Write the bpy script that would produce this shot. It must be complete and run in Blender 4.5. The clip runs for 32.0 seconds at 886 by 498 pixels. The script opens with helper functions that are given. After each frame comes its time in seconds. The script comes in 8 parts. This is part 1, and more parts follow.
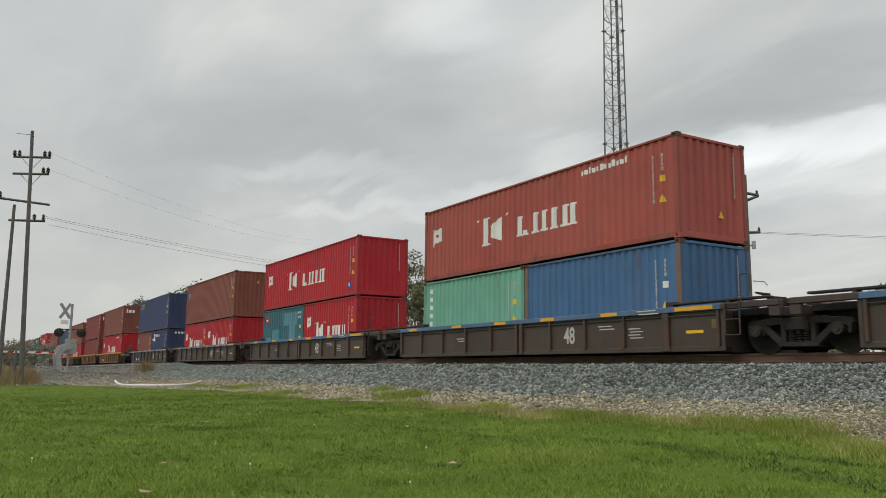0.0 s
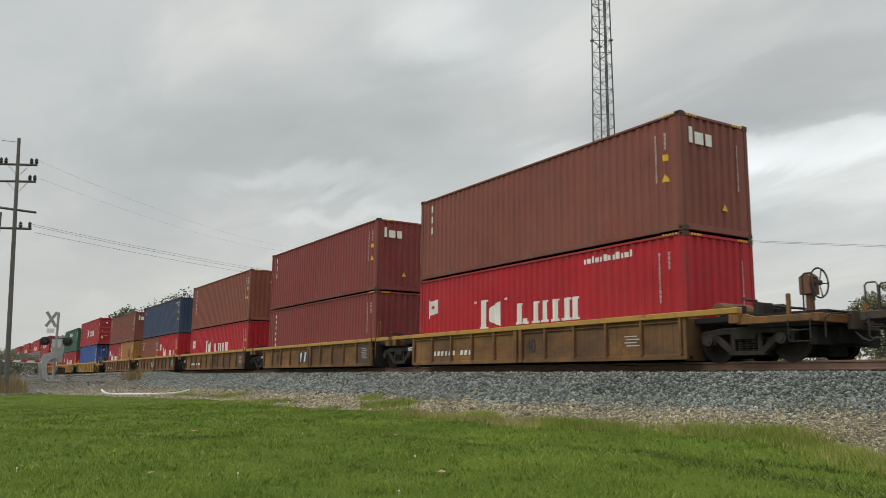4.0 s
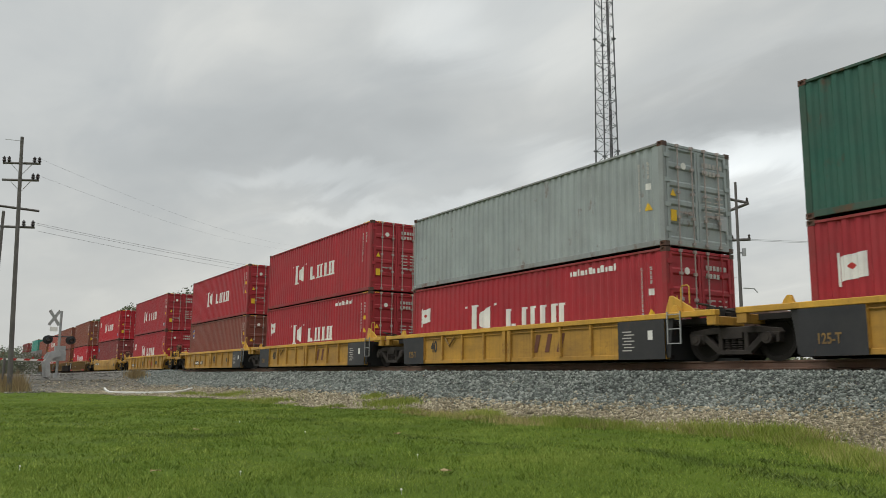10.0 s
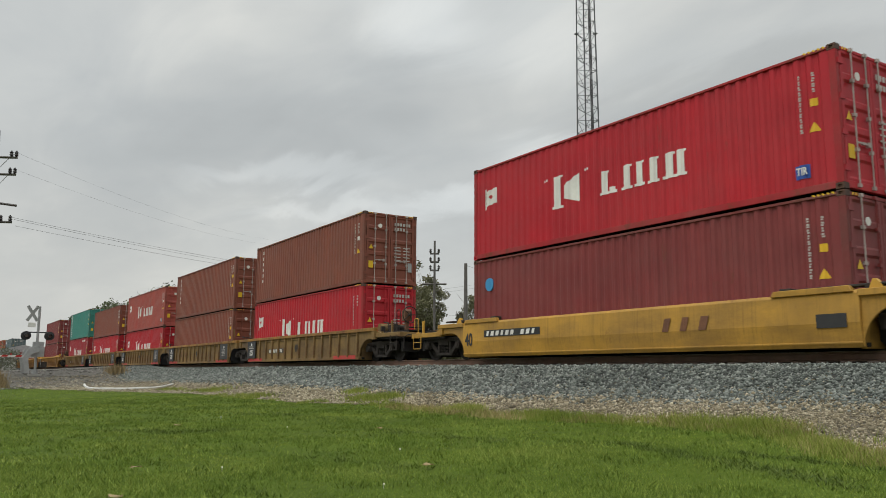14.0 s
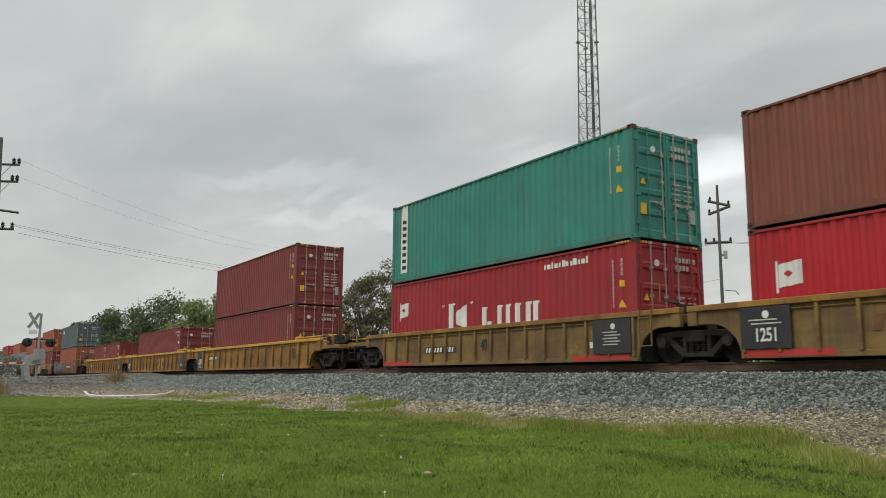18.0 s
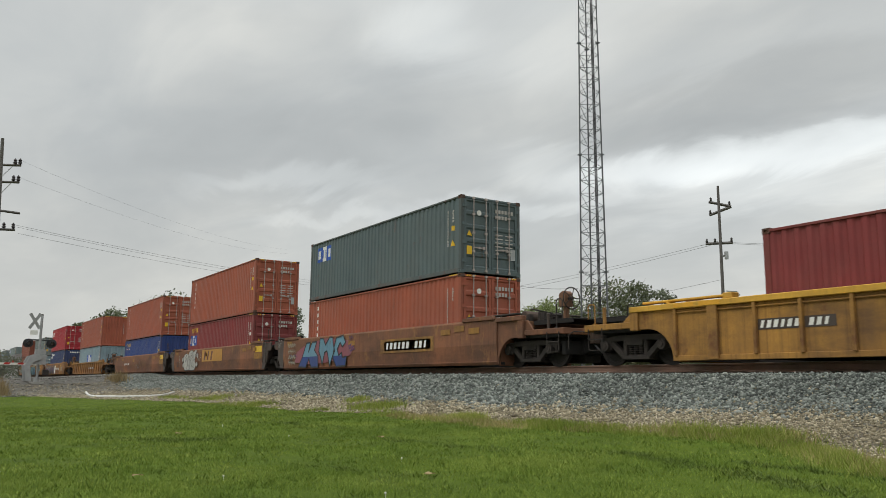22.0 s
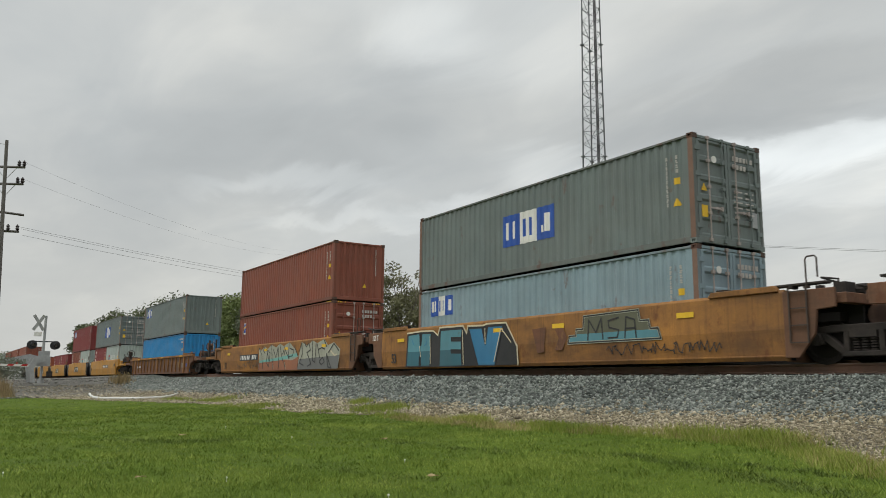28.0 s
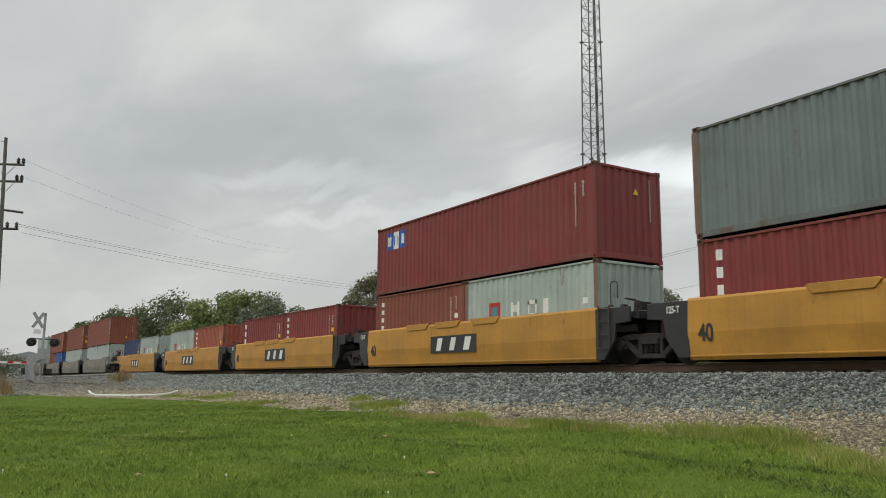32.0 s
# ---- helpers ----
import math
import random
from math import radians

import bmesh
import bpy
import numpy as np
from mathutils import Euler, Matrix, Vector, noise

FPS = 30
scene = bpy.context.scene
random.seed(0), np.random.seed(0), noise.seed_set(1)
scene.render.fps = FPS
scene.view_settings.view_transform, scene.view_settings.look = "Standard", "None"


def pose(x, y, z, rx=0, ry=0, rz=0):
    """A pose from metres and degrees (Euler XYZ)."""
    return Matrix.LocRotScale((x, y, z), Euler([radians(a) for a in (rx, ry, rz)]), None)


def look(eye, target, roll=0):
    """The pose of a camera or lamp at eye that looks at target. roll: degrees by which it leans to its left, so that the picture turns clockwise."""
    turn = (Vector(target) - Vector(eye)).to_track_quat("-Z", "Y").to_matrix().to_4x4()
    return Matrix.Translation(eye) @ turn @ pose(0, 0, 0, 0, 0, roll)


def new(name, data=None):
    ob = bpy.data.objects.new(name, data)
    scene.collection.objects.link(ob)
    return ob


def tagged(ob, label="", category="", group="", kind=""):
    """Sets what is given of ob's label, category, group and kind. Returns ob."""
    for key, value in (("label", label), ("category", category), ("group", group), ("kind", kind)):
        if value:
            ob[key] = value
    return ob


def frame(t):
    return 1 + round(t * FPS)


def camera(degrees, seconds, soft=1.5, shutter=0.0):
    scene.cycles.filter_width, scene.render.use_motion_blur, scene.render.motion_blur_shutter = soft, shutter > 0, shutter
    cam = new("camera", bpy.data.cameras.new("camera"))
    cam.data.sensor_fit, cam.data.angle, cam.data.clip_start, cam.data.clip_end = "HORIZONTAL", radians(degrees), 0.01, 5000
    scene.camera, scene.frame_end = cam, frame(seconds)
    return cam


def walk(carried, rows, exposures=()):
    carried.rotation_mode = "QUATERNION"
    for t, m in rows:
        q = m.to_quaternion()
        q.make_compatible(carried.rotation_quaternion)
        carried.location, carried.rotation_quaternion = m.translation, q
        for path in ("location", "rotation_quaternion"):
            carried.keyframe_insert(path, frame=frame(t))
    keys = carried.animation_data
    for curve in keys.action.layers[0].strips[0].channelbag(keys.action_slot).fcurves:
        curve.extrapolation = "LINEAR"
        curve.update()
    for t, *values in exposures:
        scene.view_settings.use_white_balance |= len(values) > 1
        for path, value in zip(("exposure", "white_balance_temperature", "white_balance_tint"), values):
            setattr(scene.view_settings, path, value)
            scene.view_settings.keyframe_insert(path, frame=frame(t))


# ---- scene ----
import itertools

# The camera stands on the lawn and only pans a little in the hand.
EYE = (0.0, 0.0, 1.05)
TURNS = [
    (0, 98.67, -0.62, 58.99), (0.5, 98.63, -0.64, 58.99), (1, 98.57, -0.63, 58.95), (1.5, 98.43, -0.53, 58.82),
    (2, 98.25, -0.48, 58.45), (2.5, 98.20, -0.42, 58.09), (3, 98.54, -0.40, 57.90), (3.5, 99.09, -0.52, 58.14),
    (4, 99.26, -0.53, 58.21), (4.5, 99.30, -0.58, 58.23), (6.5, 99.19, -0.58, 58.23), (7, 99.20, -0.60, 58.27),
    (7.5, 99.20, -0.61, 58.28), (8, 99.18, -0.59, 58.32), (8.5, 99.18, -0.58, 58.31), (9, 99.19, -0.58, 58.30),
    (9.5, 99.20, -0.58, 58.35), (10, 99.17, -0.58, 58.38), (10.5, 99.18, -0.60, 58.38), (11, 99.11, -0.56, 58.35),
    (11.5, 99.14, -0.57, 58.38), (12, 99.12, -0.58, 58.45), (12.5, 99.02, -0.55, 58.32), (13, 99.03, -0.51, 58.25),
    (13.5, 98.82, -0.40, 57.71), (14, 98.79, -0.32, 57.14), (14.5, 98.83, -0.28, 56.85), (16.5, 99.57, -0.45, 57.28),
    (17, 99.54, -0.45, 57.28), (17.5, 99.42, -0.42, 57.23), (18, 99.34, -0.44, 57.22), (18.5, 99.39, -0.45, 57.23),
    (19, 99.39, -0.45, 57.24), (19.5, 99.43, -0.46, 57.26), (20, 99.41, -0.44, 57.26), (20.5, 99.40, -0.47, 57.27),
    (21, 99.41, -0.44, 57.28), (21.5, 99.42, -0.48, 57.31), (22, 99.39, -0.46, 57.28), (22.5, 99.40, -0.47, 57.29),
    (23, 99.36, -0.42, 57.28), (23.5, 99.34, -0.47, 57.26), (24, 99.34, -0.48, 57.29), (24.5, 99.35, -0.50, 57.31),
    (26.5, 99.40, -0.49, 57.38), (27, 99.45, -0.49, 57.39), (27.5, 99.47, -0.48, 57.46), (28, 99.52, -0.51, 57.50),
    (28.5, 99.46, -0.52, 57.48), (29, 99.41, -0.49, 57.47), (29.5, 99.40, -0.50, 57.46), (30, 99.41, -0.49, 57.45),
    (30.5, 99.35, -0.50, 57.44), (31, 99.36, -0.52, 57.48), (31.5, 99.34, -0.50, 57.46), (32, 99.34, -0.51, 57.46),
]
cam = camera(57.785, 32.0, soft=0.8, shutter=0.05)
walk(cam, [(t, pose(*EYE, a, b, c)) for t, a, b, c in TURNS])

# ---- light: an overcast afternoon, brighter overhead than at the horizon ----
world = bpy.data.worlds.new("overcast_sky")
scene.world = world
world.use_nodes = True
wn, wl = world.node_tree.nodes, world.node_tree.links
wn.clear()


def wnode(kind, **values):
    n = wn.new(kind)
    for k, v in values.items():
        if k in n.inputs:
            n.inputs[k].default_value = v
    return n


def wmath(op, a, b=None, c=None, clamp=False):
    n = wn.new("ShaderNodeMath")
    n.operation, n.use_clamp = op, clamp
    for i, v in enumerate((a, b, c)):
        if v is None:
            continue
        if isinstance(v, (int, float)):
            n.inputs[i].default_value = v
        else:
            wl.new(v, n.inputs[i])
    return n.outputs[0]


def wramp(fac, stops):
    n = wn.new("ShaderNodeValToRGB")
    wl.new(fac, n.inputs[0])
    while len(n.color_ramp.elements) < len(stops):
        n.color_ramp.elements.new(0.5)
    for e, (p, c) in zip(n.color_ramp.elements, stops):
        e.position, e.color = p, (*c, 1)
    return n.outputs[0]


coord = wn.new("ShaderNodeTexCoord")
split = wn.new("ShaderNodeSeparateXYZ")
wl.new(coord.outputs["Generated"], split.inputs[0])
up = wmath("MAXIMUM", split.outputs[2], 0.0)
# cloud deck: the sky's direction laid out on a flat layer overhead
lift = wmath("ADD", up, 0.16)
flat = wn.new("ShaderNodeCombineXYZ")
wl.new(wmath("DIVIDE", split.outputs[0], lift), flat.inputs[0])
wl.new(wmath("DIVIDE", split.outputs[1], lift), flat.inputs[1])
turn = wn.new("ShaderNodeMapping")
turn.inputs["Rotation"].default_value = (0, 0, radians(-38))
turn.inputs["Scale"].default_value = (0.62, 1.15, 1)
turn.inputs["Location"].default_value = (3.1, 1.4, 0)
wl.new(flat.outputs[0], turn.inputs[0])
big = wnode("ShaderNodeTexNoise", Scale=0.85, Detail=5.0, Roughness=0.52, Distortion=0.35)
small = wnode("ShaderNodeTexNoise", Scale=2.7, Detail=6.0, Roughness=0.55, Distortion=0.6)
wl.new(turn.outputs[0], big.inputs["Vector"])
wl.new(turn.outputs[0], small.inputs["Vector"])
cloud = wmath("ADD", wmath("MULTIPLY", big.outputs[0], 0.72), wmath("MULTIPLY", small.outputs[0], 0.28))
deck = wramp(cloud, [(0.34, (0.465, 0.490, 0.490)), (0.45, (0.515, 0.540, 0.540)), (0.54, (0.575, 0.595, 0.585)), (0.65, (0.69, 0.70, 0.67))])
low = wramp(up, [(0.0, (0.615, 0.618, 0.585)), (0.10, (0.645, 0.648, 0.61)), (0.2, (0.59, 0.60, 0.575)), (1.0, (0.55, 0.57, 0.56))])
blend = wn.new("ShaderNodeMix")
blend.data_type = "RGBA"
wl.new(wmath("MULTIPLY_ADD", up, 3.2, 0.25, True), blend.inputs["Factor"])
wl.new(low, blend.inputs["A"])
wl.new(deck, blend.inputs["B"])
# an overcast dome is about three times brighter at the zenith
gain = wmath("MULTIPLY_ADD", wmath("POWER", wmath("MAXIMUM", wmath("SUBTRACT", up, 0.42), 0.0), 1.0), 3.4, 1.0)
shade = wn.new("ShaderNodeMix")
shade.data_type, shade.blend_type = "RGBA", "MULTIPLY"
shade.inputs["Factor"].default_value = 1.0
wl.new(blend.outputs["Result"], shade.inputs["A"])
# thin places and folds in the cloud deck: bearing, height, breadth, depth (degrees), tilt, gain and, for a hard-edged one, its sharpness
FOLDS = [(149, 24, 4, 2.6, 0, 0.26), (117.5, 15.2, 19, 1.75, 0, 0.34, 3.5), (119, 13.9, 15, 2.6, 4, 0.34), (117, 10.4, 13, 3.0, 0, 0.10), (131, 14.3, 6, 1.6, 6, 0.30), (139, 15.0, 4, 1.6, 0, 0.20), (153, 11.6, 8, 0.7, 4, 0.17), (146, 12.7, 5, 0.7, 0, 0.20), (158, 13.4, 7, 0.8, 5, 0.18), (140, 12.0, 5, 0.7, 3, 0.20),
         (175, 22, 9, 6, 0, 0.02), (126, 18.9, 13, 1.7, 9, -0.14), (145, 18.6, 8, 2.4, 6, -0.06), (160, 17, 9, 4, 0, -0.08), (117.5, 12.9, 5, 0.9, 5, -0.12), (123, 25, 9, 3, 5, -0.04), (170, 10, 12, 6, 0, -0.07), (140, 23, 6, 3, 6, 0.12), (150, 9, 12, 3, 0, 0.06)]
warp = wn.new("ShaderNodeVectorMath")
warp.operation = "MULTIPLY_ADD"
wl.new(small.outputs["Color"], warp.inputs[0])
warp.inputs[1].default_value, warp.inputs[2].default_value = (0.11, 0.11, 0.11), (-0.055, -0.055, -0.055)
bent = wn.new("ShaderNodeVectorMath")
bent.operation = "ADD"
wl.new(coord.outputs["Generated"], bent.inputs[0])
wl.new(warp.outputs[0], bent.inputs[1])
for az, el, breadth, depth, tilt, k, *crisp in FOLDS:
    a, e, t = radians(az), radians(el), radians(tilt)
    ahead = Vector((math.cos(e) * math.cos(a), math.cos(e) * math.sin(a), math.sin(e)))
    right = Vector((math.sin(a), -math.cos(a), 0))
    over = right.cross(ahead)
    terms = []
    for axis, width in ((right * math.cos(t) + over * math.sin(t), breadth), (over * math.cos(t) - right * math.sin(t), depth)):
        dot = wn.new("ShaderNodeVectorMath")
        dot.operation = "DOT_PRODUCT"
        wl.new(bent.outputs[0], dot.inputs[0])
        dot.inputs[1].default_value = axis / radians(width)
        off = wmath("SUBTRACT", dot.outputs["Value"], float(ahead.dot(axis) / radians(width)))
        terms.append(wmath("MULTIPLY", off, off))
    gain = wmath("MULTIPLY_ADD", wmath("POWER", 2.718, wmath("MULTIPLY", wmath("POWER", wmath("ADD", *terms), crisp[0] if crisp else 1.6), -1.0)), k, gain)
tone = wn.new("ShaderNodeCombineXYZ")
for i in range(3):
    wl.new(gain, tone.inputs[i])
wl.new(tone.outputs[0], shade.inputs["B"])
sky = wn.new("ShaderNodeTexSky")
sky.sky_type, sky.sun_disc = "NISHITA", False
sky.sun_elevation, sky.sun_rotation = radians(48), radians(205)
sky.air_density, sky.dust_density = 1.0, 4.0
dome = wnode("ShaderNodeBackground", Strength=0.97)
thin = wnode("ShaderNodeBackground", Strength=0.006)
wl.new(shade.outputs["Result"], dome.inputs[0])
wl.new(sky.outputs[0], thin.inputs[0])
both = wn.new("ShaderNodeAddShader")
wl.new(dome.outputs[0], both.inputs[0])
wl.new(thin.outputs[0], both.inputs[1])
out = wn.new("ShaderNodeOutputWorld")
wl.new(both.outputs[0], out.inputs[0])

sun = new("sun", bpy.data.lights.new("sun", "SUN"))
sun.data.energy, sun.data.angle, sun.data.color = 1.1, radians(40), (1.0, 0.97, 0.92)
sun.matrix_world = look((-20, -30, 60), (-20, 10, 0))
scene.view_settings.exposure = 0.0


# ---- materials ----
def material(name, color, rough=0.6, metal=0.0, vary=0.16, size=1.5, grain=40.0, bump=0.15, streak=0.0, rust=0.0,
             rust_color=(0.13, 0.05, 0.025), dust=0.0, dust_color=(0.22, 0.19, 0.16), per_thing=0.08, spec=0.4, blotch=0.0, blotch_color=(0.070, 0.042, 0.030)):
    """Paint, metal, wood or earth: a base colour with wide patches, fine grain, streaks that run down, rust spots and dust."""
    m = bpy.data.materials.new(name)
    m.use_nodes = True
    nt = m.node_tree
    n, l = nt.nodes, nt.links
    bsdf = n["Principled BSDF"]
    bsdf.inputs["Roughness"].default_value = rough
    bsdf.inputs["Metallic"].default_value = metal
    bsdf.inputs["Specular IOR Level"].default_value = spec
    tc = n.new("ShaderNodeTexCoord")

    def noise_at(scale, detail=4.0, stretch=None, rough_=0.6):
        t = n.new("ShaderNodeTexNoise")
        t.inputs["Scale"].default_value, t.inputs["Detail"].default_value, t.inputs["Roughness"].default_value = scale, detail, rough_
        if stretch:
            mp = n.new("ShaderNodeMapping")
            mp.inputs["Scale"].default_value = stretch
            l.new(tc.outputs["Object"], mp.inputs[0])
            l.new(mp.outputs[0], t.inputs["Vector"])
        else:
            l.new(tc.outputs["Object"], t.inputs["Vector"])
        return t.outputs[0]

    def remap(v, a, b, c, d):
        r = n.new("ShaderNodeMapRange")
        r.inputs[1].default_value, r.inputs[2].default_value, r.inputs[3].default_value, r.inputs[4].default_value = a, b, c, d
        l.new(v, r.inputs[0])
        return r.outputs[0]

    def mix(fac, a, b):
        x = n.new("ShaderNodeMix")
        x.data_type = "RGBA"
        for s, v in (("Factor", fac), ("A", a), ("B", b)):
            if isinstance(v, (int, float)):
                x.inputs[s].default_value = v
            elif isinstance(v, tuple):
                x.inputs[s].default_value = (*v, 1)
            else:
                l.new(v, x.inputs[s])
        return x.outputs["Result"]

    wide, fine = noise_at(size, 5.0), noise_at(grain, 3.0)
    info = n.new("ShaderNodeObjectInfo")
    hsv = n.new("ShaderNodeHueSaturation")
    hsv.inputs["Color"].default_value = (*color, 1)
    add = n.new("ShaderNodeMath")
    add.operation = "ADD"
    l.new(remap(wide, 0.3, 0.7, 1 - vary, 1 + vary), add.inputs[0])
    l.new(remap(info.outputs["Random"], 0, 1, -per_thing, per_thing), add.inputs[1])
    l.new(add.outputs[0], hsv.inputs["Value"])
    col = hsv.outputs[0]
    col = mix(remap(fine, 0.25, 0.75, 0.0, vary * 0.9), col, tuple(c * 0.45 for c in color))
    if dust:
        col = mix(remap(noise_at(size * 0.7, 6.0, None, 0.7), 0.42, 0.75, 0.0, dust), col, dust_color)
    if blotch:
        col = mix(remap(noise_at(1.0, 7.0, (0.42, 0.8, 1.3), 0.68), 0.46, 0.68, 0.0, blotch), col, blotch_color)
        col = mix(remap(noise_at(1.0, 5.0, (16.0, 16.0, 0.22), 0.6), 0.52, 0.74, 0.0, blotch * 0.8), col, tuple(c * 0.75 for c in blotch_color))
    if streak:
        col = mix(remap(noise_at(1.0, 4.0, (7.0, 7.0, 0.35)), 0.5, 0.78, 0.0, streak), col, tuple(c * 0.42 + 0.02 for c in color))
    if rust:
        spots = noise_at(2.2, 8.0, (1.0, 1.0, 0.55), 0.72)
        col = mix(remap(spots, 0.66 - 0.16 * rust, 0.74 - 0.12 * rust, 0.0, min(1.0, 0.5 + rust * 0.4)), col, rust_color)
    l.new(col, bsdf.inputs["Base Color"])
    l.new(remap(wide, 0.3, 0.7, max(0.05, rough - 0.1), min(1.0, rough + 0.12)), bsdf.inputs["Roughness"])
    if bump:
        b = n.new("ShaderNodeBump")
        b.inputs["Strength"].default_value, b.inputs["Distance"].default_value = bump, 0.01
        l.new(fine, b.inputs["Height"])
        l.new(b.outputs[0], bsdf.inputs["Normal"])
    return m


def paint(name, color, worn=0.35, **more):
    return material(name, color, **{**dict(rough=0.5, vary=0.16, size=0.7, grain=26.0, bump=0.05, streak=0.4 * worn + 0.08, rust=worn * 0.6,
                                           dust=0.05 + 0.28 * worn, dust_color=(0.20, 0.165, 0.135), per_thing=0.05, spec=0.3), **more})


PAINT = {
    "red": paint("red_paint", (0.47, 0.017, 0.028), 0.25),
    "red_faded": paint("faded_red_paint", (0.40, 0.085, 0.065), 0.5),
    "crimson": paint("crimson_paint", (0.38, 0.028, 0.038), 0.3),
    "brown": paint("red_brown_paint", (0.235, 0.072, 0.052), 0.35),
    "maroon": paint("maroon_paint", (0.235, 0.044, 0.043), 0.4),
    "rust_brown": paint("rust_brown_paint", (0.245, 0.074, 0.046), 0.4),
    "orange": paint("orange_brown_paint", (0.375, 0.102, 0.057), 0.5),
    "navy": paint("navy_paint", (0.041, 0.058, 0.135), 0.3),
    "royal": paint("royal_blue_paint", (0.036, 0.066, 0.215), 0.35),
    "slate": paint("slate_blue_paint", (0.040, 0.066, 0.128), 0.4),
    "blue": paint("blue_paint", (0.044, 0.110, 0.36), 0.4),
    "steel_blue": paint("worn_steel_blue_paint", (0.060, 0.150, 0.30), 0.6),
    "azure": paint("azure_paint", (0.025, 0.24, 0.52), 0.35),
    "teal": paint("teal_green_paint", (0.046, 0.255, 0.205), 0.4),
    "petrol": paint("patched_petrol_paint", (0.040, 0.150, 0.185), 0.6),
    "green": paint("dark_green_paint", (0.026, 0.108, 0.078), 0.5),
    "mint": paint("pale_green_paint", (0.17, 0.42, 0.31), 0.35),
    "grey": paint("light_grey_paint", (0.35, 0.39, 0.385), 0.5),
    "dark_grey": paint("grey_green_paint", (0.100, 0.135, 0.140), 0.45),
    "sage": paint("sage_grey_paint", (0.170, 0.205, 0.198), 0.55),
    "grey_blue": paint("grey_blue_paint", (0.25, 0.34, 0.38), 0.55),
    "pale": paint("pale_grey_green_paint", (0.42, 0.48, 0.44), 0.5),
    "tan": paint("ochre_paint", (0.42, 0.19, 0.055), 0.35),
}
# rails and posts of the boxes, rubbed and rusted by handling
PAINT_WORN = {k: paint("worn_" + m.name, tuple(c * 0.80 + d for c, d in zip(next(n for n in m.node_tree.nodes if n.type == "HUE_SAT").inputs["Color"].default_value[:3], (0.014, 0.007, 0.004))), 0.95, vary=0.25, rough=0.65) for k, m in PAINT.items()}
CAR = {
    "dark": paint("soot_brown_paint", (0.062, 0.046, 0.038), 0.9, dust=0.6, dust_color=(0.105, 0.085, 0.070), blotch=0.35),
    "dirty_yellow": paint("grimy_ochre_paint", (0.27, 0.135, 0.044), 0.9, vary=0.3, dust=0.95, dust_color=(0.075, 0.050, 0.036), rough=0.7, blotch=0.75),
    "yellow": paint("yellow_paint", (0.52, 0.285, 0.045), 0.45, vary=0.2, dust=0.5, dust_color=(0.27, 0.16, 0.06), blotch=0.40),
    "khaki": paint("khaki_yellow_paint", (0.29, 0.180, 0.060), 0.8, vary=0.3, dust=0.8, dust_color=(0.11, 0.075, 0.048), rough=0.7, blotch=0.60),
    "gold": paint("golden_yellow_paint", (0.41, 0.21, 0.046), 0.85, vary=0.3, dust=0.95, dust_color=(0.135, 0.075, 0.042), rough=0.7, blotch=0.65),
    "rust": paint("rusty_brown_paint", (0.27, 0.112, 0.056), 1.0, vary=0.35, size=0.5, dust=0.85, dust_color=(0.095, 0.062, 0.047), rust_color=(0.30, 0.150, 0.058), rough=0.75, blotch=0.60),
    "amber": paint("amber_yellow_paint", (0.40, 0.185, 0.046), 0.95, vary=0.35, size=0.5, dust=0.9, dust_color=(0.135, 0.072, 0.042), rough=0.7, blotch=0.55),
    "umber": paint("weathered_umber_paint", (0.195, 0.098, 0.056), 1.0, vary=0.3, dust=0.85, dust_color=(0.115, 0.070, 0.050), rough=0.75, blotch=0.60),
    "bright": paint("bright_yellow_paint", (0.64, 0.36, 0.050), 0.4, vary=0.18, dust=0.4, dust_color=(0.30, 0.17, 0.06), blotch=0.28),
    "pumpkin": paint("orange_yellow_paint", (0.53, 0.262, 0.044), 0.45, vary=0.18, dust=0.45, dust_color=(0.27, 0.15, 0.055), blotch=0.30, blotch_color=(0.20, 0.105, 0.035)),
    "stone": paint("stone_grey_paint", (0.26, 0.24, 0.21), 0.6, vary=0.25, dust=0.6, dust_color=(0.14, 0.115, 0.09), blotch=0.40),
}
WHITE = paint("white_marking_paint", (0.80, 0.79, 0.74), 0.4, dust=0.15)
YELLOW = paint("yellow_marking_paint", (0.80, 0.50, 0.03), 0.3)
BLACK = paint("black_panel_paint", (0.030, 0.031, 0.034), 0.5, dust=0.35, dust_color=(0.10, 0.09, 0.08))
MARK_BLUE = paint("blue_marking_paint", (0.03, 0.10, 0.42), 0.3)
MARK_CYAN = paint("light_blue_marking_paint", (0.05, 0.30, 0.60), 0.3)
MARK_RED = paint("red_marking_paint", (0.50, 0.04, 0.035), 0.4)
MARK_BROWN = paint("brown_marking_paint", (0.13, 0.045, 0.025), 0.4)
MARK_TEAL = paint("graffiti_teal_paint", (0.10, 0.27, 0.32), 0.3)
MARK_PURPLE = paint("graffiti_purple_paint", (0.09, 0.045, 0.12), 0.3)
MARK_SKY = paint("graffiti_blue_paint", (0.045, 0.20, 0.36), 0.3)
MARK_LIGHT = paint("graffiti_light_blue_paint", (0.125, 0.27, 0.36), 0.6)
MARK_NAVY = paint("graffiti_dark_blue_paint", (0.028, 0.060, 0.21), 0.6)
MARK_TEAL_SHADED = paint("graffiti_shaded_teal", (0.045, 0.15, 0.19), 0.3)
MARK_CREAM = paint("graffiti_cream_paint", (0.62, 0.55, 0.38), 0.3)
MARK_PINK = paint("graffiti_dusky_pink_paint", (0.24, 0.075, 0.095), 0.5)
MARK_MOSS = paint("graffiti_moss_grey_paint", (0.115, 0.120, 0.080), 0.4)
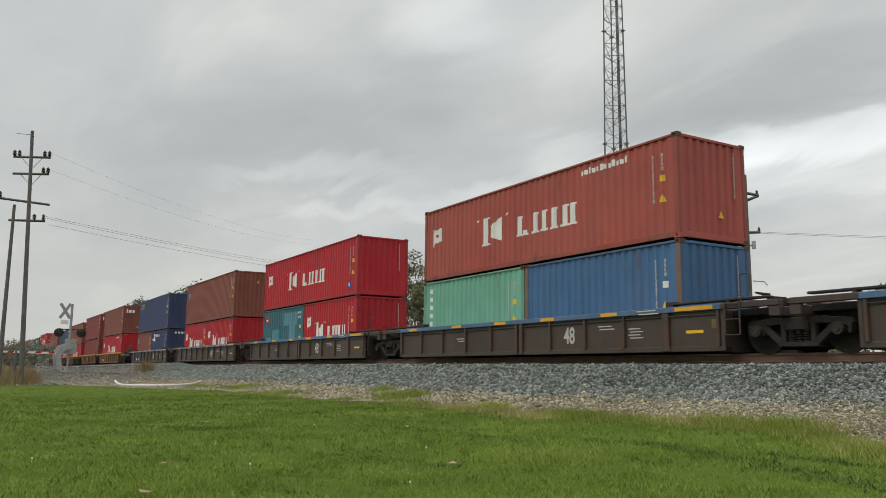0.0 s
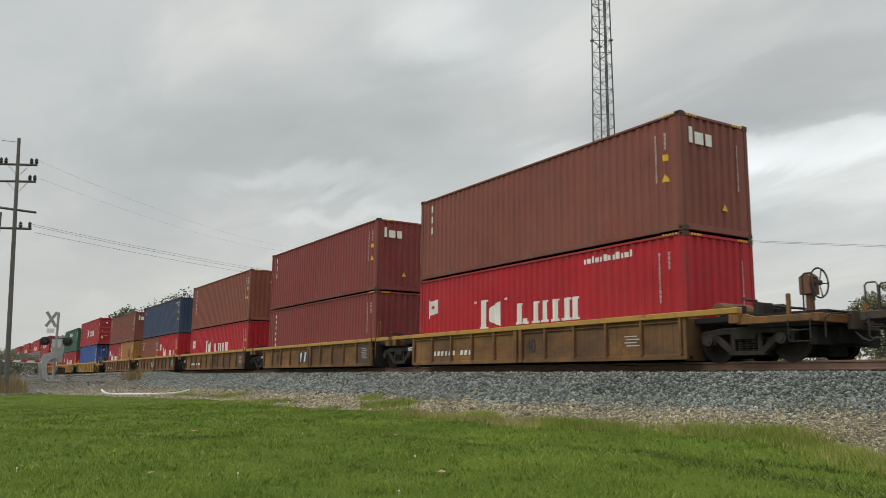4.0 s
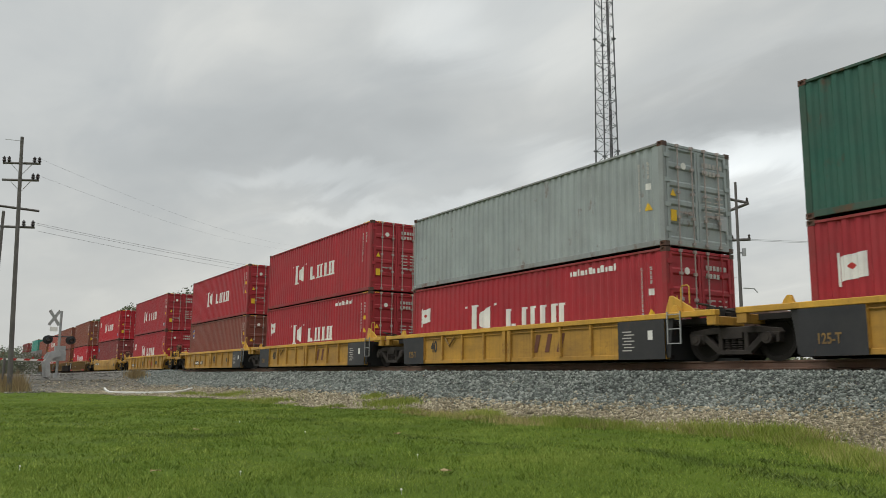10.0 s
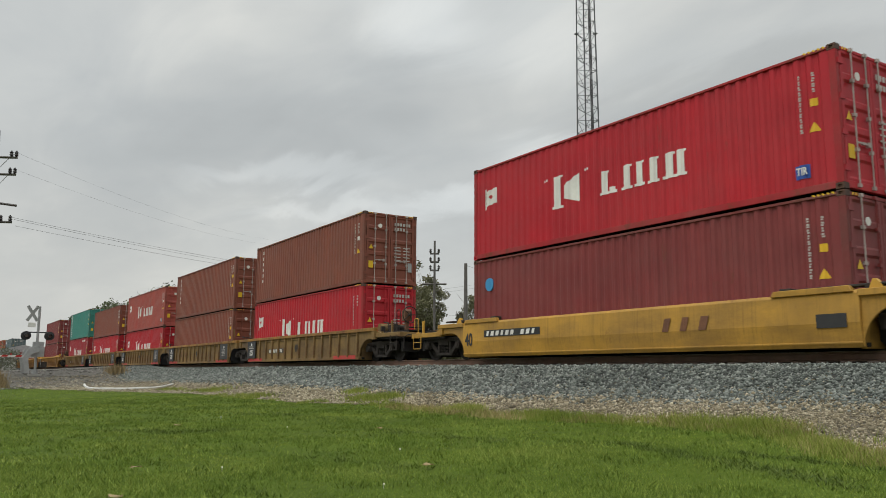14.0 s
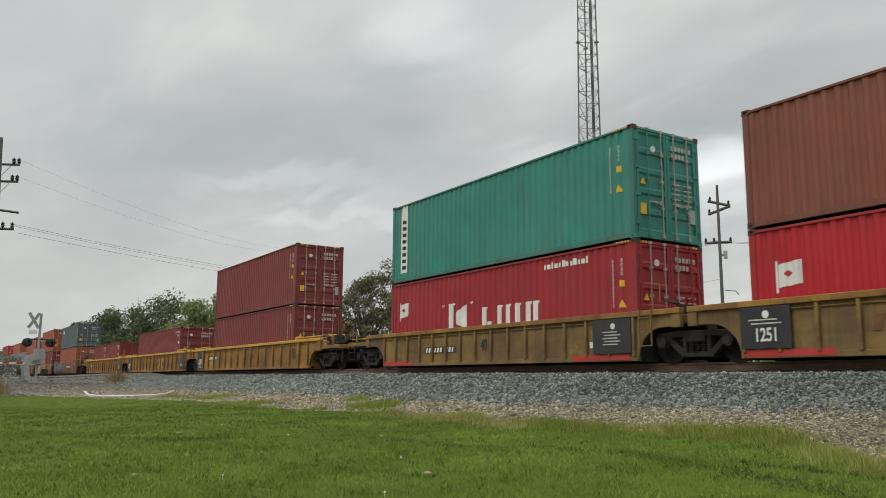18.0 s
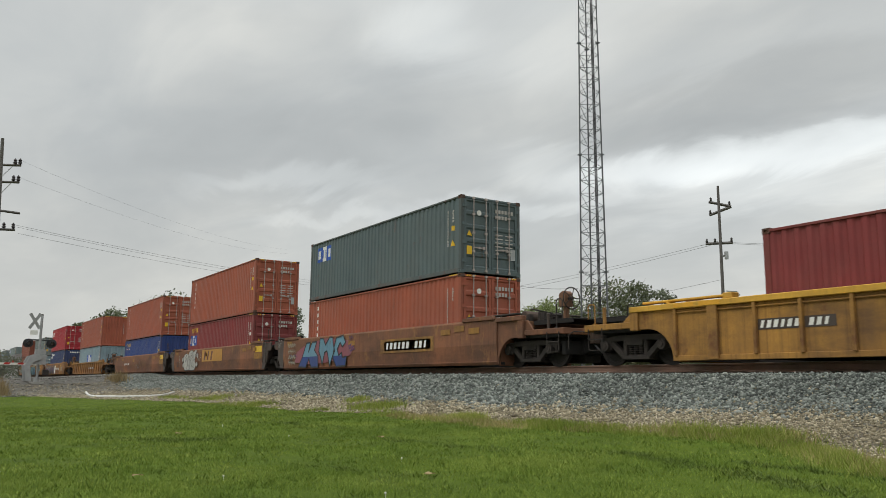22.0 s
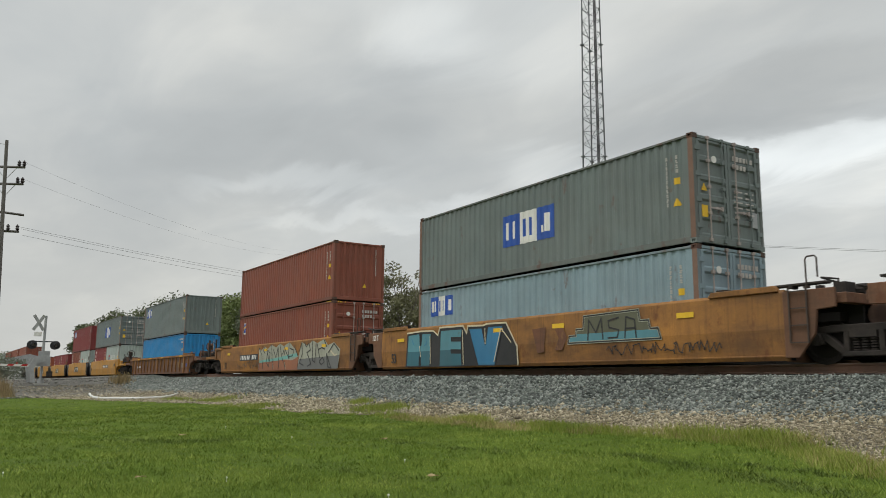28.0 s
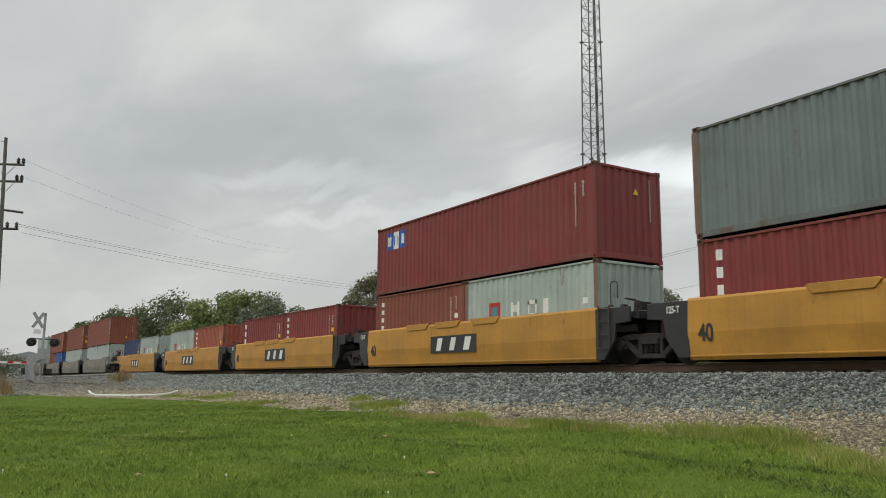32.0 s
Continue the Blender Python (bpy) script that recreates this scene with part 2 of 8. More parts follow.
MARK_PURPLE_SHADED = paint("graffiti_shaded_purple", (0.040, 0.030, 0.048), 0.4)
MARK_CHROME = paint("graffiti_chrome_paint", (0.50, 0.49, 0.44), 0.5)
MARK_CLAY = paint("graffiti_clay_paint", (0.33, 0.125, 0.062), 0.5)
MARK_AQUA = paint("graffiti_aqua_paint", (0.17, 0.42, 0.37), 0.4)
MARK_SLATE = paint("graffiti_slate_paint", (0.155, 0.160, 0.155), 0.4)
MARK_SILVER = paint("graffiti_silver_paint", (0.36, 0.37, 0.29), 0.4)
CHORD_BLUE = paint("faded_blue_chord_paint", (0.075, 0.155, 0.27), 0.9, vary=0.3)
PATCH = paint("orange_reflective_patch", (0.72, 0.36, 0.03), 0.35)
STEEL = material("galvanised_steel", (0.42, 0.43, 0.43), 0.5, 0.7, vary=0.15, size=3, bump=0.05)
ROD = material("worn_rod_steel", (0.42, 0.36, 0.33), 0.5, 0.3, vary=0.2, size=3, bump=0.05)
CAST = material("grimy_cast_iron", (0.034, 0.029, 0.026), 0.9, 0.0, vary=0.35, size=4, grain=60, bump=0.3, dust=0.6, dust_color=(0.085, 0.068, 0.056))
CASTING = material("weathered_corner_casting", (0.10, 0.062, 0.048), 0.7, 0.2, vary=0.3, size=6, grain=60, bump=0.2, rust=0.8)
# wheels get a near-black colour, darker than the side frames
WHEEL = material("dark_wheel_steel", (0.020, 0.017, 0.015), 0.8, 0.1, vary=0.35, size=4, grain=50, bump=0.2, dust=0.3, dust_color=(0.05, 0.042, 0.035))
TREAD = material("polished_wheel_steel", (0.30, 0.28, 0.27), 0.35, 0.9, vary=0.15, size=5, bump=0.05)
UNDER = material("grimy_underframe", (0.020, 0.018, 0.017), 0.85, 0.0, vary=0.3, size=3, grain=40, bump=0.3)
DRAFT = material("rusty_draft_gear", (0.075, 0.050, 0.038), 0.8, 0.1, vary=0.35, size=3, grain=40, bump=0.3, dust=0.6, dust_color=(0.12, 0.085, 0.06))
RUBBER = material("black_rubber", (0.02, 0.02, 0.02), 0.6, bump=0.05)
RAIL_RUST = material("rusty_rail_web", (0.23, 0.135, 0.098), 0.8, 0.2, vary=0.25, size=2, grain=50, bump=0.25, dust=0.4)
TOWER_STEEL = material("weathered_tower_steel", (0.13, 0.135, 0.14), 0.6, 0.4, vary=0.2, size=2, bump=0.05)
TIE_WOOD = material("creosoted_tie_wood", (0.075, 0.058, 0.046), 0.9, vary=0.3, size=2, grain=30, bump=0.5)
# beds below the loose stones, coloured dark for the shade in the gaps
STONE = material("gap_shaded_ballast_bed", (0.036, 0.039, 0.037), 0.85, vary=0.35, size=9, grain=70, bump=0.3, per_thing=0)
GRAVEL = material("gap_shaded_gravel_bed", (0.105, 0.090, 0.066), 0.9, vary=0.3, size=9, grain=70, bump=0.3, per_thing=0)
POLE_WOOD = material("weathered_pole_wood", (0.135, 0.125, 0.118), 0.9, vary=0.25, size=2, grain=30, bump=0.4)
PORCELAIN = material("dark_glazed_porcelain", (0.03, 0.022, 0.02), 0.25, vary=0.2, bump=0.0)
WIRE = material("aluminium_wire", (0.16, 0.16, 0.16), 0.5, 0.6, vary=0.1, bump=0.0)
PIPE = material("white_plastic_pipe", (0.72, 0.72, 0.68), 0.4, vary=0.08, dust=0.3, bump=0.02)
# the lens's pale base colour stands in for the sky it mirrors
LENS = material("sky_reflecting_signal_lens", (0.30, 0.27, 0.26), 0.15, vary=0.1, bump=0.0)
BARK = material("tree_bark", (0.17, 0.145, 0.125), 0.95, vary=0.3, size=3, grain=25, bump=0.6)
ASPHALT = material("asphalt", (0.055, 0.054, 0.052), 0.9, vary=0.2, size=1.5, grain=90, bump=0.3)


def island_material(name, dark, mid, light, rough=0.85, own=0.55):
    """Leaves, blades or stones in one mesh, each piece with a tone of its own."""
    m = bpy.data.materials.new(name)
    m.use_nodes = True
    n, l = m.node_tree.nodes, m.node_tree.links
    bsdf = n["Principled BSDF"]
    bsdf.inputs["Roughness"].default_value, bsdf.inputs["Specular IOR Level"].default_value = rough, 0.25
    geo = n.new("ShaderNodeNewGeometry")
    ramp = n.new("ShaderNodeValToRGB")
    e = ramp.color_ramp.elements
    e.new(0.5)
    for i, c in zip(e, (dark, mid, light)):
        i.color = (*c, 1)
    e[0].position, e[1].position, e[2].position = 0.0, 0.55, 1.0
    tc = n.new("ShaderNodeTexCoord")
    wide = n.new("ShaderNodeTexNoise")
    wide.inputs["Scale"].default_value, wide.inputs["Detail"].default_value = 0.55, 5.0
    l.new(tc.outputs["Object"], wide.inputs["Vector"])
    mix = n.new("ShaderNodeMath")
    mix.operation = "MULTIPLY_ADD"
    l.new(geo.outputs["Random Per Island"], mix.inputs[0])
    mix.inputs[1].default_value = own
    shift = n.new("ShaderNodeMapRange")
    shift.inputs[1].default_value, shift.inputs[2].default_value, shift.inputs[3].default_value, shift.inputs[4].default_value = 0.3, 0.7, 0.0, 1.0 - own
    l.new(wide.outputs[0], shift.inputs[0])
    l.new(shift.outputs[0], mix.inputs[2])
    l.new(mix.outputs[0], ramp.inputs[0])
    l.new(ramp.outputs[0], bsdf.inputs["Base Color"])
    return m


BLADES = island_material("mown_grass_blades", (0.070, 0.122, 0.015), (0.166, 0.242, 0.032), (0.36, 0.41, 0.09), 0.75, 0.6)
TUFT = island_material("coarse_lawn_blades", (0.050, 0.088, 0.010), (0.125, 0.185, 0.024), (0.29, 0.34, 0.07), 0.75, 0.7)
CUT = island_material("limp_grass_clippings", (0.038, 0.064, 0.012), (0.085, 0.125, 0.022), (0.20, 0.24, 0.06), 0.8, 0.7)
TALL = island_material("long_edge_grass_blades", (0.10, 0.155, 0.018), (0.225, 0.280, 0.042), (0.46, 0.43, 0.14), 0.7, 0.6)
STRAW = island_material("straw_blades", (0.16, 0.135, 0.05), (0.33, 0.27, 0.11), (0.52, 0.44, 0.21), 0.8)
DRY = island_material("dry_weed_blades", (0.14, 0.105, 0.05), (0.27, 0.20, 0.10), (0.40, 0.32, 0.17), 0.8)
LEAF_GREEN = island_material("green_leaves", (0.100, 0.130, 0.048), (0.180, 0.222, 0.082), (0.28, 0.31, 0.135), 0.85, 0.34)
LEAF_DARK = island_material("dark_green_leaves", (0.072, 0.086, 0.046), (0.116, 0.134, 0.070), (0.172, 0.185, 0.102), 0.85, 0.34)
LEAF_OLIVE = island_material("olive_autumn_leaves", (0.100, 0.100, 0.054), (0.155, 0.152, 0.082), (0.225, 0.212, 0.125), 0.85, 0.34)
SMALL_WHITE = paint("faded_small_lettering", (0.54, 0.51, 0.47), 0.4)
LEAF_GREY = island_material("grey_green_leaves", (0.09, 0.105, 0.070), (0.165, 0.185, 0.125), (0.26, 0.275, 0.20), 0.85, 0.34)
GREY_BITS = island_material("grey_road_stones", (0.060, 0.057, 0.050), (0.160, 0.152, 0.132), (0.33, 0.315, 0.275), 0.85, 0.85)
BALLAST_BITS = island_material("ballast_stones", (0.046, 0.052, 0.046), (0.142, 0.158, 0.142), (0.315, 0.335, 0.298), 0.85, 0.85)
GRAVEL_BITS = island_material("buff_gravel_stones", (0.080, 0.068, 0.044), (0.250, 0.214, 0.140), (0.50, 0.445, 0.32), 0.85, 0.85)


# ---- mesh helpers ----
class Shape:
    """Gathers boxes, prisms, tubes and plates into one mesh."""

    def __init__(self):
        self.v, self.f = [], []

    def add(self, verts, faces):
        k = len(self.v)
        self.v += [tuple(p) for p in verts]
        self.f += [tuple(i + k for i in q) for q in faces]
        return self

    def box(self, x0, x1, y0, y1, z0, z1):
        return self.add([(x, y, z) for x in (x0, x1) for y in (y0, y1) for z in (z0, z1)],
                        [(0, 1, 3, 2), (4, 6, 7, 5), (0, 4, 5, 1), (2, 3, 7, 6), (0, 2, 6, 4), (1, 5, 7, 3)])

    def prism(self, poly, a, b, axis="y"):
        """poly: points of the outline in the two other axes, in order; pulled from a to b along axis."""
        n = len(poly)

        def place(p, h):
            return {"x": (h, p[0], p[1]), "y": (p[0], h, p[1]), "z": (p[0], p[1], h)}[axis]
        vs = [place(p, a) for p in poly] + [place(p, b) for p in poly]
        fs = [tuple(range(n)), tuple(range(2 * n - 1, n - 1, -1))] + [(i, i + n, (i + 1) % n + n, (i + 1) % n) for i in range(n)]
        return self.add(vs, fs)

    def tube(self, p, q, r, n=8, r2=None, caps=True):
        p, q = Vector(p), Vector(q)
        d = (q - p).normalized()
        s = d.cross(Vector((0, 0, 1)) if abs(d.z) < 0.9 else Vector((1, 0, 0))).normalized()
        w = d.cross(s)
        r2 = r if r2 is None else r2
        ring = [(math.cos(2 * math.pi * i / n), math.sin(2 * math.pi * i / n)) for i in range(n)]
        vs = [p + (s * a + w * b) * r for a, b in ring] + [q + (s * a + w * b) * r2 for a, b in ring]
        fs = [(i, (i + 1) % n, (i + 1) % n + n, i + n) for i in range(n)]
        if caps:
            fs += [tuple(range(n - 1, -1, -1)), tuple(range(n, 2 * n))]
        return self.add(vs, fs)

    def path(self, pts, r, n=6):
        """One round bar swept along a line of points."""
        pts = [Vector(p) for p in pts]
        way = [(pts[min(i + 1, len(pts) - 1)] - pts[max(i - 1, 0)]).normalized() for i in range(len(pts))]
        s = way[0].orthogonal().normalized()
        vs = []
        for p, d in zip(pts, way):
            s = (s - d * s.dot(d)).normalized()
            w = d.cross(s)
            vs += [p + (s * math.cos(2 * math.pi * i / n) + w * math.sin(2 * math.pi * i / n)) * r for i in range(n)]
        fs = [(j * n + i, j * n + (i + 1) % n, (j + 1) * n + (i + 1) % n, (j + 1) * n + i) for j in range(len(pts) - 1) for i in range(n)]
        return self.add(vs, fs + [tuple(range(n - 1, -1, -1)), tuple(range(len(vs) - n, len(vs)))])

    def lathe(self, centre, profile, n=24):
        """Turned about the y axis: profile of (radius, y)."""
        cx, cy, cz = centre
        vs = [(cx + r * math.cos(2 * math.pi * i / n), cy + y, cz + r * math.sin(2 * math.pi * i / n)) for r, y in profile for i in range(n)]
        fs = [(j * n + i, j * n + (i + 1) % n, (j + 1) * n + (i + 1) % n, (j + 1) * n + i) for j in range(len(profile) - 1) for i in range(n)]
        return self.add(vs, fs)

    def mesh(self, name, bevel=0.0):
        me = bpy.data.meshes.new(name)
        me.from_pydata(self.v, [], self.f)
        bm = bmesh.new()
        bm.from_mesh(me)
        bmesh.ops.recalc_face_normals(bm, faces=bm.faces)
        if bevel:
            edges = [e for e in bm.edges if len(e.link_faces) == 2 and e.calc_face_angle(0) > 0.5]
            bmesh.ops.bevel(bm, geom=edges, offset=bevel, segments=1, affect="EDGES", clamp_overlap=True)
        bm.to_mesh(me)
        bm.free()
        return me


MESHES = {}


def cached(key, make, bevel=0.0):
    if key not in MESHES:
        MESHES[key] = make().mesh(str(key[0]), bevel)
    return MESHES[key]


def part(name, me, mat, parent=None, label="", at=None, kind=""):
    """One mesh object with its own material slot, under a thing or a part."""
    if isinstance(me, Shape):
        me = me.mesh(name)
    if not me.materials:
        me.materials.append(mat)
    ob = new(name, me)
    ob.material_slots[0].link = "OBJECT"
    ob.material_slots[0].material = mat
    ob.parent = parent
    if at is not None:
        ob.matrix_basis = at if isinstance(at, Matrix) else Matrix.Translation(at)
    return tagged(ob, label=label, kind=kind)


def letters(text, size, depth=0.004):
    """Text as a mesh in the plane of x and z, centred, facing -y."""
    cu = bpy.data.curves.new("letters", "FONT")
    cu.body, cu.size, cu.align_x, cu.align_y, cu.extrude = text, size, "CENTER", "CENTER", depth
    cu.offset = size * 0.022
    ob = bpy.data.objects.new("letters", cu)
    me = bpy.data.meshes.new_from_object(ob)
    me.transform(pose(0, 0, 0, 90, 0, 0) @ Matrix.Diagonal((0.82, 1.1, 1, 1)))
    bpy.data.objects.remove(ob)
    me.materials.clear()
    return me


# ---- the plan ----
TRACK = 15.607           # middle of the track
RAIL = 1.50              # top of rail
FLOOR = RAIL + 0.14      # floor of the wells


def run(t):
    """How far the train has come after t seconds."""
    return 18.83 * t + 0.00625 * t * t


def steps(v, table):
    for (a, p), (b, q) in zip(table, table[1:]):
        if v <= b:
            return p + (q - p) * max(0.0, (v - a) / (b - a))
    return table[-1][1]


SECTION = [(-60, -0.2), (3, 0.0), (10.3, 0.22), (11.5, 0.46), (12.65, 0.76), (13.80, 1.235), (17.40, 1.235), (18.6, 0.7), (21, 0.35), (60, 0.3)]
EDGE = [(-57, 5.0), (-49, 5.4), (-41, 7.0), (-36, 8.4), (-32, 9.25), (-27.5, 9.3), (-22, 9.4), (-19.2, 10.3), (-16.5, 9.85), (-14, 9.6), (-12, 9.8), (-10.4, 10.0), (-9.4, 10.35), (-8.4, 10.5), (-7.4, 10.4), (-6.2, 9.6), (-4.9, 8.5), (-3, 7.4), (10, 6.0)]


def smooth(a, b, v):
    v = min(1.0, max(0.0, (v - a) / (b - a)))
    return v * v * (3 - 2 * v)


def lawn_edge(x):
    """Where the mown lawn gives way to gravel."""
    return steps(x, EDGE) + 0.25 * noise.noise((x * 0.9, 3.0, 0)) + 0.12 * noise.noise((x * 3.1, 7.0, 0))


def ballast_foot(x):
    """Where the ballast bank runs out into gravel."""
    return steps(x, [(-60, 11.6), (-40, 11.9), (-33, 12.0), (-16, 11.78), (-11, 11.95), (-7, 12.15), (10, 12.2)]) + 0.22 * noise.noise((x * 0.5, 9.0, 0)) + 0.1 * noise.noise((x * 2.0, 5.0, 0))


def ground_z(x, y):
    z = steps(y, SECTION)
    if abs(x) < 200 and y < 60:
        z += 0.035 * noise.noise((x * 0.35, y * 0.35, 1.0)) * (1.0 if y < 12 or y > 19 else 0.2)
    road = smooth(-56, -63, x) * (1 - smooth(-88, -100, x))
    level = steps(y, [(-80, 0.6), (0, 0.95), (7, 1.03), (12, 1.30), (14, 1.46), (17.3, 1.46), (24, 1.2), (80, 0.6)])
    return z + max(0.0, level - z) * road


# ---- ground and track ----
def build_ground():
    xs = sorted({-4000, -2500, -1500, -900, -600, -400, -300, -220, -170, -140, -120} | {-110 + 2 * i for i in range(24)} | {-62 + i for i in range(17)}
                | {-45 + 0.5 * i for i in range(92)} | {2, 4, 8, 14, 25, 45, 80, 150, 400, 1000, 2500, 4000})
    ys = sorted({-4000, -2000, -800, -300, -120, -60, -30, -15, -8} | {-4 + i for i in range(10)} | {6 + 0.3 * i for i in range(50)}
                | {21, 23, 26, 30, 36, 45, 60, 80, 110, 150, 220, 350, 600, 1200, 2500, 4000})
    verts = [(x, y, ground_z(x, y)) for x in xs for y in ys]
    n = len(ys)
    faces = [(i * n + j, (i + 1) * n + j, (i + 1) * n + j + 1, i * n + j + 1) for i in range(len(xs) - 1) for j in range(n - 1)]
    me = bpy.data.meshes.new("ground")
    me.from_pydata(verts, [], faces)
    lawn = material("mown_lawn", (0.070, 0.108, 0.010), 0.95, vary=0.3, size=0.8, grain=45, bump=0.6, dust=0.35, dust_color=(0.105, 0.13, 0.018), spec=0.1)
    field = material("rough_field", (0.10, 0.13, 0.045), 0.95, vary=0.3, size=0.12, grain=6, bump=0.6, dust=0.5, dust_color=(0.17, 0.15, 0.08))
    dirt = material("trodden_grey_dirt", (0.115, 0.108, 0.094), 0.95, vary=0.3, size=0.6, grain=30, bump=0.5, dust=0.5, dust_color=(0.075, 0.070, 0.060))
    for m in (lawn, GRAVEL, STONE, ASPHALT, field, dirt):
        me.materials.append(m)
    for p in me.polygons:
        x, y = p.center.x, p.center.y
        if -86 < x < -66 and -200 < y < 90:
            k = 3
        elif ballast_foot(x) < y < 18.7:
            k = 2
        elif y >= 18.7:
            k = 4 if y > 20.5 else 1
        elif x < -53 and y > -6:
            k = 5
        else:
            k = 0 if y < lawn_edge(x) else 1
        p.material_index = k
        p.use_smooth = True
    ob = new("ground", me)
    return tagged(ob, "mown green lawn, buff gravel verge, ballast bank and asphalt road", "ground", kind="structure")


def rail_shape():
    prof = [(-0.070, 0.0), (0.070, 0.0), (0.070, 0.012), (0.016, 0.030), (0.012, 0.130), (0.036, 0.142), (0.036, 0.172), (0.028, 0.180),
            (-0.028, 0.180), (-0.036, 0.172), (-0.036, 0.142), (-0.012, 0.130), (-0.016, 0.030), (-0.070, 0.012)]
    return Shape().prism([(y, z) for y, z in prof], -420, 160, "x")


def build_track():
    track = tagged(new("railway_track"), "single railway track with rusty rails on a grey ballast bank", "railway track", kind="structure")
    track.location = (0, TRACK, RAIL - 0.18)
    me = rail_shape().mesh("rail")
    head = Shape().box(-420, 160, -0.026, 0.026, 0.1795, 0.1835).mesh("running_surface")
    for side in (-1, 1):
        r = part("rail", me, RAIL_RUST, track, "rusty steel rail", at=(0, side * 0.755, 0))
        part("running_surface", head, TREAD, r, "polished rail head")
    tie = Shape().box(-0.115, 0.115, -1.29, 1.29, -0.16, -0.012).mesh("tie", 0.012)
    for i in range(70):
        part("tie", tie, TIE_WOOD, track, at=(-1 - 0.5 * i, random.uniform(-0.02, 0.02), 0))


# ---- containers ----
W = 2.438


def corrugation(a, b, pitch, depth, edge):
    """Points (along, inset) of a trapezoidal sheet from a to b."""
    n = max(2, int((b - a - 2 * edge) / pitch))
    start = (a + b - n * pitch) / 2
    pts = [(a, 0.0), (start, 0.0)]
    for i in range(n):
        s = start + i * pitch
        pts += [(s + 0.17 * pitch, depth), (s + 0.5 * pitch, depth), (s + 0.67 * pitch, 0.0), (s + pitch, 0.0)]
    return pts + [(b, 0.0)]


def side_profile(length):
    return corrugation(-length / 2 + 0.13, length / 2 - 0.13, 0.278, 0.036, 0.10)


SKIN = -W / 2 + 0.024    # outer face of a container's side sheet


def side_sheet(length, height):
    s = Shape()
    prof = side_profile(length)
    z0, z1 = 0.155, height - 0.075
    vs = [(x, SKIN + d, z) for x, d in prof for z in (z0, z1)] + [(x, SKIN + d + 0.004, z) for x, d in prof for z in (z0, z1)]
    n = len(prof)
    fs = [(2 * i, 2 * i + 2, 2 * i + 3, 2 * i + 1) for i in range(n - 1)] + [(2 * n + 2 * i, 2 * n + 2 * i + 1, 2 * n + 2 * i + 3, 2 * n + 2 * i + 2) for i in range(n - 1)]
    return s.add(vs, fs)


def end_sheet(height):
    prof = corrugation(-W / 2 + 0.12, W / 2 - 0.12, 0.27, 0.045, 0.06)
    z0, z1 = 0.17, height - 0.10
    vs = [(-0.02 - d, y, z) for y, d in prof for z in (z0, z1)] + [(-0.024 - d, y, z) for y, d in prof for z in (z0, z1)]
    n = len(prof)
    fs = [(2 * i, 2 * i + 2, 2 * i + 3, 2 * i + 1) for i in range(n - 1)] + [(2 * n + 2 * i, 2 * n + 2 * i + 1, 2 * n + 2 * i + 3, 2 * n + 2 * i + 2) for i in range(n - 1)]
    return Shape().add(vs, fs)


def end_sill():
    return Shape().box(-0.11, -0.004, -W / 2 + 0.10, W / 2 - 0.10, 0.025, 0.17)


def end_header(height):
    return Shape().box(-0.10, -0.004, -W / 2 + 0.10, W / 2 - 0.10, height - 0.10, height - 0.028)


def corner_casting():
    """A cast corner block, one closed mesh, with a hole sunk into both outer faces."""
    a, b, c = 0.089, 0.081, 0.059
    vs, fs = [], []
    for side in (-1, 1):
        for x, z, y in ((a, c, b), (0.045, 0.03, b), (0.045, 0.03, b - 0.03)):
            vs += [(-x, side * y, -z), (x, side * y, -z), (x, side * y, z), (-x, side * y, z)]
        k = 0 if side < 0 else 12
        for ring in (k, k + 4):
            fs += [(ring + i, ring + (i + 1) % 4, ring + 4 + (i + 1) % 4, ring + 4 + i) for i in range(4)]
        fs.append((k + 8, k + 9, k + 10, k + 11))
    return Shape().add(vs, fs + [(i, (i + 1) % 4, 12 + (i + 1) % 4, 12 + i) for i in range(4)])


def door_leaf(height):
    """A door leaf with pressed horizontal swages; its outer face at x = 0, y from 0 to its width."""
    w, s = 1.08, Shape()
    z0, z1 = 0.17, height - 0.11
    bands = 5
    pitch = (z1 - z0) / bands
    pts = [(z0, 0.0)]
    for i in range(bands):
        a = z0 + i * pitch
        pts += [(a + 0.10 * pitch, 0.0), (a + 0.20 * pitch, -0.034), (a + 0.80 * pitch, -0.034), (a + 0.90 * pitch, 0.0)]
    pts.append((z1, 0.0))
    vs = [(-0.012 + d, y, z) for z, d in pts for y in (0.09, w - 0.09)]
    s.add(vs, [(2 * i, 2 * i + 1, 2 * i + 3, 2 * i + 2) for i in range(len(pts) - 1)])
    for y0, y1 in ((0, 0.09), (w - 0.09, w)):
        s.box(-0.055, -0.008, y0, y1, z0, z1)
    s.box(-0.055, -0.009, 0.09, w - 0.09, z0, z0 + 0.05).box(-0.055, -0.009, 0.09, w - 0.09, z1 - 0.05, z1)
    return s


def locking_rod(height):
    s = Shape().tube((0.030, 0, 0.07), (0.030, 0, height - 0.03), 0.017, 8)
    for z in (0.10, height * 0.28, height * 0.52, height * 0.76, height - 0.07):
        s.box(-0.006, 0.052, -0.045, 0.045, z - 0.035, z + 0.035)
    return s


def lock_handle(height):
    z = height * 0.33
    s = Shape().box(0.035, 0.05, 0, 0.42, z - 0.018, z + 0.018).box(-0.004, 0.055, 0.36, 0.44, z - 0.05, z + 0.05)
    return s.box(0.0, 0.055, 0.17, 0.25, z - 0.03, z + 0.03)


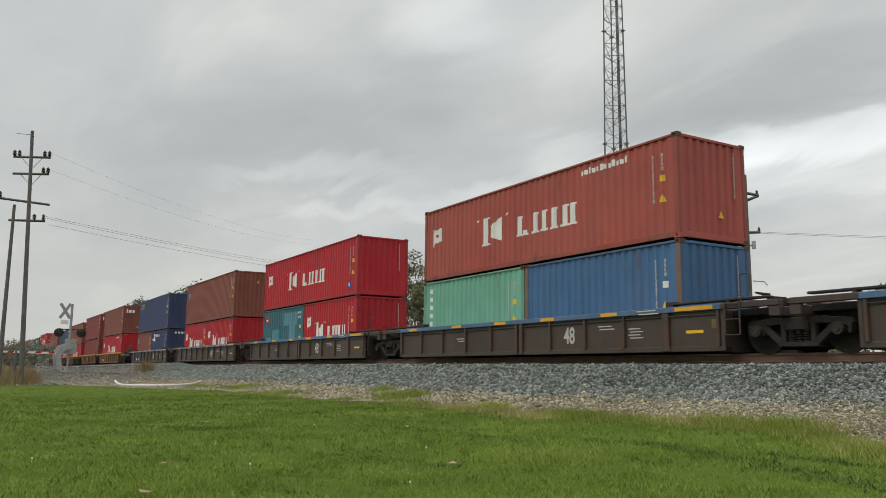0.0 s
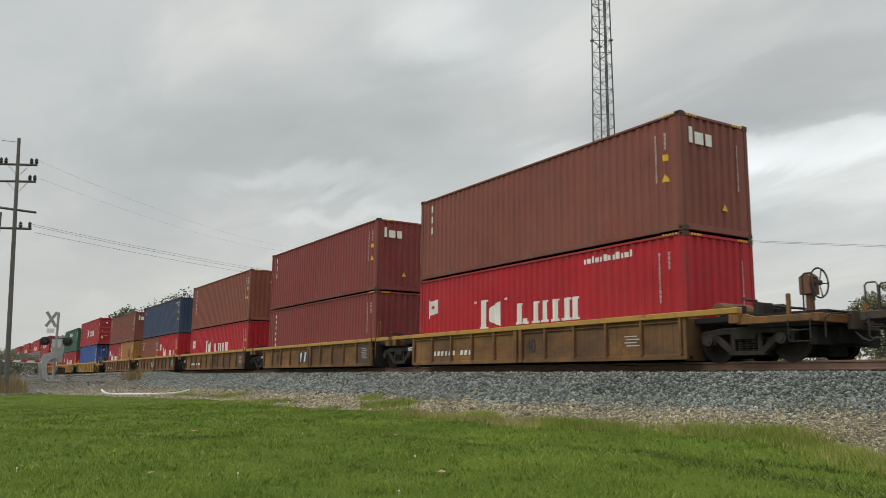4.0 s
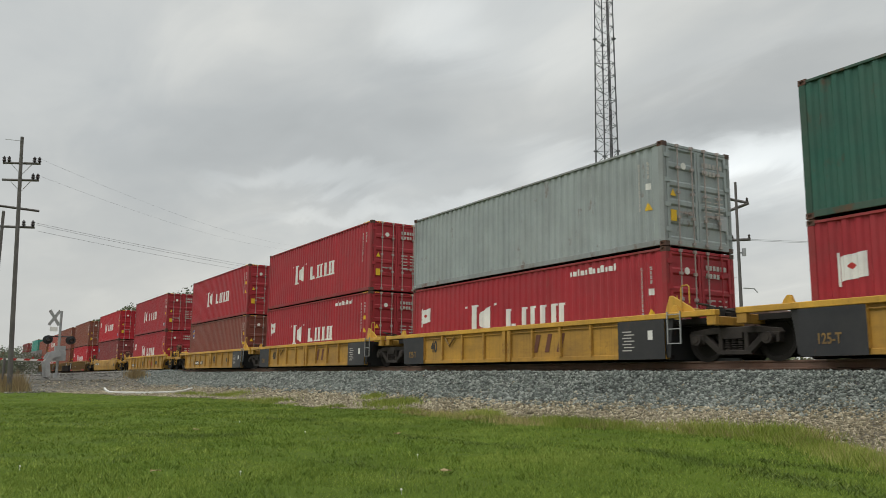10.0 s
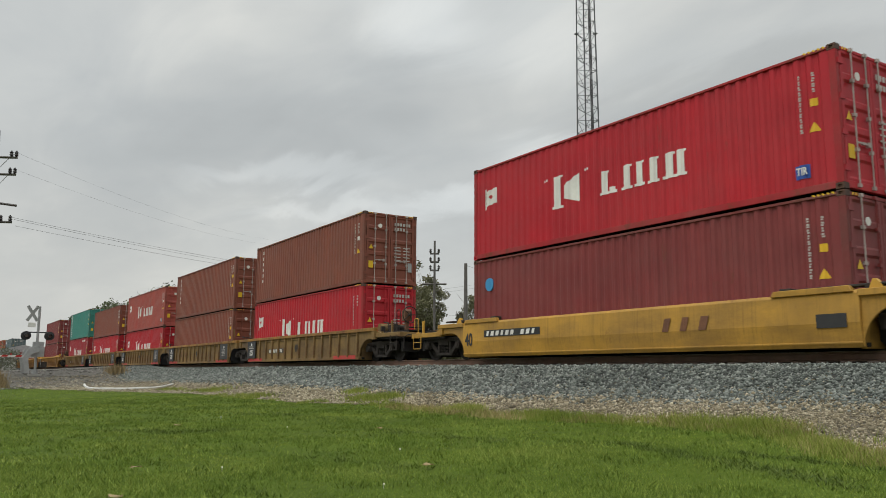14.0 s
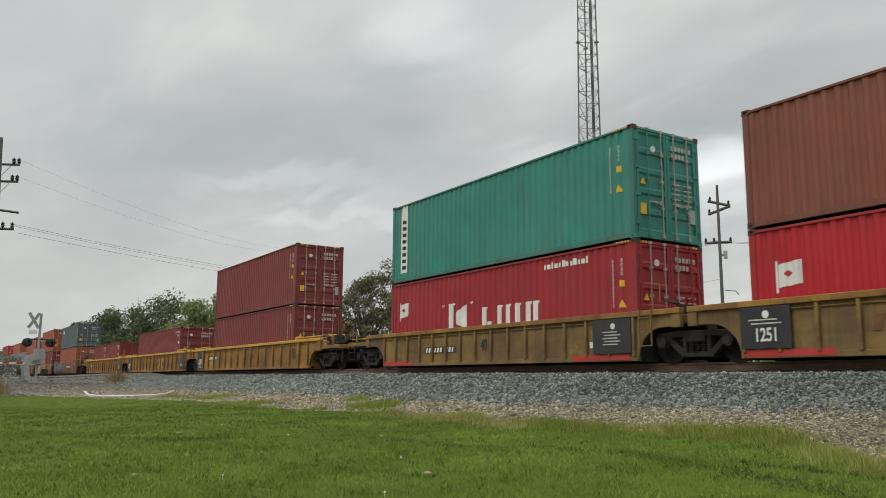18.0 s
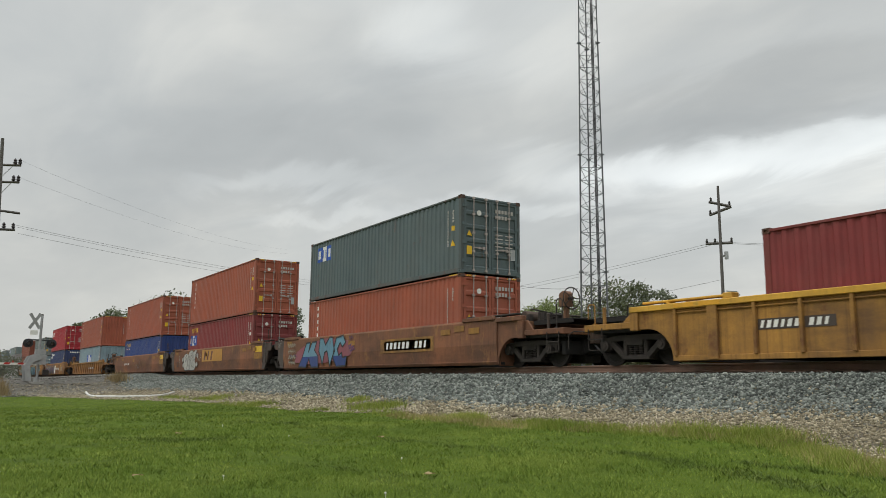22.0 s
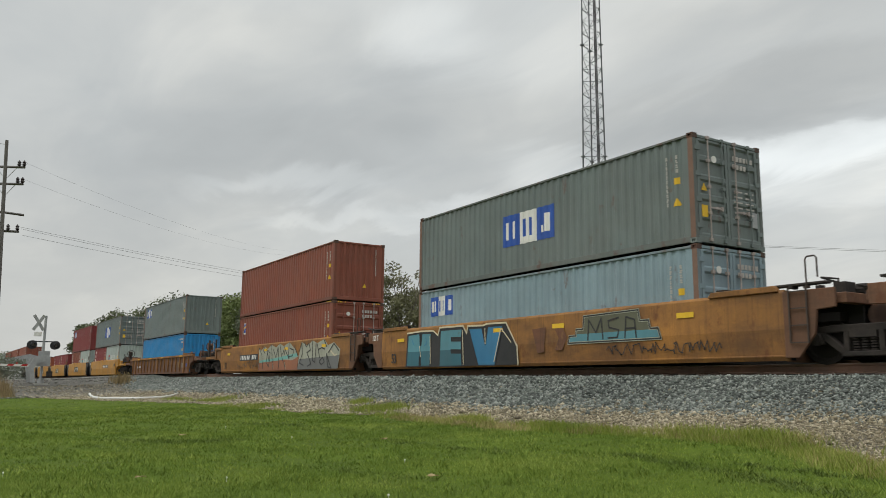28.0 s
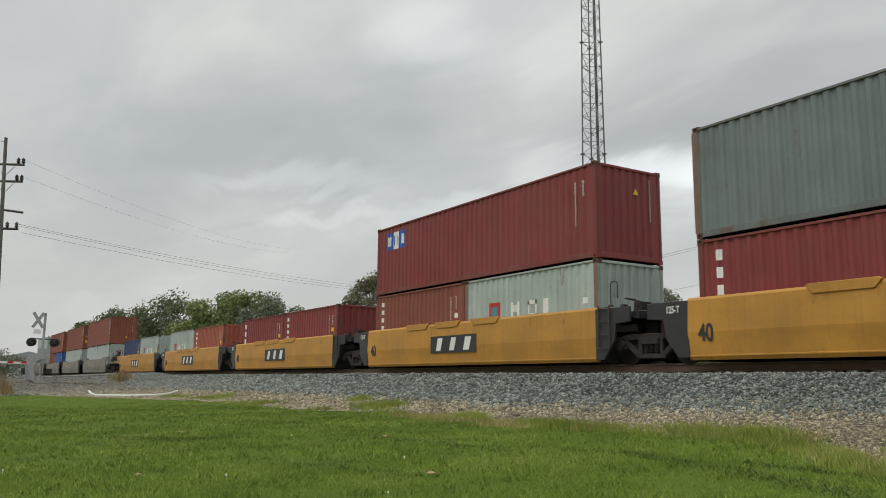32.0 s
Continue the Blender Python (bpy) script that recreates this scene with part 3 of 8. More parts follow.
def hinge(height):
    s = Shape()
    for i in range(4):
        z = 0.35 + i * (height - 0.75) / 3
        s.box(-0.03, 0.012, -0.03, 0.15, z, z + 0.11)
    return s


def on_side(quads, length, lay=0.005):
    """Marks on the near side sheet. quads: (s0, s1, low0, low1, high0, high1), s metres back from the front end; they follow the corrugation."""
    s, prof = Shape(), side_profile(length)
    for s0, s1, l0, l1, h0, h1 in quads:
        xa, xb = length / 2 - s0, length / 2 - s1
        cuts = sorted([xb, xa] + [x for x, _ in prof if xb < x < xa])
        vs = []
        for x in cuts:
            k = (xa - x) / (xa - xb)
            y = SKIN + steps(x, prof) - lay
            vs += [(x, y, l0 + (l1 - l0) * k), (x, y, h0 + (h1 - h0) * k)]
        s.add(vs, [(2 * i, 2 * i + 2, 2 * i + 3, 2 * i + 1) for i in range(len(cuts) - 1)])
    return s


def bar(s0, s1, z0, z1):
    return (s0, s1, z0, z0, z1, z1)


def line_mark(H, shift=0.0, chip=0):
    """A wide company word mark: five upright shapes, the first the tallest."""
    b = H * 0.5 - 0.46
    c = b + 0.06
    q = [bar(8.34, 8.06, b, b + 0.92), (7.30, 7.96, b + 0.05, b + 0.25, b + 0.86, b + 0.62)]
    q += [bar(6.50, 6.28, c, c + 0.62), bar(6.22, 6.02, c, c + 0.16), bar(5.72, 5.50, c, c + 0.62)]
    q += [bar(5.26, 5.06, c, c + 0.62), bar(4.86, 4.62, c, c + 0.62), bar(4.36, 4.12, c, c + 0.62), bar(4.02, 3.80, c, c + 0.62)]
    q = [(min(a, d), max(a, d), *((l0, l1, h0, h1) if a < d else (l1, l0, h1, h0))) for a, d, l0, l1, h0, h1 in q]
    q += [(a - 0.07, a, l0, l0, l0 + 0.07, l0 + 0.07) for a, d, l0, l1, h0, h1 in q if l0 == l1] + [(d, d + 0.07, l1, l1, l1 + 0.07, l1 + 0.07) for a, d, l0, l1, h0, h1 in q if l0 == l1] + [(a - 0.06, a, h0 - 0.06, h0 - 0.06, h0, h0) for a, d, l0, l1, h0, h1 in q if l0 == l1 and h0 - l0 > 0.3]
    q += [bar(a, a + 0.06, b + 0.84, b + 0.91) for a in (8.60, 8.72, 7.08, 6.96)]
    rng = random.Random(chip)
    return [(a + shift, d + shift, l0, l1, h0, h1) for a, d, l0, l1, h0, h1 in q if not chip or rng.random() > 0.12]


def tidy(q):
    return [(min(a, b), max(a, b), *((l0, l1, h0, h1) if a < b else (l1, l0, h1, h0))) for a, b, l0, l1, h0, h1 in q]


def id_columns(H, rng, at=(0.52, 0.82)):
    """Container number and type code: two columns of small signs near the front end."""
    q = []
    for s, n in zip(at, (4, 11)):
        for i in range(n):
            z = H - 0.48 - 0.112 * i
            w, v = rng.uniform(0.014, 0.029), rng.uniform(0.014, 0.029)
            q += [bar(s - w, s + v, z - 0.042, z - 0.008), bar(s - v, s + w, z + 0.002, z + 0.040)]
    return q


def id_rows(H, s=0.35, rng=random):
    q = []
    for j, n in enumerate((9, 4)):
        for i in range(n):
            q.append(bar(s + 0.13 * i, s + 0.13 * i + 0.08, H - 0.42 - 0.22 * j, H - 0.30 - 0.22 * j))
    return q


def column_mark(n, H, s=11.33, top=None, w=0.26, h=0.2):
    """A word set upright, sign under sign."""
    top = H - 0.28 if top is None else top
    q = []
    for i in range(n):
        z = top - i * (h + 0.09)
        q += [bar(s - w * 0.27, s + w * 0.27, z - h * 0.8, z)]
    return q


def end_code():
    s = Shape()
    for i in range(12):
        a = 0.012 + 0.012 * (i * 7 % 3) / 2
        s.box(0, 0.004, 0.78 - a, 0.80, 2.26 - 0.10 * i, 2.295 - 0.10 * i).box(0, 0.004, 0.77, 0.78 + a, 2.30 - 0.10 * i, 2.335 - 0.10 * i)
    return s


END_BARS = cached(("end_code",), end_code)


def door_writing(H):
    """Rows of small signs on the right-hand door."""
    s = Shape()
    for j in range(2):
        for i in range(6 - 2 * j):
            s.box(-0.004, 0.0, 0.16 + 0.13 * i, 0.25 + 0.13 * i, H - 0.48 - 0.20 * j, H - 0.36 - 0.20 * j)
    for j in range(5):
        for i in range(2):
            s.box(-0.003, 0.001, 0.16 + 0.42 * i, 0.46 + 0.42 * i, H * 0.52 - 0.13 * j, H * 0.52 - 0.13 * j + 0.035)
    return s


def triangle(w):
    return Shape().prism([(-w / 2, 0), (w / 2, 0), (0, w * 0.9)], -0.004, 0.0, "x")


def container(color, length, H, front, marks, label, seed):
    """A steel shipping container; its front end looks along +x."""
    rng = random.Random(seed)
    mat, marks, worn_ = PAINT[color], set(marks.split()), PAINT_WORN[color]
    box = tagged(new("shipping_container"), label, "shipping container", "containers on the train")
    near = cached(("side_panel", length, H), lambda: side_sheet(length, H))
    part("side_panel", near, mat, box)
    part("side_panel", near, mat, box, at=pose(0, 0, 0, 0, 0, 180))
    rail_b = cached(("bottom_rail", length), lambda: Shape().box(-length / 2 + 0.16, length / 2 - 0.16, -W / 2, -W / 2 + 0.05, 0.022, 0.16), 0.006)
    rail_t = cached(("top_rail", length), lambda: Shape().box(-length / 2 + 0.16, length / 2 - 0.16, -W / 2, -W / 2 + 0.06, -0.085, -0.028), 0.006)
    post = cached(("corner_post", H), lambda: Shape().box(-0.075, 0.075, -0.055, 0.055, 0.118, H - 0.118), 0.008)
    block = cached(("corner_casting",), corner_casting)
    for side in (0, 180):
        part("bottom_rail", rail_b, worn_, box, at=pose(0, 0, 0, 0, 0, side))
        part("top_rail", rail_t, worn_, box, at=pose(0, 0, H, 0, 0, side))
    for ex in (-1, 1):
        for ey in (-1, 1):
            part("corner_post", post, worn_, box, at=(ex * (length / 2 - 0.079), ey * (W / 2 - 0.059), 0))
            for z in (0.059, H - 0.059):
                part("corner_casting", block, CASTING if z > 1 or rng.random() < 0.5 else mat, box, at=(ex * (length / 2 - 0.088), ey * (W / 2 - 0.080), z))
    if length > 13:
        for ex in (-1, 1):
            for ey in (-1, 1):
                part("inner_post", post, worn_, box, at=(ex * 6.0, ey * (W / 2 - 0.052), 0))
    roof = cached(("roof", length), lambda: Shape().box(-length / 2 + 0.15, length / 2 - 0.15, -W / 2 + 0.06, W / 2 - 0.06, -0.04, -0.022))
    part("roof", roof, mat, box, at=(0, 0, H))

    def floor():
        s = Shape().box(-length / 2 + 0.12, length / 2 - 0.12, -W / 2 + 0.05, W / 2 - 0.05, 0.10, 0.15)
        for i in range(int(length / 0.6)):
            s.box(-length / 2 + 0.4 + 0.6 * i, -length / 2 + 0.46 + 0.6 * i, -W / 2 + 0.05, W / 2 - 0.05, 0.02, 0.10)
        return s
    part("floor", cached(("floor", length), floor), UNDER, box, "dark underside with cross members", kind="stuff")
    wall = cached(("end_wall", H), lambda: end_sheet(H))
    leaf = cached(("door", H), lambda: door_leaf(H))
    for end in (1, -1):
        at = pose(end * length / 2, 0, 0, 0, 0, 0 if end == 1 else 180)
        part("end_sill", cached(("end_sill",), end_sill, 0.008), mat, box, at=at)
        part("end_header", cached(("end_header", H), lambda: end_header(H), 0.008), mat, box, at=at)
        is_door = (front == "door") == (end == 1)
        if not is_door:
            w = part("end_wall", wall, mat, box, at=at)
            if end == 1:
                part("number_marking", END_BARS, SMALL_WHITE, w, "column of small white signs", kind="stuff")
                if rng.random() < 0.6:
                    part("warning_label", cached(("triangle", 0.2), lambda: triangle(0.2)), YELLOW, w, at=(0.002, rng.choice((0.0, 0.25)), H - 0.75 if rng.random() < 0.5 else 0.6))
        else:
            for k in (0, 1):
                m = pose(end * length / 2, 0, 0, 0, 0, 0 if end == 1 else 180) @ (Matrix.Translation((0, -1.09, 0)) if k == 0 else Matrix.Translation((0, 0.01, 0)))
                d = part("door", leaf, mat, box, at=m)
                if end == -1:
                    continue
                for y in ((0.36, 0.86) if k == 0 else (0.22, 0.72)):
                    part("locking_rod", cached(("locking_rod", H), lambda: locking_rod(H)), ROD if rng.random() < 0.8 else mat, d, at=(-0.004, y, 0))
                for y in ((0.36,) if k == 0 else (0.22,)):
                    part("lock_handle", cached(("lock_handle", H), lambda: lock_handle(H)), ROD, d, at=(-0.002, y, 0))
                part("hinge", cached(("hinge", H), lambda: hinge(H)), mat, d, at=(0, -0.05 if k == 0 else 1.01, 0), kind="stuff")
                if k == 1:
                    part("door_writing", cached(("door_writing", H), lambda: door_writing(H)), SMALL_WHITE, d, "rows of small white signs", kind="stuff")
                    part("data_plate", cached(("data_plate",), lambda: Shape().box(-0.006, 0.0, 0.80, 0.98, 0.55, 0.92)), STEEL, d)
                else:
                    part("warning_label", cached(("door_label",), lambda: Shape().box(-0.006, 0.002, 0.10, 0.30, 0.62, 0.90)), YELLOW, d, "yellow warning label")
                    part("warning_label", cached(("triangle", 0.2), lambda: triangle(0.2)), YELLOW, d, at=(0.001, 0.20, H * 0.48))
                    part("round_mark", cached(("round_mark",), lambda: Shape().tube((0, 0, 0), (0.006, 0, 0), 0.09, 12)), WHITE, d, at=(-0.012, 0.60, H - 0.55))
    if H > 2.7:
        def hazard():
            s = Shape()
            for i in range(5):
                x = length / 2 - 0.20 - 0.10 * i
                s.prism([(x, H - 0.055), (x - 0.05, H - 0.055), (x - 0.085, H - 0.012), (x - 0.035, H - 0.012)], -W / 2 - 0.004, -W / 2 - 0.001)
            for i in range(4):
                for y in (-1.0 + 0.1 * i, 0.65 + 0.1 * i):
                    s.prism([(y, H - 0.085), (y + 0.05, H - 0.085), (y + 0.08, H - 0.03), (y + 0.03, H - 0.03)], length / 2 - 0.003, length / 2 + 0.001, "x")
            return s
        part("height_marking", cached(("height_marking", length, H), hazard), YELLOW, box, "yellow and dark stripes", kind="stuff")
    short = length < 7

    layers = itertools.count()

    def mark(name, quads, m, lab="", kind=""):
        lay = 0.005 + 0.0012 * next(layers)
        kind = kind or ("stuff" if name == "company_mark" and len(quads) > 1 else "")
        for group in ([quads] if kind else [[q] for q in quads]):
            part(name, on_side(tidy(group), length, lay), m, box, lab, kind=kind)
    if "rows" in marks:
        mark("number_marking", id_rows(H), SMALL_WHITE, "two rows of small white signs", "stuff")
    else:
        mark("number_marking", id_columns(H, rng), SMALL_WHITE, "columns of small white signs", "stuff")
    if rng.random() < 0.85:
        mark("warning_label", [bar(0.45, 0.60, H - 1.14, H - 0.98)], YELLOW if rng.random() < 0.8 else WHITE)
        mark("warning_label", [(0.42, 0.54, H - 1.66, H - 1.66, H - 1.65, H - 1.46), (0.54, 0.66, H - 1.66, H - 1.66, H - 1.46, H - 1.65)], YELLOW)
    if "line" in marks:
        q = line_mark(H, 0.0, seed if "worn" in marks else 0)
        if short:
            q = [(1.1 + (a - 3.7) * 0.72, 1.1 + (b - 3.7) * 0.72, l0 - 0.1, l1 - 0.1, h0 - 0.12, h1 - 0.12) for a, b, l0, l1, h0, h1 in q]
            mark("flag_mark", [(5.22, 5.68, H - 1.10, H - 1.16, H - 0.66, H - 0.72), (5.69, 5.74, H - 1.24, H - 1.24, H - 0.64, H - 0.64)], WHITE, "small white flag")
            mark("flag_emblem", [(5.38, 5.45, H - 0.91, H - 0.97, H - 0.89, H - 0.83), (5.45, 5.52, H - 0.97, H - 0.91, H - 0.83, H - 0.89)], MARK_RED, "", "stuff")
        elif "plain" not in marks:
            mark("flag_mark", [(11.03, 11.56, H - 1.22, H - 1.28, H - 0.74, H - 0.80), (11.57, 11.62, H - 1.38, H - 1.38, H - 0.72, H - 0.72)], WHITE, "small white flag")
            mark("flag_emblem", [(11.25, 11.33, H - 1.01, H - 1.07, H - 0.99, H - 0.93), (11.33, 11.41, H - 1.07, H - 1.01, H - 0.93, H - 0.99)], MARK_RED, "", "stuff")
        mark("company_mark", q, WHITE, "large white shape of a word mark")
        if "web" in marks:
            mark("address_mark", [bar(1.7 + 0.155 * i, 1.7 + 0.155 * i + 0.11, H - 0.40, H - 0.27 + 0.05 * (i % 3 == 0)) for i in range(12)], WHITE, "line of small white signs", "stuff")
        if "tir" in marks:
            mark("plate", [bar(0.70, 1.02, 0.34, 0.62)], MARK_BLUE if color == "red" else MARK_TEAL)
            part("plate_lettering", letters("TIR", 0.20, 0.002), WHITE, box, at=(length / 2 - 0.86, SKIN - 0.022, 0.48))
    if marks & {"blocks", "blocks_small", "blocks_low"}:
        big_ = "blocks" in marks
        a, b, z0, z1 = (4.95, 7.30, 0.87, 1.82) if big_ else ((10.1, 11.45, H - 0.93, H - 0.28) if not short else (4.0, 5.2, 1.4, 1.95))
        if "blocks_low" in marks:
            a, b, z0, z1 = 10.47, 11.79, 1.55, 2.17
        k = (b - a) / 3
        mark("company_mark", [bar(a, a + k - 0.01, z0, z1), bar(a + 2 * k + 0.01, b, z0, z1)], MARK_BLUE, "blue panels of a company mark")
        mark("company_mark", [bar(a + k, a + 2 * k, z0, z1)], WHITE, "white panel of a company mark")
        w, h = k * 0.28, (z1 - z0) * 0.22
        mark("company_mark", [bar(a + 0.25 * k, a + 0.25 * k + w, z0 + h, z1 - h), bar(a + 0.62 * k, a + 0.62 * k + 0.1 * k, z0 + h, z0 + 2 * h),
                              bar(b - 0.75 * k, b - 0.75 * k + w * 0.7, z0 + h, z1 - h), bar(b - 0.35 * k, b - 0.35 * k + w * 0.7, z0 + h, z1 - h)], WHITE)
        mark("company_mark", [bar(a + 1.25 * k, a + 1.42 * k, z0 + h, z1 - h), bar(a + 1.62 * k, a + 1.79 * k, z0 + h, z1 - h)], MARK_BLUE)
    if "wide_word" in marks:
        z = 1.22
        mark("company_mark", [bar(2.0, 2.22, z, z + 0.5), bar(2.5, 2.95, z, z + 0.12), bar(2.5, 2.62, z, z + 0.5), bar(2.83, 2.95, z, z + 0.5), bar(2.5, 2.95, z + 0.38, z + 0.5),
                              bar(3.3, 3.45, z, z + 0.5), bar(3.6, 3.75, z, z + 0.5), bar(3.45, 3.6, z + 0.2, z + 0.42)], WHITE, "white company word mark")
        mark("round_mark", [bar(4.25, 4.85, z, z + 0.55)], MARK_RED)
        mark("round_mark", [bar(4.38, 4.70, z + 0.12, z + 0.42)], MARK_TEAL)
    if "word" in marks:
        mark("company_mark", [bar(4.95 + 0.37 * i, 5.20 + 0.37 * i, 1.95 if H > 2.7 else 1.75, 2.38 if H > 2.7 else 2.15) for i in range(7)], WHITE, "white company word mark")
        mark("underline", [bar(4.95, 7.2, 1.80, 1.83)], MARK_RED)
    if "column3" in marks:
        mark("company_mark", column_mark(3, H, 11.45 if not short else 5.5, None, 0.26, 0.3), WHITE, "upright white company word mark", "stuff")
        if not short:
            part("company_mark", cached(("end_word",), lambda: Shape().box(0, 0.005, -0.92, -0.80, -0.15, 0.25).box(0, 0.005, -0.72, -0.42, -0.15, 0.15).box(0, 0.005, -0.34, -0.12, -0.15, 0.15)),
                 WHITE, box, at=(length / 2 - 0.012, 0, H - 0.6))
    if "column6" in marks:
        mark("company_mark", column_mark(6, H, 11.28 if not short else 5.55, None, 0.26, 0.2), WHITE, "upright white company word mark", "stuff")
    if "panel_column" in marks:
        mark("company_panel", [bar(11.11, 11.62, 0.35, 2.81)], WHITE, "upright white panel")
        mark("company_mark", [bar(11.24, 11.50, 0.47 + 0.24 * i, 0.60 + 0.24 * i) for i in range(8)], BLACK, "", "stuff")
    if "yellow_word" in marks:
        mark("company_mark", [bar(10.25 + 0.29 * i, 10.46 + 0.29 * i, H - 0.55, H - 0.27) for i in range(5)], YELLOW, "yellow company word mark")
        if "blocks_low" not in marks:
            mark("company_mark", [bar(10.35, 10.75, H - 0.74, H - 0.66), bar(11.3, 11.6, H - 0.74, H - 0.67)], WHITE)
            mark("underline", [(10.8, 11.25, H - 0.72, H - 0.78, H - 0.66, H - 0.71)], MARK_RED)
    if "horse" in marks:
        a = 10.7 if not short else 4.55
        mark("emblem", [(a, a + 1.2, H - 0.95, H - 0.78, H - 0.60, H - 0.70), bar(a + 0.25, a + 0.62, H - 0.62, H - 0.28), bar(a + 0.05, a + 0.4, H - 0.40, H - 0.28)], WHITE, "white emblem")
        mark("company_mark", [bar(a - 1.75 + 0.29 * i, a - 1.55 + 0.29 * i, H - 0.55, H - 0.35) for i in range(6)], WHITE, "white company word mark")
        s = Shape()
        for i in range(6):
            s.box(0, 0.005, -0.62 + 0.26 * i, -0.46 + 0.26 * i, H - 0.38, H - 0.22)
        part("company_mark", s, WHITE, box, at=(length / 2 - 0.012, 0, 0))
    if "round" in marks:
        s = 11.4 if not short else 5.6
        part("round_mark", Shape().tube((length / 2 - s, SKIN - 0.012, H * 0.72), (length / 2 - s, SKIN + 0.036, H * 0.72), 0.2, 16), MARK_CYAN, box, "round light blue mark")
    if "square" in marks:
        s = 11.4 if not short else 5.5
        mark("company_mark", [bar(s - 0.2, s + 0.2, H - 0.95, H - 0.35)], WHITE)
        mark("company_mark", [bar(s - 0.17, s + 0.17, H - 0.86, H - 0.40)], MARK_BLUE)
        mark("company_mark", [(s - 0.12, s + 0.10, H - 0.56, H - 0.78, H - 0.46, H - 0.68)], YELLOW, "slanted yellow stroke")
    if "tag" in marks:
        s = 11.4 if not short else 5.4
        mark("company_mark", [bar(s - 0.22, s + 0.22, H - 0.72, H - 0.38)], MARK_RED, "small red mark")
        mark("company_mark", [bar(s - 0.14, s + 0.14, H - 0.60, H - 0.50)], WHITE)
    if "slab" in marks:
        mark("company_mark", [bar(10.7 + 0.3 * i, 10.9 + 0.3 * i, H - 0.95, H - 0.42) for i in range(3)], WHITE, "white company word mark")
    if "patch" in marks:
        mark("painted_patch", [bar(1.45, 2.25, 1.15, 1.9)], PAINT["brown"], "red-brown painted-over patch")
    if "patches" in marks:
        mark("painted_patch", [bar(1.0, 2.9, 1.65, 2.3), bar(3.4, 4.6, 0.3, 1.5), bar(1.2, 2.0, 0.3, 1.65), bar(4.7, 5.5, 0.3, 1.1)], MARK_TEAL, "lighter repainted patches")
    if "fortyfive" in marks:
        me = MESHES.setdefault(("fortyfive",), letters("45", 0.42, 0.002))
        part("length_lettering", me, WHITE, box, "white length figures", at=(length / 2 - 0.40, SKIN - 0.014, H - 0.75))
        part("length_lettering", me, WHITE, box, "white length figures", at=(-length / 2 + 0.38, SKIN - 0.014, H - 0.75))
    if "rusty" in marks:
        for s in (0.06, length - 0.06):
            part("rusted_post_face", cached(("rusted_post_face", H), lambda: Shape().box(-0.07, 0.07, -0.004, 0, 0.12, H - 0.12)), RAIL_RUST, box, "rust-stained post", at=(length / 2 - s - 0.02, -W / 2 + 0.003, 0))
    return box


# ---- well cars ----
def sideframe():
    """Cast side frame of a truck, seen from its outside: an arch bar with two windows and the spring opening."""
    s = Shape()
    y0, y1 = -0.07, 0.07
    s.prism([(-1.12, 0.56), (-1.05, 0.66), (-0.55, 0.72), (0.55, 0.72), (1.05, 0.66), (1.12, 0.56), (0.85, 0.55), (0.5, 0.58), (-0.5, 0.58), (-0.85, 0.55)], y0, y1)
    s.prism([(-0.86, 0.56), (-0.70, 0.60), (-0.30, 0.24), (-0.40, 0.15)], y0, y1)
    s.prism([(0.86, 0.56), (0.70, 0.60), (0.30, 0.24), (0.40, 0.15)], y0, y1)
    s.box(-0.42, 0.42, y0, y1, 0.12, 0.22)
    s.box(-0.36, -0.26, y0, y1, 0.2, 0.6).box(0.26, 0.36, y0, y1, 0.2, 0.6)
    for x in (-0.89, 0.89):
        s.prism([(x - 0.19, 0.58), (x + 0.19, 0.58), (x + 0.17, 0.36), (x + 0.10, 0.36), (x + 0.10, 0.5), (x - 0.10, 0.5), (x - 0.10, 0.36), (x - 0.17, 0.36)], y0 - 0.02, y1 + 0.02)
    s.v = [(x * 1.09, y, z) for x, y, z in s.v]
    return s


def springs():
    s = Shape()
    for x in (-0.17, 0.0, 0.17):
        for k in range(5):
            s.tube((x, 0, 0.23 + 0.05 * k), (x, 0, 0.255 + 0.05 * k), 0.07, 8)
    s.box(-0.26, 0.26, -0.09, 0.09, 0.47, 0.60)
    return s


def wheel():
    s = Shape().lathe((0, 0, 0), [(0.0, -0.05), (0.10, -0.06), (0.12, -0.03), (0.36, -0.01), (0.40, -0.06), (0.455, -0.065), (0.46, 0.04), (0.485, 0.05), (0.485, 0.075), (0.40, 0.07), (0.36, 0.03), (0.12, 0.02), (0.0, 0.03)], 20)
    return s


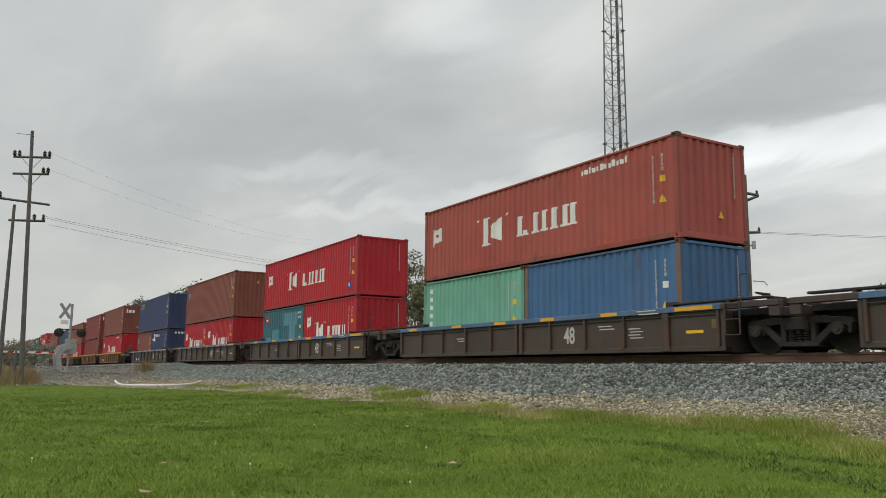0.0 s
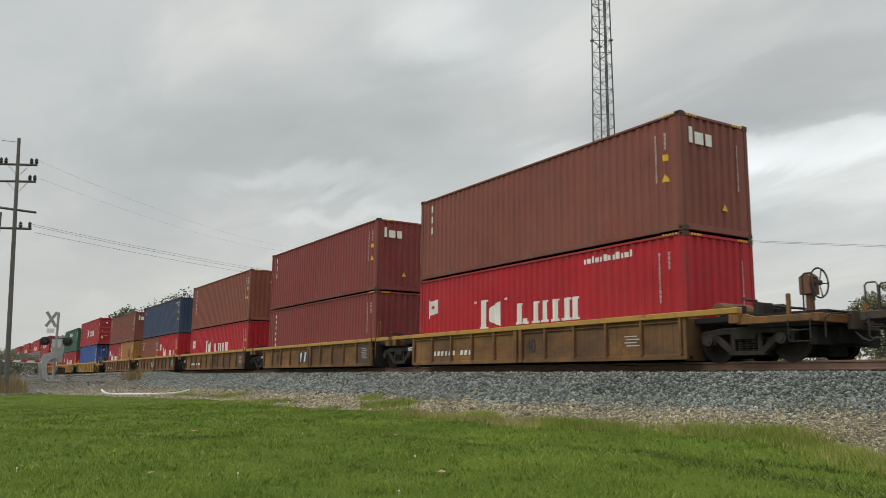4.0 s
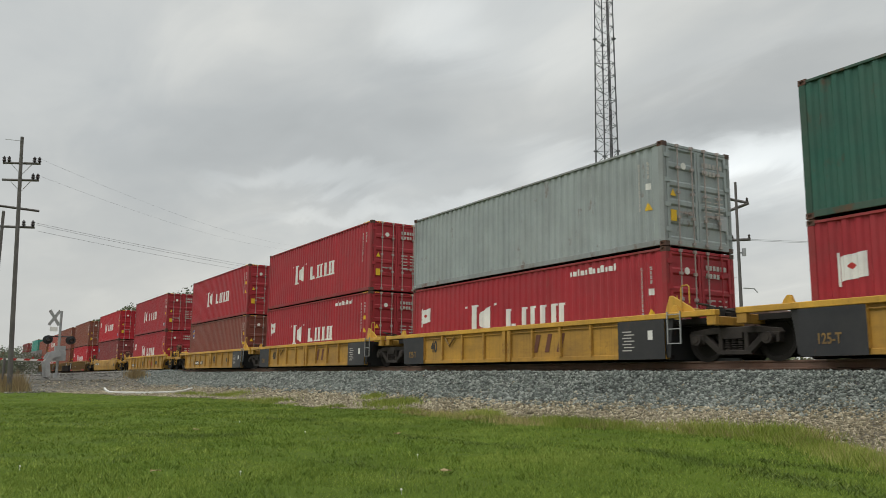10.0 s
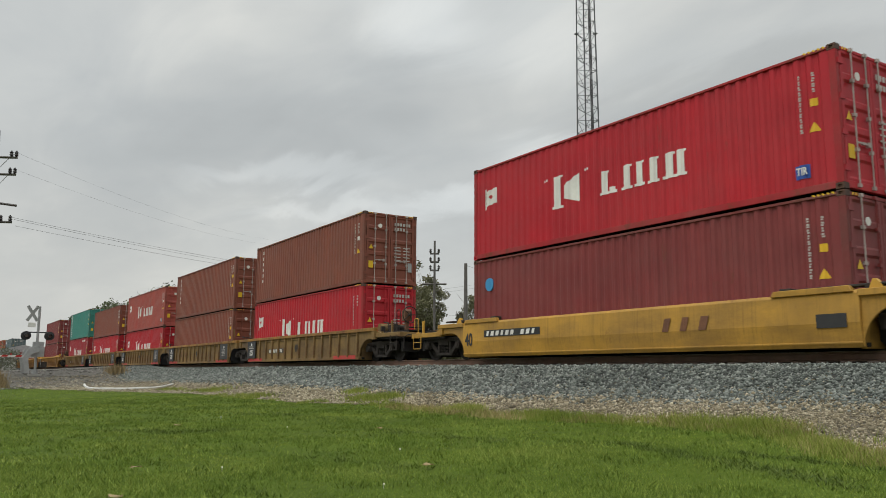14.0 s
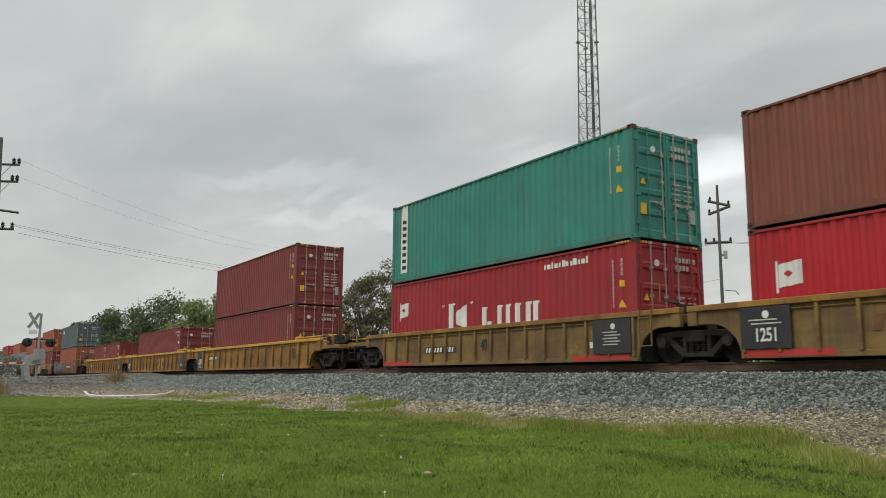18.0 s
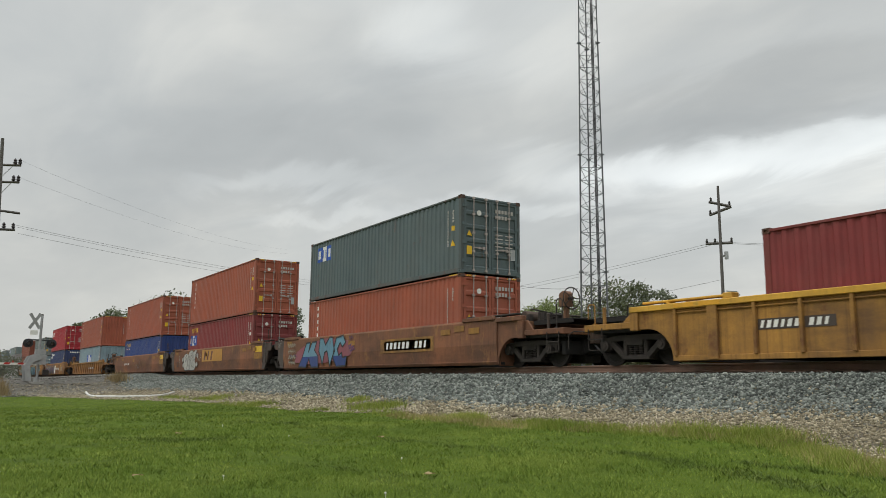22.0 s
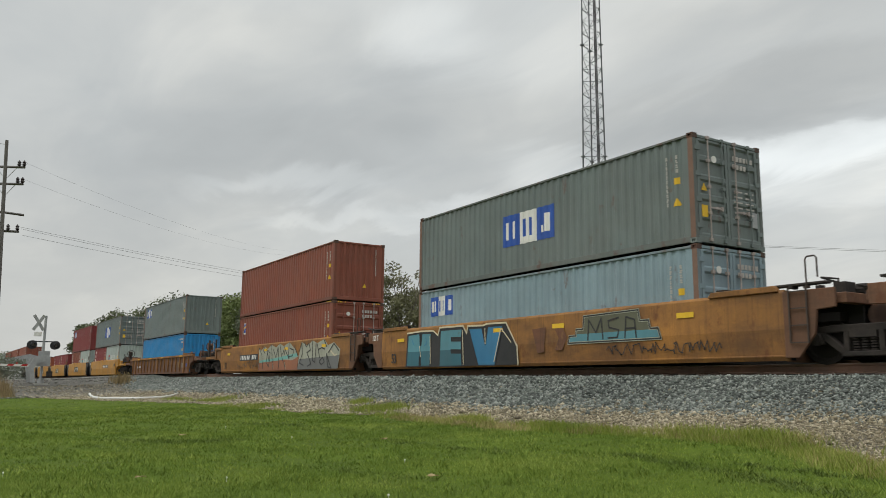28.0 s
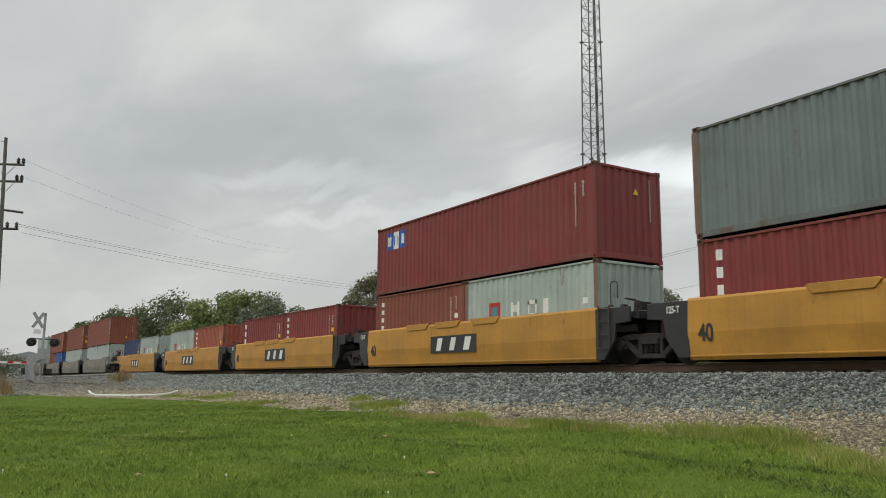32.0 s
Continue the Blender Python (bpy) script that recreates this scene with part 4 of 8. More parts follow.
def add_truck(car, x):
    bolster = part("truck", cached(("truck",), lambda: Shape().box(-0.2, 0.2, -0.95, 0.95, 0.42, 0.66).box(-0.30, 0.30, -0.28, 0.28, 0.62, 0.76).box(-0.95, 0.95, -0.09, 0.09, 0.34, 0.46).box(-0.42, -0.30, -0.85, 0.85, 0.12, 0.42).box(0.30, 0.42, -0.85, 0.85, 0.12, 0.42).box(-1.42, 1.42, -0.30, 0.30, 0.10, 0.34), 0.02),
                   CAST, car, "grimy two-axle freight truck", at=(x, 0, 0))
    fr = cached(("sideframe",), sideframe, 0.015)
    sp = cached(("spring_group",), springs)
    wh = cached(("wheel",), wheel)
    ax = cached(("axle",), lambda: Shape().tube((0, -1.05, 0), (0, 1.05, 0), 0.085, 10))
    cap = cached(("bearing_cap",), lambda: Shape().tube((0, -0.10, 0), (0, 0.06, 0), 0.125, 12).tube((0, -0.12, 0), (0, -0.10, 0), 0.07, 8))
    for s in (-1, 1):
        part("sideframe", fr, CAST, bolster, at=(0, s * 1.02, 0))
        part("spring_group", sp, CAST, bolster, at=(0, s * 1.02, 0), kind="stuff")
        for ex in (-0.92, 0.92):
            part("wheel", wh, WHEEL, bolster, at=pose(ex, s * 0.755, 0.46, 0, 0, 0 if s > 0 else 180))
            if s < 0:
                part("bearing_cap", cap, CAST, bolster, at=pose(ex, s * 1.10, 0.46, 0, 0, 0 if s < 0 else 180))
    for ex in (-0.92, 0.92):
        part("axle", ax, CAST, bolster, at=(ex, 0, 0.46))
    return bolster


def ladder(h0, h1, w=0.42):
    s = Shape()
    for x in (-w / 2, w / 2):
        s.box(x - 0.014, x + 0.014, -0.03, 0.0, h0, h1)
    for i in range(4):
        z = h0 + i * 0.33
        if z < h1:
            s.box(-w / 2, w / 2, -0.032, -0.010, z, z + 0.022)
    return s


def hand_wheel():
    s = Shape()
    n, r = 20, 0.30
    pts = [(0, r * math.cos(2 * math.pi * i / n), r * math.sin(2 * math.pi * i / n)) for i in range(n + 1)]
    s.path(pts, 0.018, 6)
    for i in range(5):
        a = 2 * math.pi * i / 5
        s.tube((0, 0, 0), (0, r * math.cos(a), r * math.sin(a)), 0.012, 6)
    return s.tube((-0.1, 0, 0), (0.05, 0, 0), 0.05, 8)


def coupler():
    s = Shape().box(0, 0.75, -0.08, 0.08, 0.72, 0.92)
    s.prism([(0.70, -0.16), (0.98, -0.18), (1.02, -0.02), (0.88, 0.0), (0.92, 0.16), (0.72, 0.16)], 0.66, 0.96, "z")
    return s


def hose(side):
    pts = [(0.35, 0.32 * side, 0.80), (0.62, 0.34 * side, 0.66), (0.85, 0.30 * side, 0.42), (0.98, 0.26 * side, 0.36), (1.10, 0.20 * side, 0.46)]
    return Shape().path(pts, 0.028, 6)


def arch_web(near, tip, top):
    """Side plate over a truck, cut away in an arch for the wheels."""
    outline = [(near, 0.06), (near + 0.03, 0.06)]
    for i in range(8):
        a = math.pi / 2 * (i + 1) / 8
        outline.append((near + 0.03 + 0.76 * (1 - math.cos(a)), 0.06 + 0.74 * math.sin(a)))
    return outline + [(tip, 0.80), (tip, top), (near, top)]


def equipment(x, z):
    """Brake valve, pipes and brackets on an end platform."""
    s = Shape().box(x - 0.1, x + 0.14, -0.75, -0.4, z, z + 0.26).tube((x - 0.3, -0.2, z + 0.14), (x + 0.25, -0.2, z + 0.14), 0.12, 10)
    s.path([(x + 0.1, -0.9, z), (x + 0.1, -0.9, z + 0.30), (x - 0.25, -0.9, z + 0.36), (x - 0.25, -0.3, z + 0.30)], 0.022, 6)
    return s.tube((x + 0.3, -0.6, z + 0.18), (x + 0.3, 0.5, z + 0.18), 0.03, 6).box(x - 0.32, x - 0.2, -1.0, -0.86, z, z + 0.2)


def brake_valve(x, z):
    """A lumpy control valve with a looped handle and a pipe running down."""
    s = Shape().box(x - 0.28, x + 0.22, -0.95, -0.55, z + 0.10, z + 0.34).box(x - 0.16, x + 0.30, -0.90, -0.60, z + 0.30, z + 0.46).tube((x + 0.1, -0.98, z + 0.22), (x + 0.1, -0.5, z + 0.22), 0.13, 10)
    s.path([(x - 0.1, -0.8, z + 0.44), (x - 0.08, -0.8, z + 0.56), (x + 0.06, -0.8, z + 0.58), (x + 0.12, -0.8, z + 0.44)], 0.016, 6)
    return s.path([(x + 0.2, -0.9, z + 0.35), (x + 0.42, -0.95, z + 0.25), (x + 0.50, -0.98, z + 0.02)], 0.02, 6).box(x - 0.35, x + 0.45, -1.0, -0.5, z, z + 0.10)


def stanchion(h):
    """An upright with a bent handhold and a raking stay."""
    s = Shape().box(-0.045, 0.045, -0.045, 0.045, 0, h)
    s.path([(0.05, 0, h * 0.45), (0.15, 0, h * 0.45), (0.15, 0, h - 0.03), (0.04, 0, h - 0.03)], 0.014, 5)
    return s.tube((-0.03, 0, h * 0.55), (-0.36, 0, 0.02), 0.03, 6)


def hand_rail(h):
    """A slim grab rail: two legs and a bent top, on a small foot plate."""
    return Shape().path([(0.0, 0, 0), (0.0, 0, h - 0.05), (0.04, 0, h), (0.20, 0, h), (0.24, 0, h - 0.05), (0.24, 0, h * 0.3)], 0.017, 6).box(-0.05, 0.05, -0.04, 0.04, -0.02, 0.03)


def sill_step(z, drop):
    """A hanging step of bent bar with one rung."""
    s = Shape().path([(-0.24, 0, z), (-0.24, 0, drop + 0.04), (-0.20, 0, drop), (0.20, 0, drop), (0.24, 0, drop + 0.04), (0.24, 0, z)], 0.013, 6)
    return s.tube((-0.24, 0, (z + drop) / 2), (0.24, 0, (z + drop) / 2), 0.014, 6)


def add_end(car, p, end, shared, brake, out_):
    """One end of a well car: level chords over the truck, posts, platform, centre sill and, at a coupled end, sills, steps, rails and draw gear; out_: how far the end sill stands from the middle."""
    hs, zt, mat, reach = p["half"], p["top"], p["mat"], p["reach"]
    turn_ = pose(0, 0, 0, 0, 0, 0 if end > 0 else 180)
    near, tip = hs - 0.02, hs + reach - 0.12
    far = tip if shared else round(out_, 2)
    tag = (p["kind"], hs, zt, reach, shared, p.get("arch", False), far)
    open_ = p["kind"] == "ribbed" and not p.get("arch")

    def put(name, key, make, m, label="", bevel=0.012, at=None):
        return part(name, cached((name, *tag, key), make, bevel), m, car, label, at=turn_ if at is None else turn_ @ at)

    black = p.get("dark_end", False) and shared
    web_top = zt - 0.12
    put("bulkhead", 0, lambda: Shape().box(hs - 0.12, hs - 0.02, -1.30, 1.30, 0.03, zt - 0.12), p["panel"] if shared else mat)
    for y in (-1, 1):
        a, b = sorted((y * 1.32, y * 1.49))
        if black:
            put("end_panel", y, lambda: Shape().prism([(near, 0.10), (near, zt - 0.05), (tip - 0.15, zt - 0.05), (tip - 0.15, zt - 0.42), (near + 0.72, zt - 0.45), (near + 0.66, 0.55), (near + 0.30, 0.10)], *sorted((y * 1.40, y * 1.47))), p["panel"], "dark end panel")
        else:
            put("chord_end", y, lambda: Shape().box(near, tip, a, b, zt - 0.13, zt), p.get("chord_tip", p["chord"]))
            if open_:
                wide = shared and p.get("clean")
                put("end_panel", y, lambda: Shape().prism([(near, 0.08), (near, web_top), (near + 0.26, web_top), (near + 0.20, 0.62), (near + 0.14, 0.08)], *sorted((y * 1.38, y * 1.42))) if wide else Shape().box(near - 0.02, near + 0.08, *sorted((y * 1.37, y * 1.44)), 0.06, web_top), p["panel"] if wide else mat, "dark end panel" if wide else "end rib of the side")
            else:
                put("end_web", y, lambda: Shape().prism(arch_web(near, tip - 0.02, web_top), *sorted((y * 1.37, y * 1.41))), mat, "side plate arched over the wheels")
            put("end_post", y, lambda: Shape().box(tip - 0.25, tip, *sorted((y * 1.34, y * 1.47)), zt - 0.34 if open_ else 0.78, zt - 0.13), mat)
        # added dark plates: stand in for the shade over the truck, hide far wheels and sky
        put("inner_web", y, lambda: Shape().box(near, tip - 0.1, *sorted((y * 0.56, y * 0.62)), 0.50, zt - 0.2), UNDER, "added dark plate standing in for the cavity's shade")
    # guides for the boxes on top of the chords
    if p["kind"] == "ribbed" and p.get("chord_tip") is None and p["panel"] is not BLACK or p.get("clean"):
        guide = cached(("corner_guide", zt), lambda: Shape().prism([(-0.12, zt), (0.14, zt), (0.11, zt + 0.07), (0.02, zt + 0.17), (-0.05, zt + 0.17)], -0.05, 0.05), 0.008)
        for y in (-1, 1):
            part("corner_guide", guide, p["trim"], car, at=turn_ @ Matrix.Translation((near + 0.30, y * 1.36, 0)))
    if p.get("arch") and hs > 8 or p.get("chord_tip") or p["kind"] == "smooth" and not p.get("pads"):
        top_mat = p["chord"] if p.get("arch") else CAST
        for y in (-1, 1):
            put("raised_walkway", y, lambda: Shape().box(near - 1.55, tip - 0.35, *sorted((y * 1.20, y * 1.40)), zt + 0.05, zt + 0.10).box(near - 1.62, near - 1.38, *sorted((y * 1.18, y * 1.42)), zt, zt + 0.13).box(near + 0.1, near + 0.2, *sorted((y * 1.2, y * 1.4)), zt, zt + 0.06), top_mat, "raised grating over the top chord")
    put("end_beam", 0, lambda: Shape().box(tip - 0.22, tip - 0.02, -1.30, 1.30, zt - 0.34, zt - 0.14), mat if not black else p["panel"])
    put("centre_sill", 0, lambda: Shape().box(hs - 0.1, far - 0.25, -0.36, 0.36, 0.74, 1.0).box(hs - 0.05, hs + reach * 0.6, -0.9, 0.9, 0.80, 0.98), UNDER)

    def deck():
        s = Shape()
        z = zt - 0.16
        end_ = far - 0.05
        for i in range(7):
            x = near + 0.06 + i * (end_ - near - 0.1) / 7
            s.box(x, x + (end_ - near - 0.1) / 7 - 0.012, -1.0, 1.0, z, z + 0.03)
        s.box(near, end_, -1.04, -0.98, z - 0.1, z + 0.02).box(near, end_, 0.98, 1.04, z - 0.1, z + 0.02)
        return s
    put("crossover_platform", 0, deck, UNDER, "dark grated platform", 0.0)["kind"] = "stuff"
    if shared:
        if end > 0:
            part("ladder", cached(("ladder", tag), lambda: ladder(0.38, zt + 0.02, 0.38), 0.0), STEEL if p.get("clean") else p["trim"], car, "slim side ladder", at=turn_ @ pose(near + 0.36, -1.50, 0))
            part("hand_rail", cached(("hand_rail", "tall"), lambda: hand_rail(0.60)), p["trim"], car, "slim bent grab rail", at=turn_ @ Matrix.Translation((near + 0.50, -1.40, zt)))
            put("brake_equipment", 0, lambda: equipment(near + 0.75, zt - 0.13), CAST, "brake valve, tank and pipes", 0.0)
        else:
            put("brake_valve", 0, lambda: brake_valve(near + 0.35, zt - 0.13), CAST if not p.get("clean") else p["trim"], "brake valve with pipes on the end platform", 0.0)
        if p.get("clean"):
            put("guard_bracket", 0, lambda: Shape().prism([(near - 0.05, zt), (near + 0.85, zt), (near + 0.75, zt + 0.10), (near + 0.20, zt + 0.40), (near + 0.10, zt + 0.40)], -1.36, -1.31).box(near + 0.30, near + 0.75, -1.30, -0.5, zt + 0.02, zt + 0.08), p["trim"], "yellow guard bracket")
        put("articulation_joint", 0, lambda: Shape().box(tip - 0.1, tip + 0.25, -0.3, 0.3, 0.72, 1.02).tube((tip + 0.1, -0.5, 0.92), (tip + 0.1, 0.5, 0.92), 0.22, 12), CASTING)
        return
    sill = min(zt - 0.22, 1.0)
    for y in (-1, 1):
        put("side_sill", y, lambda: Shape().box(tip - 0.10, far - 0.12, *sorted((y * 1.27, y * 1.40)), sill - 0.15, sill), mat, "lowered side sill past the truck")
        put("sill_gusset", y, lambda: Shape().prism([(tip, sill), (tip, zt - 0.14), (tip + 0.10, zt - 0.14), (tip + 0.34, sill)], *sorted((y * 1.30, y * 1.36))), mat)
        part("sill_step", cached(("sill_step", round(sill, 2)), lambda: sill_step(sill - 0.1, 0.36)), p["trim"] if p.get("clean") else CAST, car, "hanging step of bent bar", at=turn_ @ Matrix.Translation((far - 0.42, y * 1.42, 0)))
        if p.get("posts") and end < 0:
            for x in (far - 0.30, tip + 0.28):
                part("stanchion", cached(("stanchion",), lambda: stanchion(1.0), 0.0), CAST, car, "dark upright with a handhold", at=turn_ @ pose(x, y * 1.32, sill, 0, 0, 180))
        else:
            part("hand_rail", cached(("hand_rail", brake), lambda: hand_rail(0.78 if brake else 0.52)), CAST if brake else p["trim"], car, "slim bent grab rail", at=turn_ @ Matrix.Translation((far - 0.34, y * 1.34, sill)))
            put("rail_post", y, lambda: Shape().box(far - 0.72, far - 0.64, *sorted((y * 1.30, y * 1.37)), sill, sill + 0.42), p["trim"])
    put("end_sill", 0, lambda: Shape().box(far - 0.12, far, -1.40, 1.40, sill - 0.17, sill), mat)
    put("end_box", 0, lambda: Shape().box(tip + 0.004, far - 0.14, -1.20, 1.20, sill - 0.22, sill - 0.03), UNDER)
    put("striker", 0, lambda: Shape().box(far - 0.02, far + 0.10, -0.45, 0.45, 0.60, 0.98), DRAFT)
    part("coupler", cached(("coupler",), coupler, 0.02), CAST, car, "steel knuckle coupler", at=turn_ @ Matrix.Translation((far - 0.50, 0, 0)))
    part("air_hose", cached(("air_hose",), lambda: hose(-1)), RUBBER, car, "black rubber air hose", at=turn_ @ Matrix.Translation((far - 0.66, 0, 0)))
    # added dark boxes that black out the open room beneath a coupled end
    put("draft_pocket", 0, lambda: Shape().box(tip - 0.3, far - 0.16, -0.5, 0.5, 0.34, 0.738).box(far - 0.42, far - 0.26, -1.10, 1.10, 0.30, 0.66).box(tip + 0.30, tip + 0.44, -1.0, 1.0, 0.22, 0.5), UNDER, "added dark boxes filling the room under the end")
    put("uncoupling_lever", 0, lambda: Shape().path([(far + 0.03, -1.25, 0.42), (far + 0.03, -1.25, 0.80), (far + 0.06, -1.1, 0.90), (far + 0.06, -0.25, 0.90), (far + 0.16, -0.1, 0.96)], 0.016, 6), CAST, "bent uncoupling lever", 0.0)
    put("air_reservoir", 0, lambda: Shape().tube((near + 0.42, -0.75, zt + 0.05), (near + 0.42, 0.35, zt + 0.05), 0.17, 14).box(near + 0.30, near + 0.54, -0.6, -0.5, zt - 0.13, zt), p["trim"] if p["kind"] == "ribbed" else DRAFT, "round air tank")
    put("brake_equipment", 1, lambda: equipment(tip - 0.05, zt - 0.13), CAST, "brake valve, tank and pipes", 0.0)
    if brake:
        put("brake_stand", 0, lambda: Shape().box(far - 0.62, far - 0.50, -0.86, -0.72, zt - 0.15, zt + 0.30).prism([(far - 0.70, zt + 0.20), (far - 0.44, zt + 0.20), (far - 0.44, zt + 0.56), (far - 0.54, zt + 0.64), (far - 0.70, zt + 0.56)], -0.94, -0.64), p.get("stand", CAR["umber"]))
        part("brake_wheel", cached(("brake_wheel",), hand_wheel), CAST, car, "round hand brake wheel", at=turn_ @ Matrix.Translation((far - 0.34, -0.79, zt + 0.42)))


def add_side_ribbed(car, p):
    hs, zt, mat = p["half"], p["top"], p["mat"]
    for y in (-1, 1):
        at = pose(0, 0, 0, 0, 0, 0 if y < 0 else 180)
        key = ("r", hs, zt)
        part("side_plate", cached(("side_plate", *key), lambda: Shape().box(-hs, hs, -1.395, -1.37, 0.10, zt - 0.05)), mat, car, at=at)
        part("top_chord", cached(("top_chord", *key), lambda: Shape().box(-hs, hs, -1.49, -1.32, zt - 0.13, zt), 0.012), p["chord"], car, at=at)
        part("bottom_chord", cached(("bottom_chord", *key), lambda: Shape().box(-hs, hs, -1.43, -1.30, 0.05, 0.17), 0.01), mat, car, at=at)
        part("train_line_pipe", cached(("train_line_pipe", *key), lambda: Shape().tube((-hs, -1.418, zt - 0.215), (hs, -1.418, zt - 0.215), 0.020, 6)), mat, car, at=at)
        n = p["ribs"]
        rib = cached(("rib", zt), lambda: Shape().prism([(-0.048, -1.392), (0.048, -1.392), (0.036, -1.475), (-0.036, -1.475)], 0.16, zt - 0.13, "z"), 0.008)
        wide = cached(("wide_rib", zt), lambda: Shape().box(-0.13, 0.13, -1.485, -1.392, 0.07, zt - 0.02), 0.012)
        if y > 0:
            def row():
                s = Shape()
                for i in range(n):
                    x = -hs + 0.1 + (2 * hs - 0.2) * i / (n - 1)
                    s.box(x - 0.045, x + 0.045, -1.475, -1.392, 0.16, zt - 0.13)
                return s
            part("ribs", cached(("ribs", *key, n), row), p.get("rib_mat", mat), car, at=at, kind="stuff")
            continue
        for i in range(n):
            x = -hs + 0.1 + (2 * hs - 0.2) * i / (n - 1)
            big_ = p.get("heavy") and i in p["heavy"]
            if p.get("twin") and abs(x) < 0.01:
                for dx in (-0.125, 0.125):
                    part("middle_post", cached(("middle_post", zt), lambda: Shape().box(-0.075, 0.075, -1.482, -1.392, 0.06, zt - 0.13), 0.010), mat, car, at=at @ Matrix.Translation((dx, 0, 0)))
                continue
            part("rib", wide if big_ else rib, p.get("rib_mat", mat), car, at=at @ Matrix.Translation((x, 0, 0)))


def add_side_smooth(car, p):
    hs, zt, mat = p["half"], p["top"], p["mat"]
    for y in (-1, 1):
        at = pose(0, 0, 0, 0, 0, 0 if y < 0 else 180)
        key = ("s", hs, zt)

        def plate():
            prof = [(-1.36, 0.05), (-1.425, 0.16), (-1.475, zt * 0.46), (-1.455, zt - 0.06), (-1.41, zt), (-1.30, zt - 0.02), (-1.34, 0.05)]
            return Shape().prism(prof, -hs, hs, "x")
        part("side_plate", cached(("side_plate", *key), plate, 0.008), mat, car, at=at)
        part("bottom_chord", cached(("bottom_chord", *key), lambda: Shape().prism([(-1.39, 0.045), (-1.445, 0.13), (-1.445, 0.16), (-1.38, 0.16)], -hs, hs, "x"), 0.006), mat, car, at=at)
        for dx in () if p.get("pads") else (-hs + 0.95, hs - 0.95):
            part("cap_plate", cached(("cap_plate", zt), lambda: Shape().prism([(-0.85, zt - 0.04), (0.85, zt - 0.04), (0.78, zt + 0.08), (-0.78, zt + 0.08)], -1.50, -1.36), 0.01), mat, car, at=at @ Matrix.Translation((dx, 0, 0)))
        if p.get("pads"):
            for dx in (-2.6, -0.7, 1.4):
                part("guide_pad", cached(("guide_pad", zt), lambda: Shape().prism([(-0.6, zt - 0.16), (0.6, zt - 0.16), (0.75, zt + 0.0), (0.7, zt + 0.04), (-0.7, zt + 0.04), (-0.75, zt)], -1.49, -1.42), 0.01), mat, car, at=at @ Matrix.Translation((dx, 0, 0)))


def add_well(car, p):
    hs = p["half"]

    def well():
        s = Shape().box(-hs, hs, -1.28, -1.16, 0.06, 0.14).box(-hs, hs, 1.16, 1.28, 0.06, 0.14)
        for i in range(9):
            x = -hs + 0.2 + (2 * hs - 0.4) * i / 8
            s.box(x - 0.14, x + 0.14, -1.30, 1.30, 0.05, 0.13)
        return s
    part("well_floor", cached(("well_floor", hs), well), UNDER, car, "open floor of cross bearers")


def on_car(car, name, x0, x1, z0, z1, mat, label="", y=None, p=None):
    """A flat painted panel on the near side of a car, x measured back from its middle."""
    yy = -1.399 if p["kind"] == "ribbed" else -1.479
    yy = yy if y is None else y
    return part(name, Shape().box(-x1, -x0, yy - 0.004, yy, z0, z1), mat, car, label)


def figures(car, text, x, z, size, mat, p, y=None):
    yy = (-1.399 if p["kind"] == "ribbed" else -1.479) if y is None else y
    key = ("fig", text, size)
    if key not in MESHES:
        MESHES[key] = letters(text, size, 0.003)
    return part("lettering", MESHES[key], mat, car, "painted figures", at=(-x, yy - 0.004, z))


def code_panel(car, x0, x1, z, p, ground=None, h=0.22, ink=None):
    """The car's number board, its signs shown as plain bars."""
    if ground:
        on_car(car, "number_board", x0, x1, z - h / 2, z + h / 2, ground, "dark number board", p=p)
    s, n = Shape(), 9
    yy = (-1.399 if p["kind"] == "ribbed" else -1.479) - 0.006
    step = (x1 - x0) / (n + 2)
    for i in range(n + 1):
        if i == 6:
            continue
        x = x1 - step * (0.8 + i)
        w = step * (0.30 if i % 3 else 0.22)
        s.prism([(-x - w - 0.02, z - h * 0.34), (-x + w - 0.02, z - h * 0.34), (-x + w + 0.02, z + h * 0.34), (-x - w + 0.02, z + h * 0.34)], yy - 0.003, yy)
    part("number_marking", s, ink or WHITE, car, "row of white signs", kind="stuff")


def logo(car, x0, x1, z0, z1, p, ink):
    """A company mark: a row of plain slanted bars."""
    w = x1 - x0
    yy = (-1.399 if p["kind"] == "ribbed" else -1.479) - 0.005
    s, h = Shape(), z1 - z0
    lean = h * 0.3
    for a, b in ((0.08, 0.20), (0.42, 0.54), (0.76, 0.90)):
        s.prism([(-x1 + w * a, z0), (-x1 + w * b, z0), (-x1 + w * b + lean, z1), (-x1 + w * a + lean, z1)], yy - 0.004, yy)
    part("company_mark", s, ink, car, "slanted bars of a company mark", kind="stuff")


SKIN_Y = -1.481


def sprayed(car, name, polys, mat, lay, label="", kind="stuff"):
    """Filled sprayed shapes; each a ring of (metres back from the middle, height)."""
    s = Shape()
    for k, ring in enumerate(polys):
        s.add([(-x, SKIN_Y - lay - 0.0003 * k, z) for x, z in ring], [tuple(range(len(ring)))])
    part(name, s, mat, car, label, kind=kind)


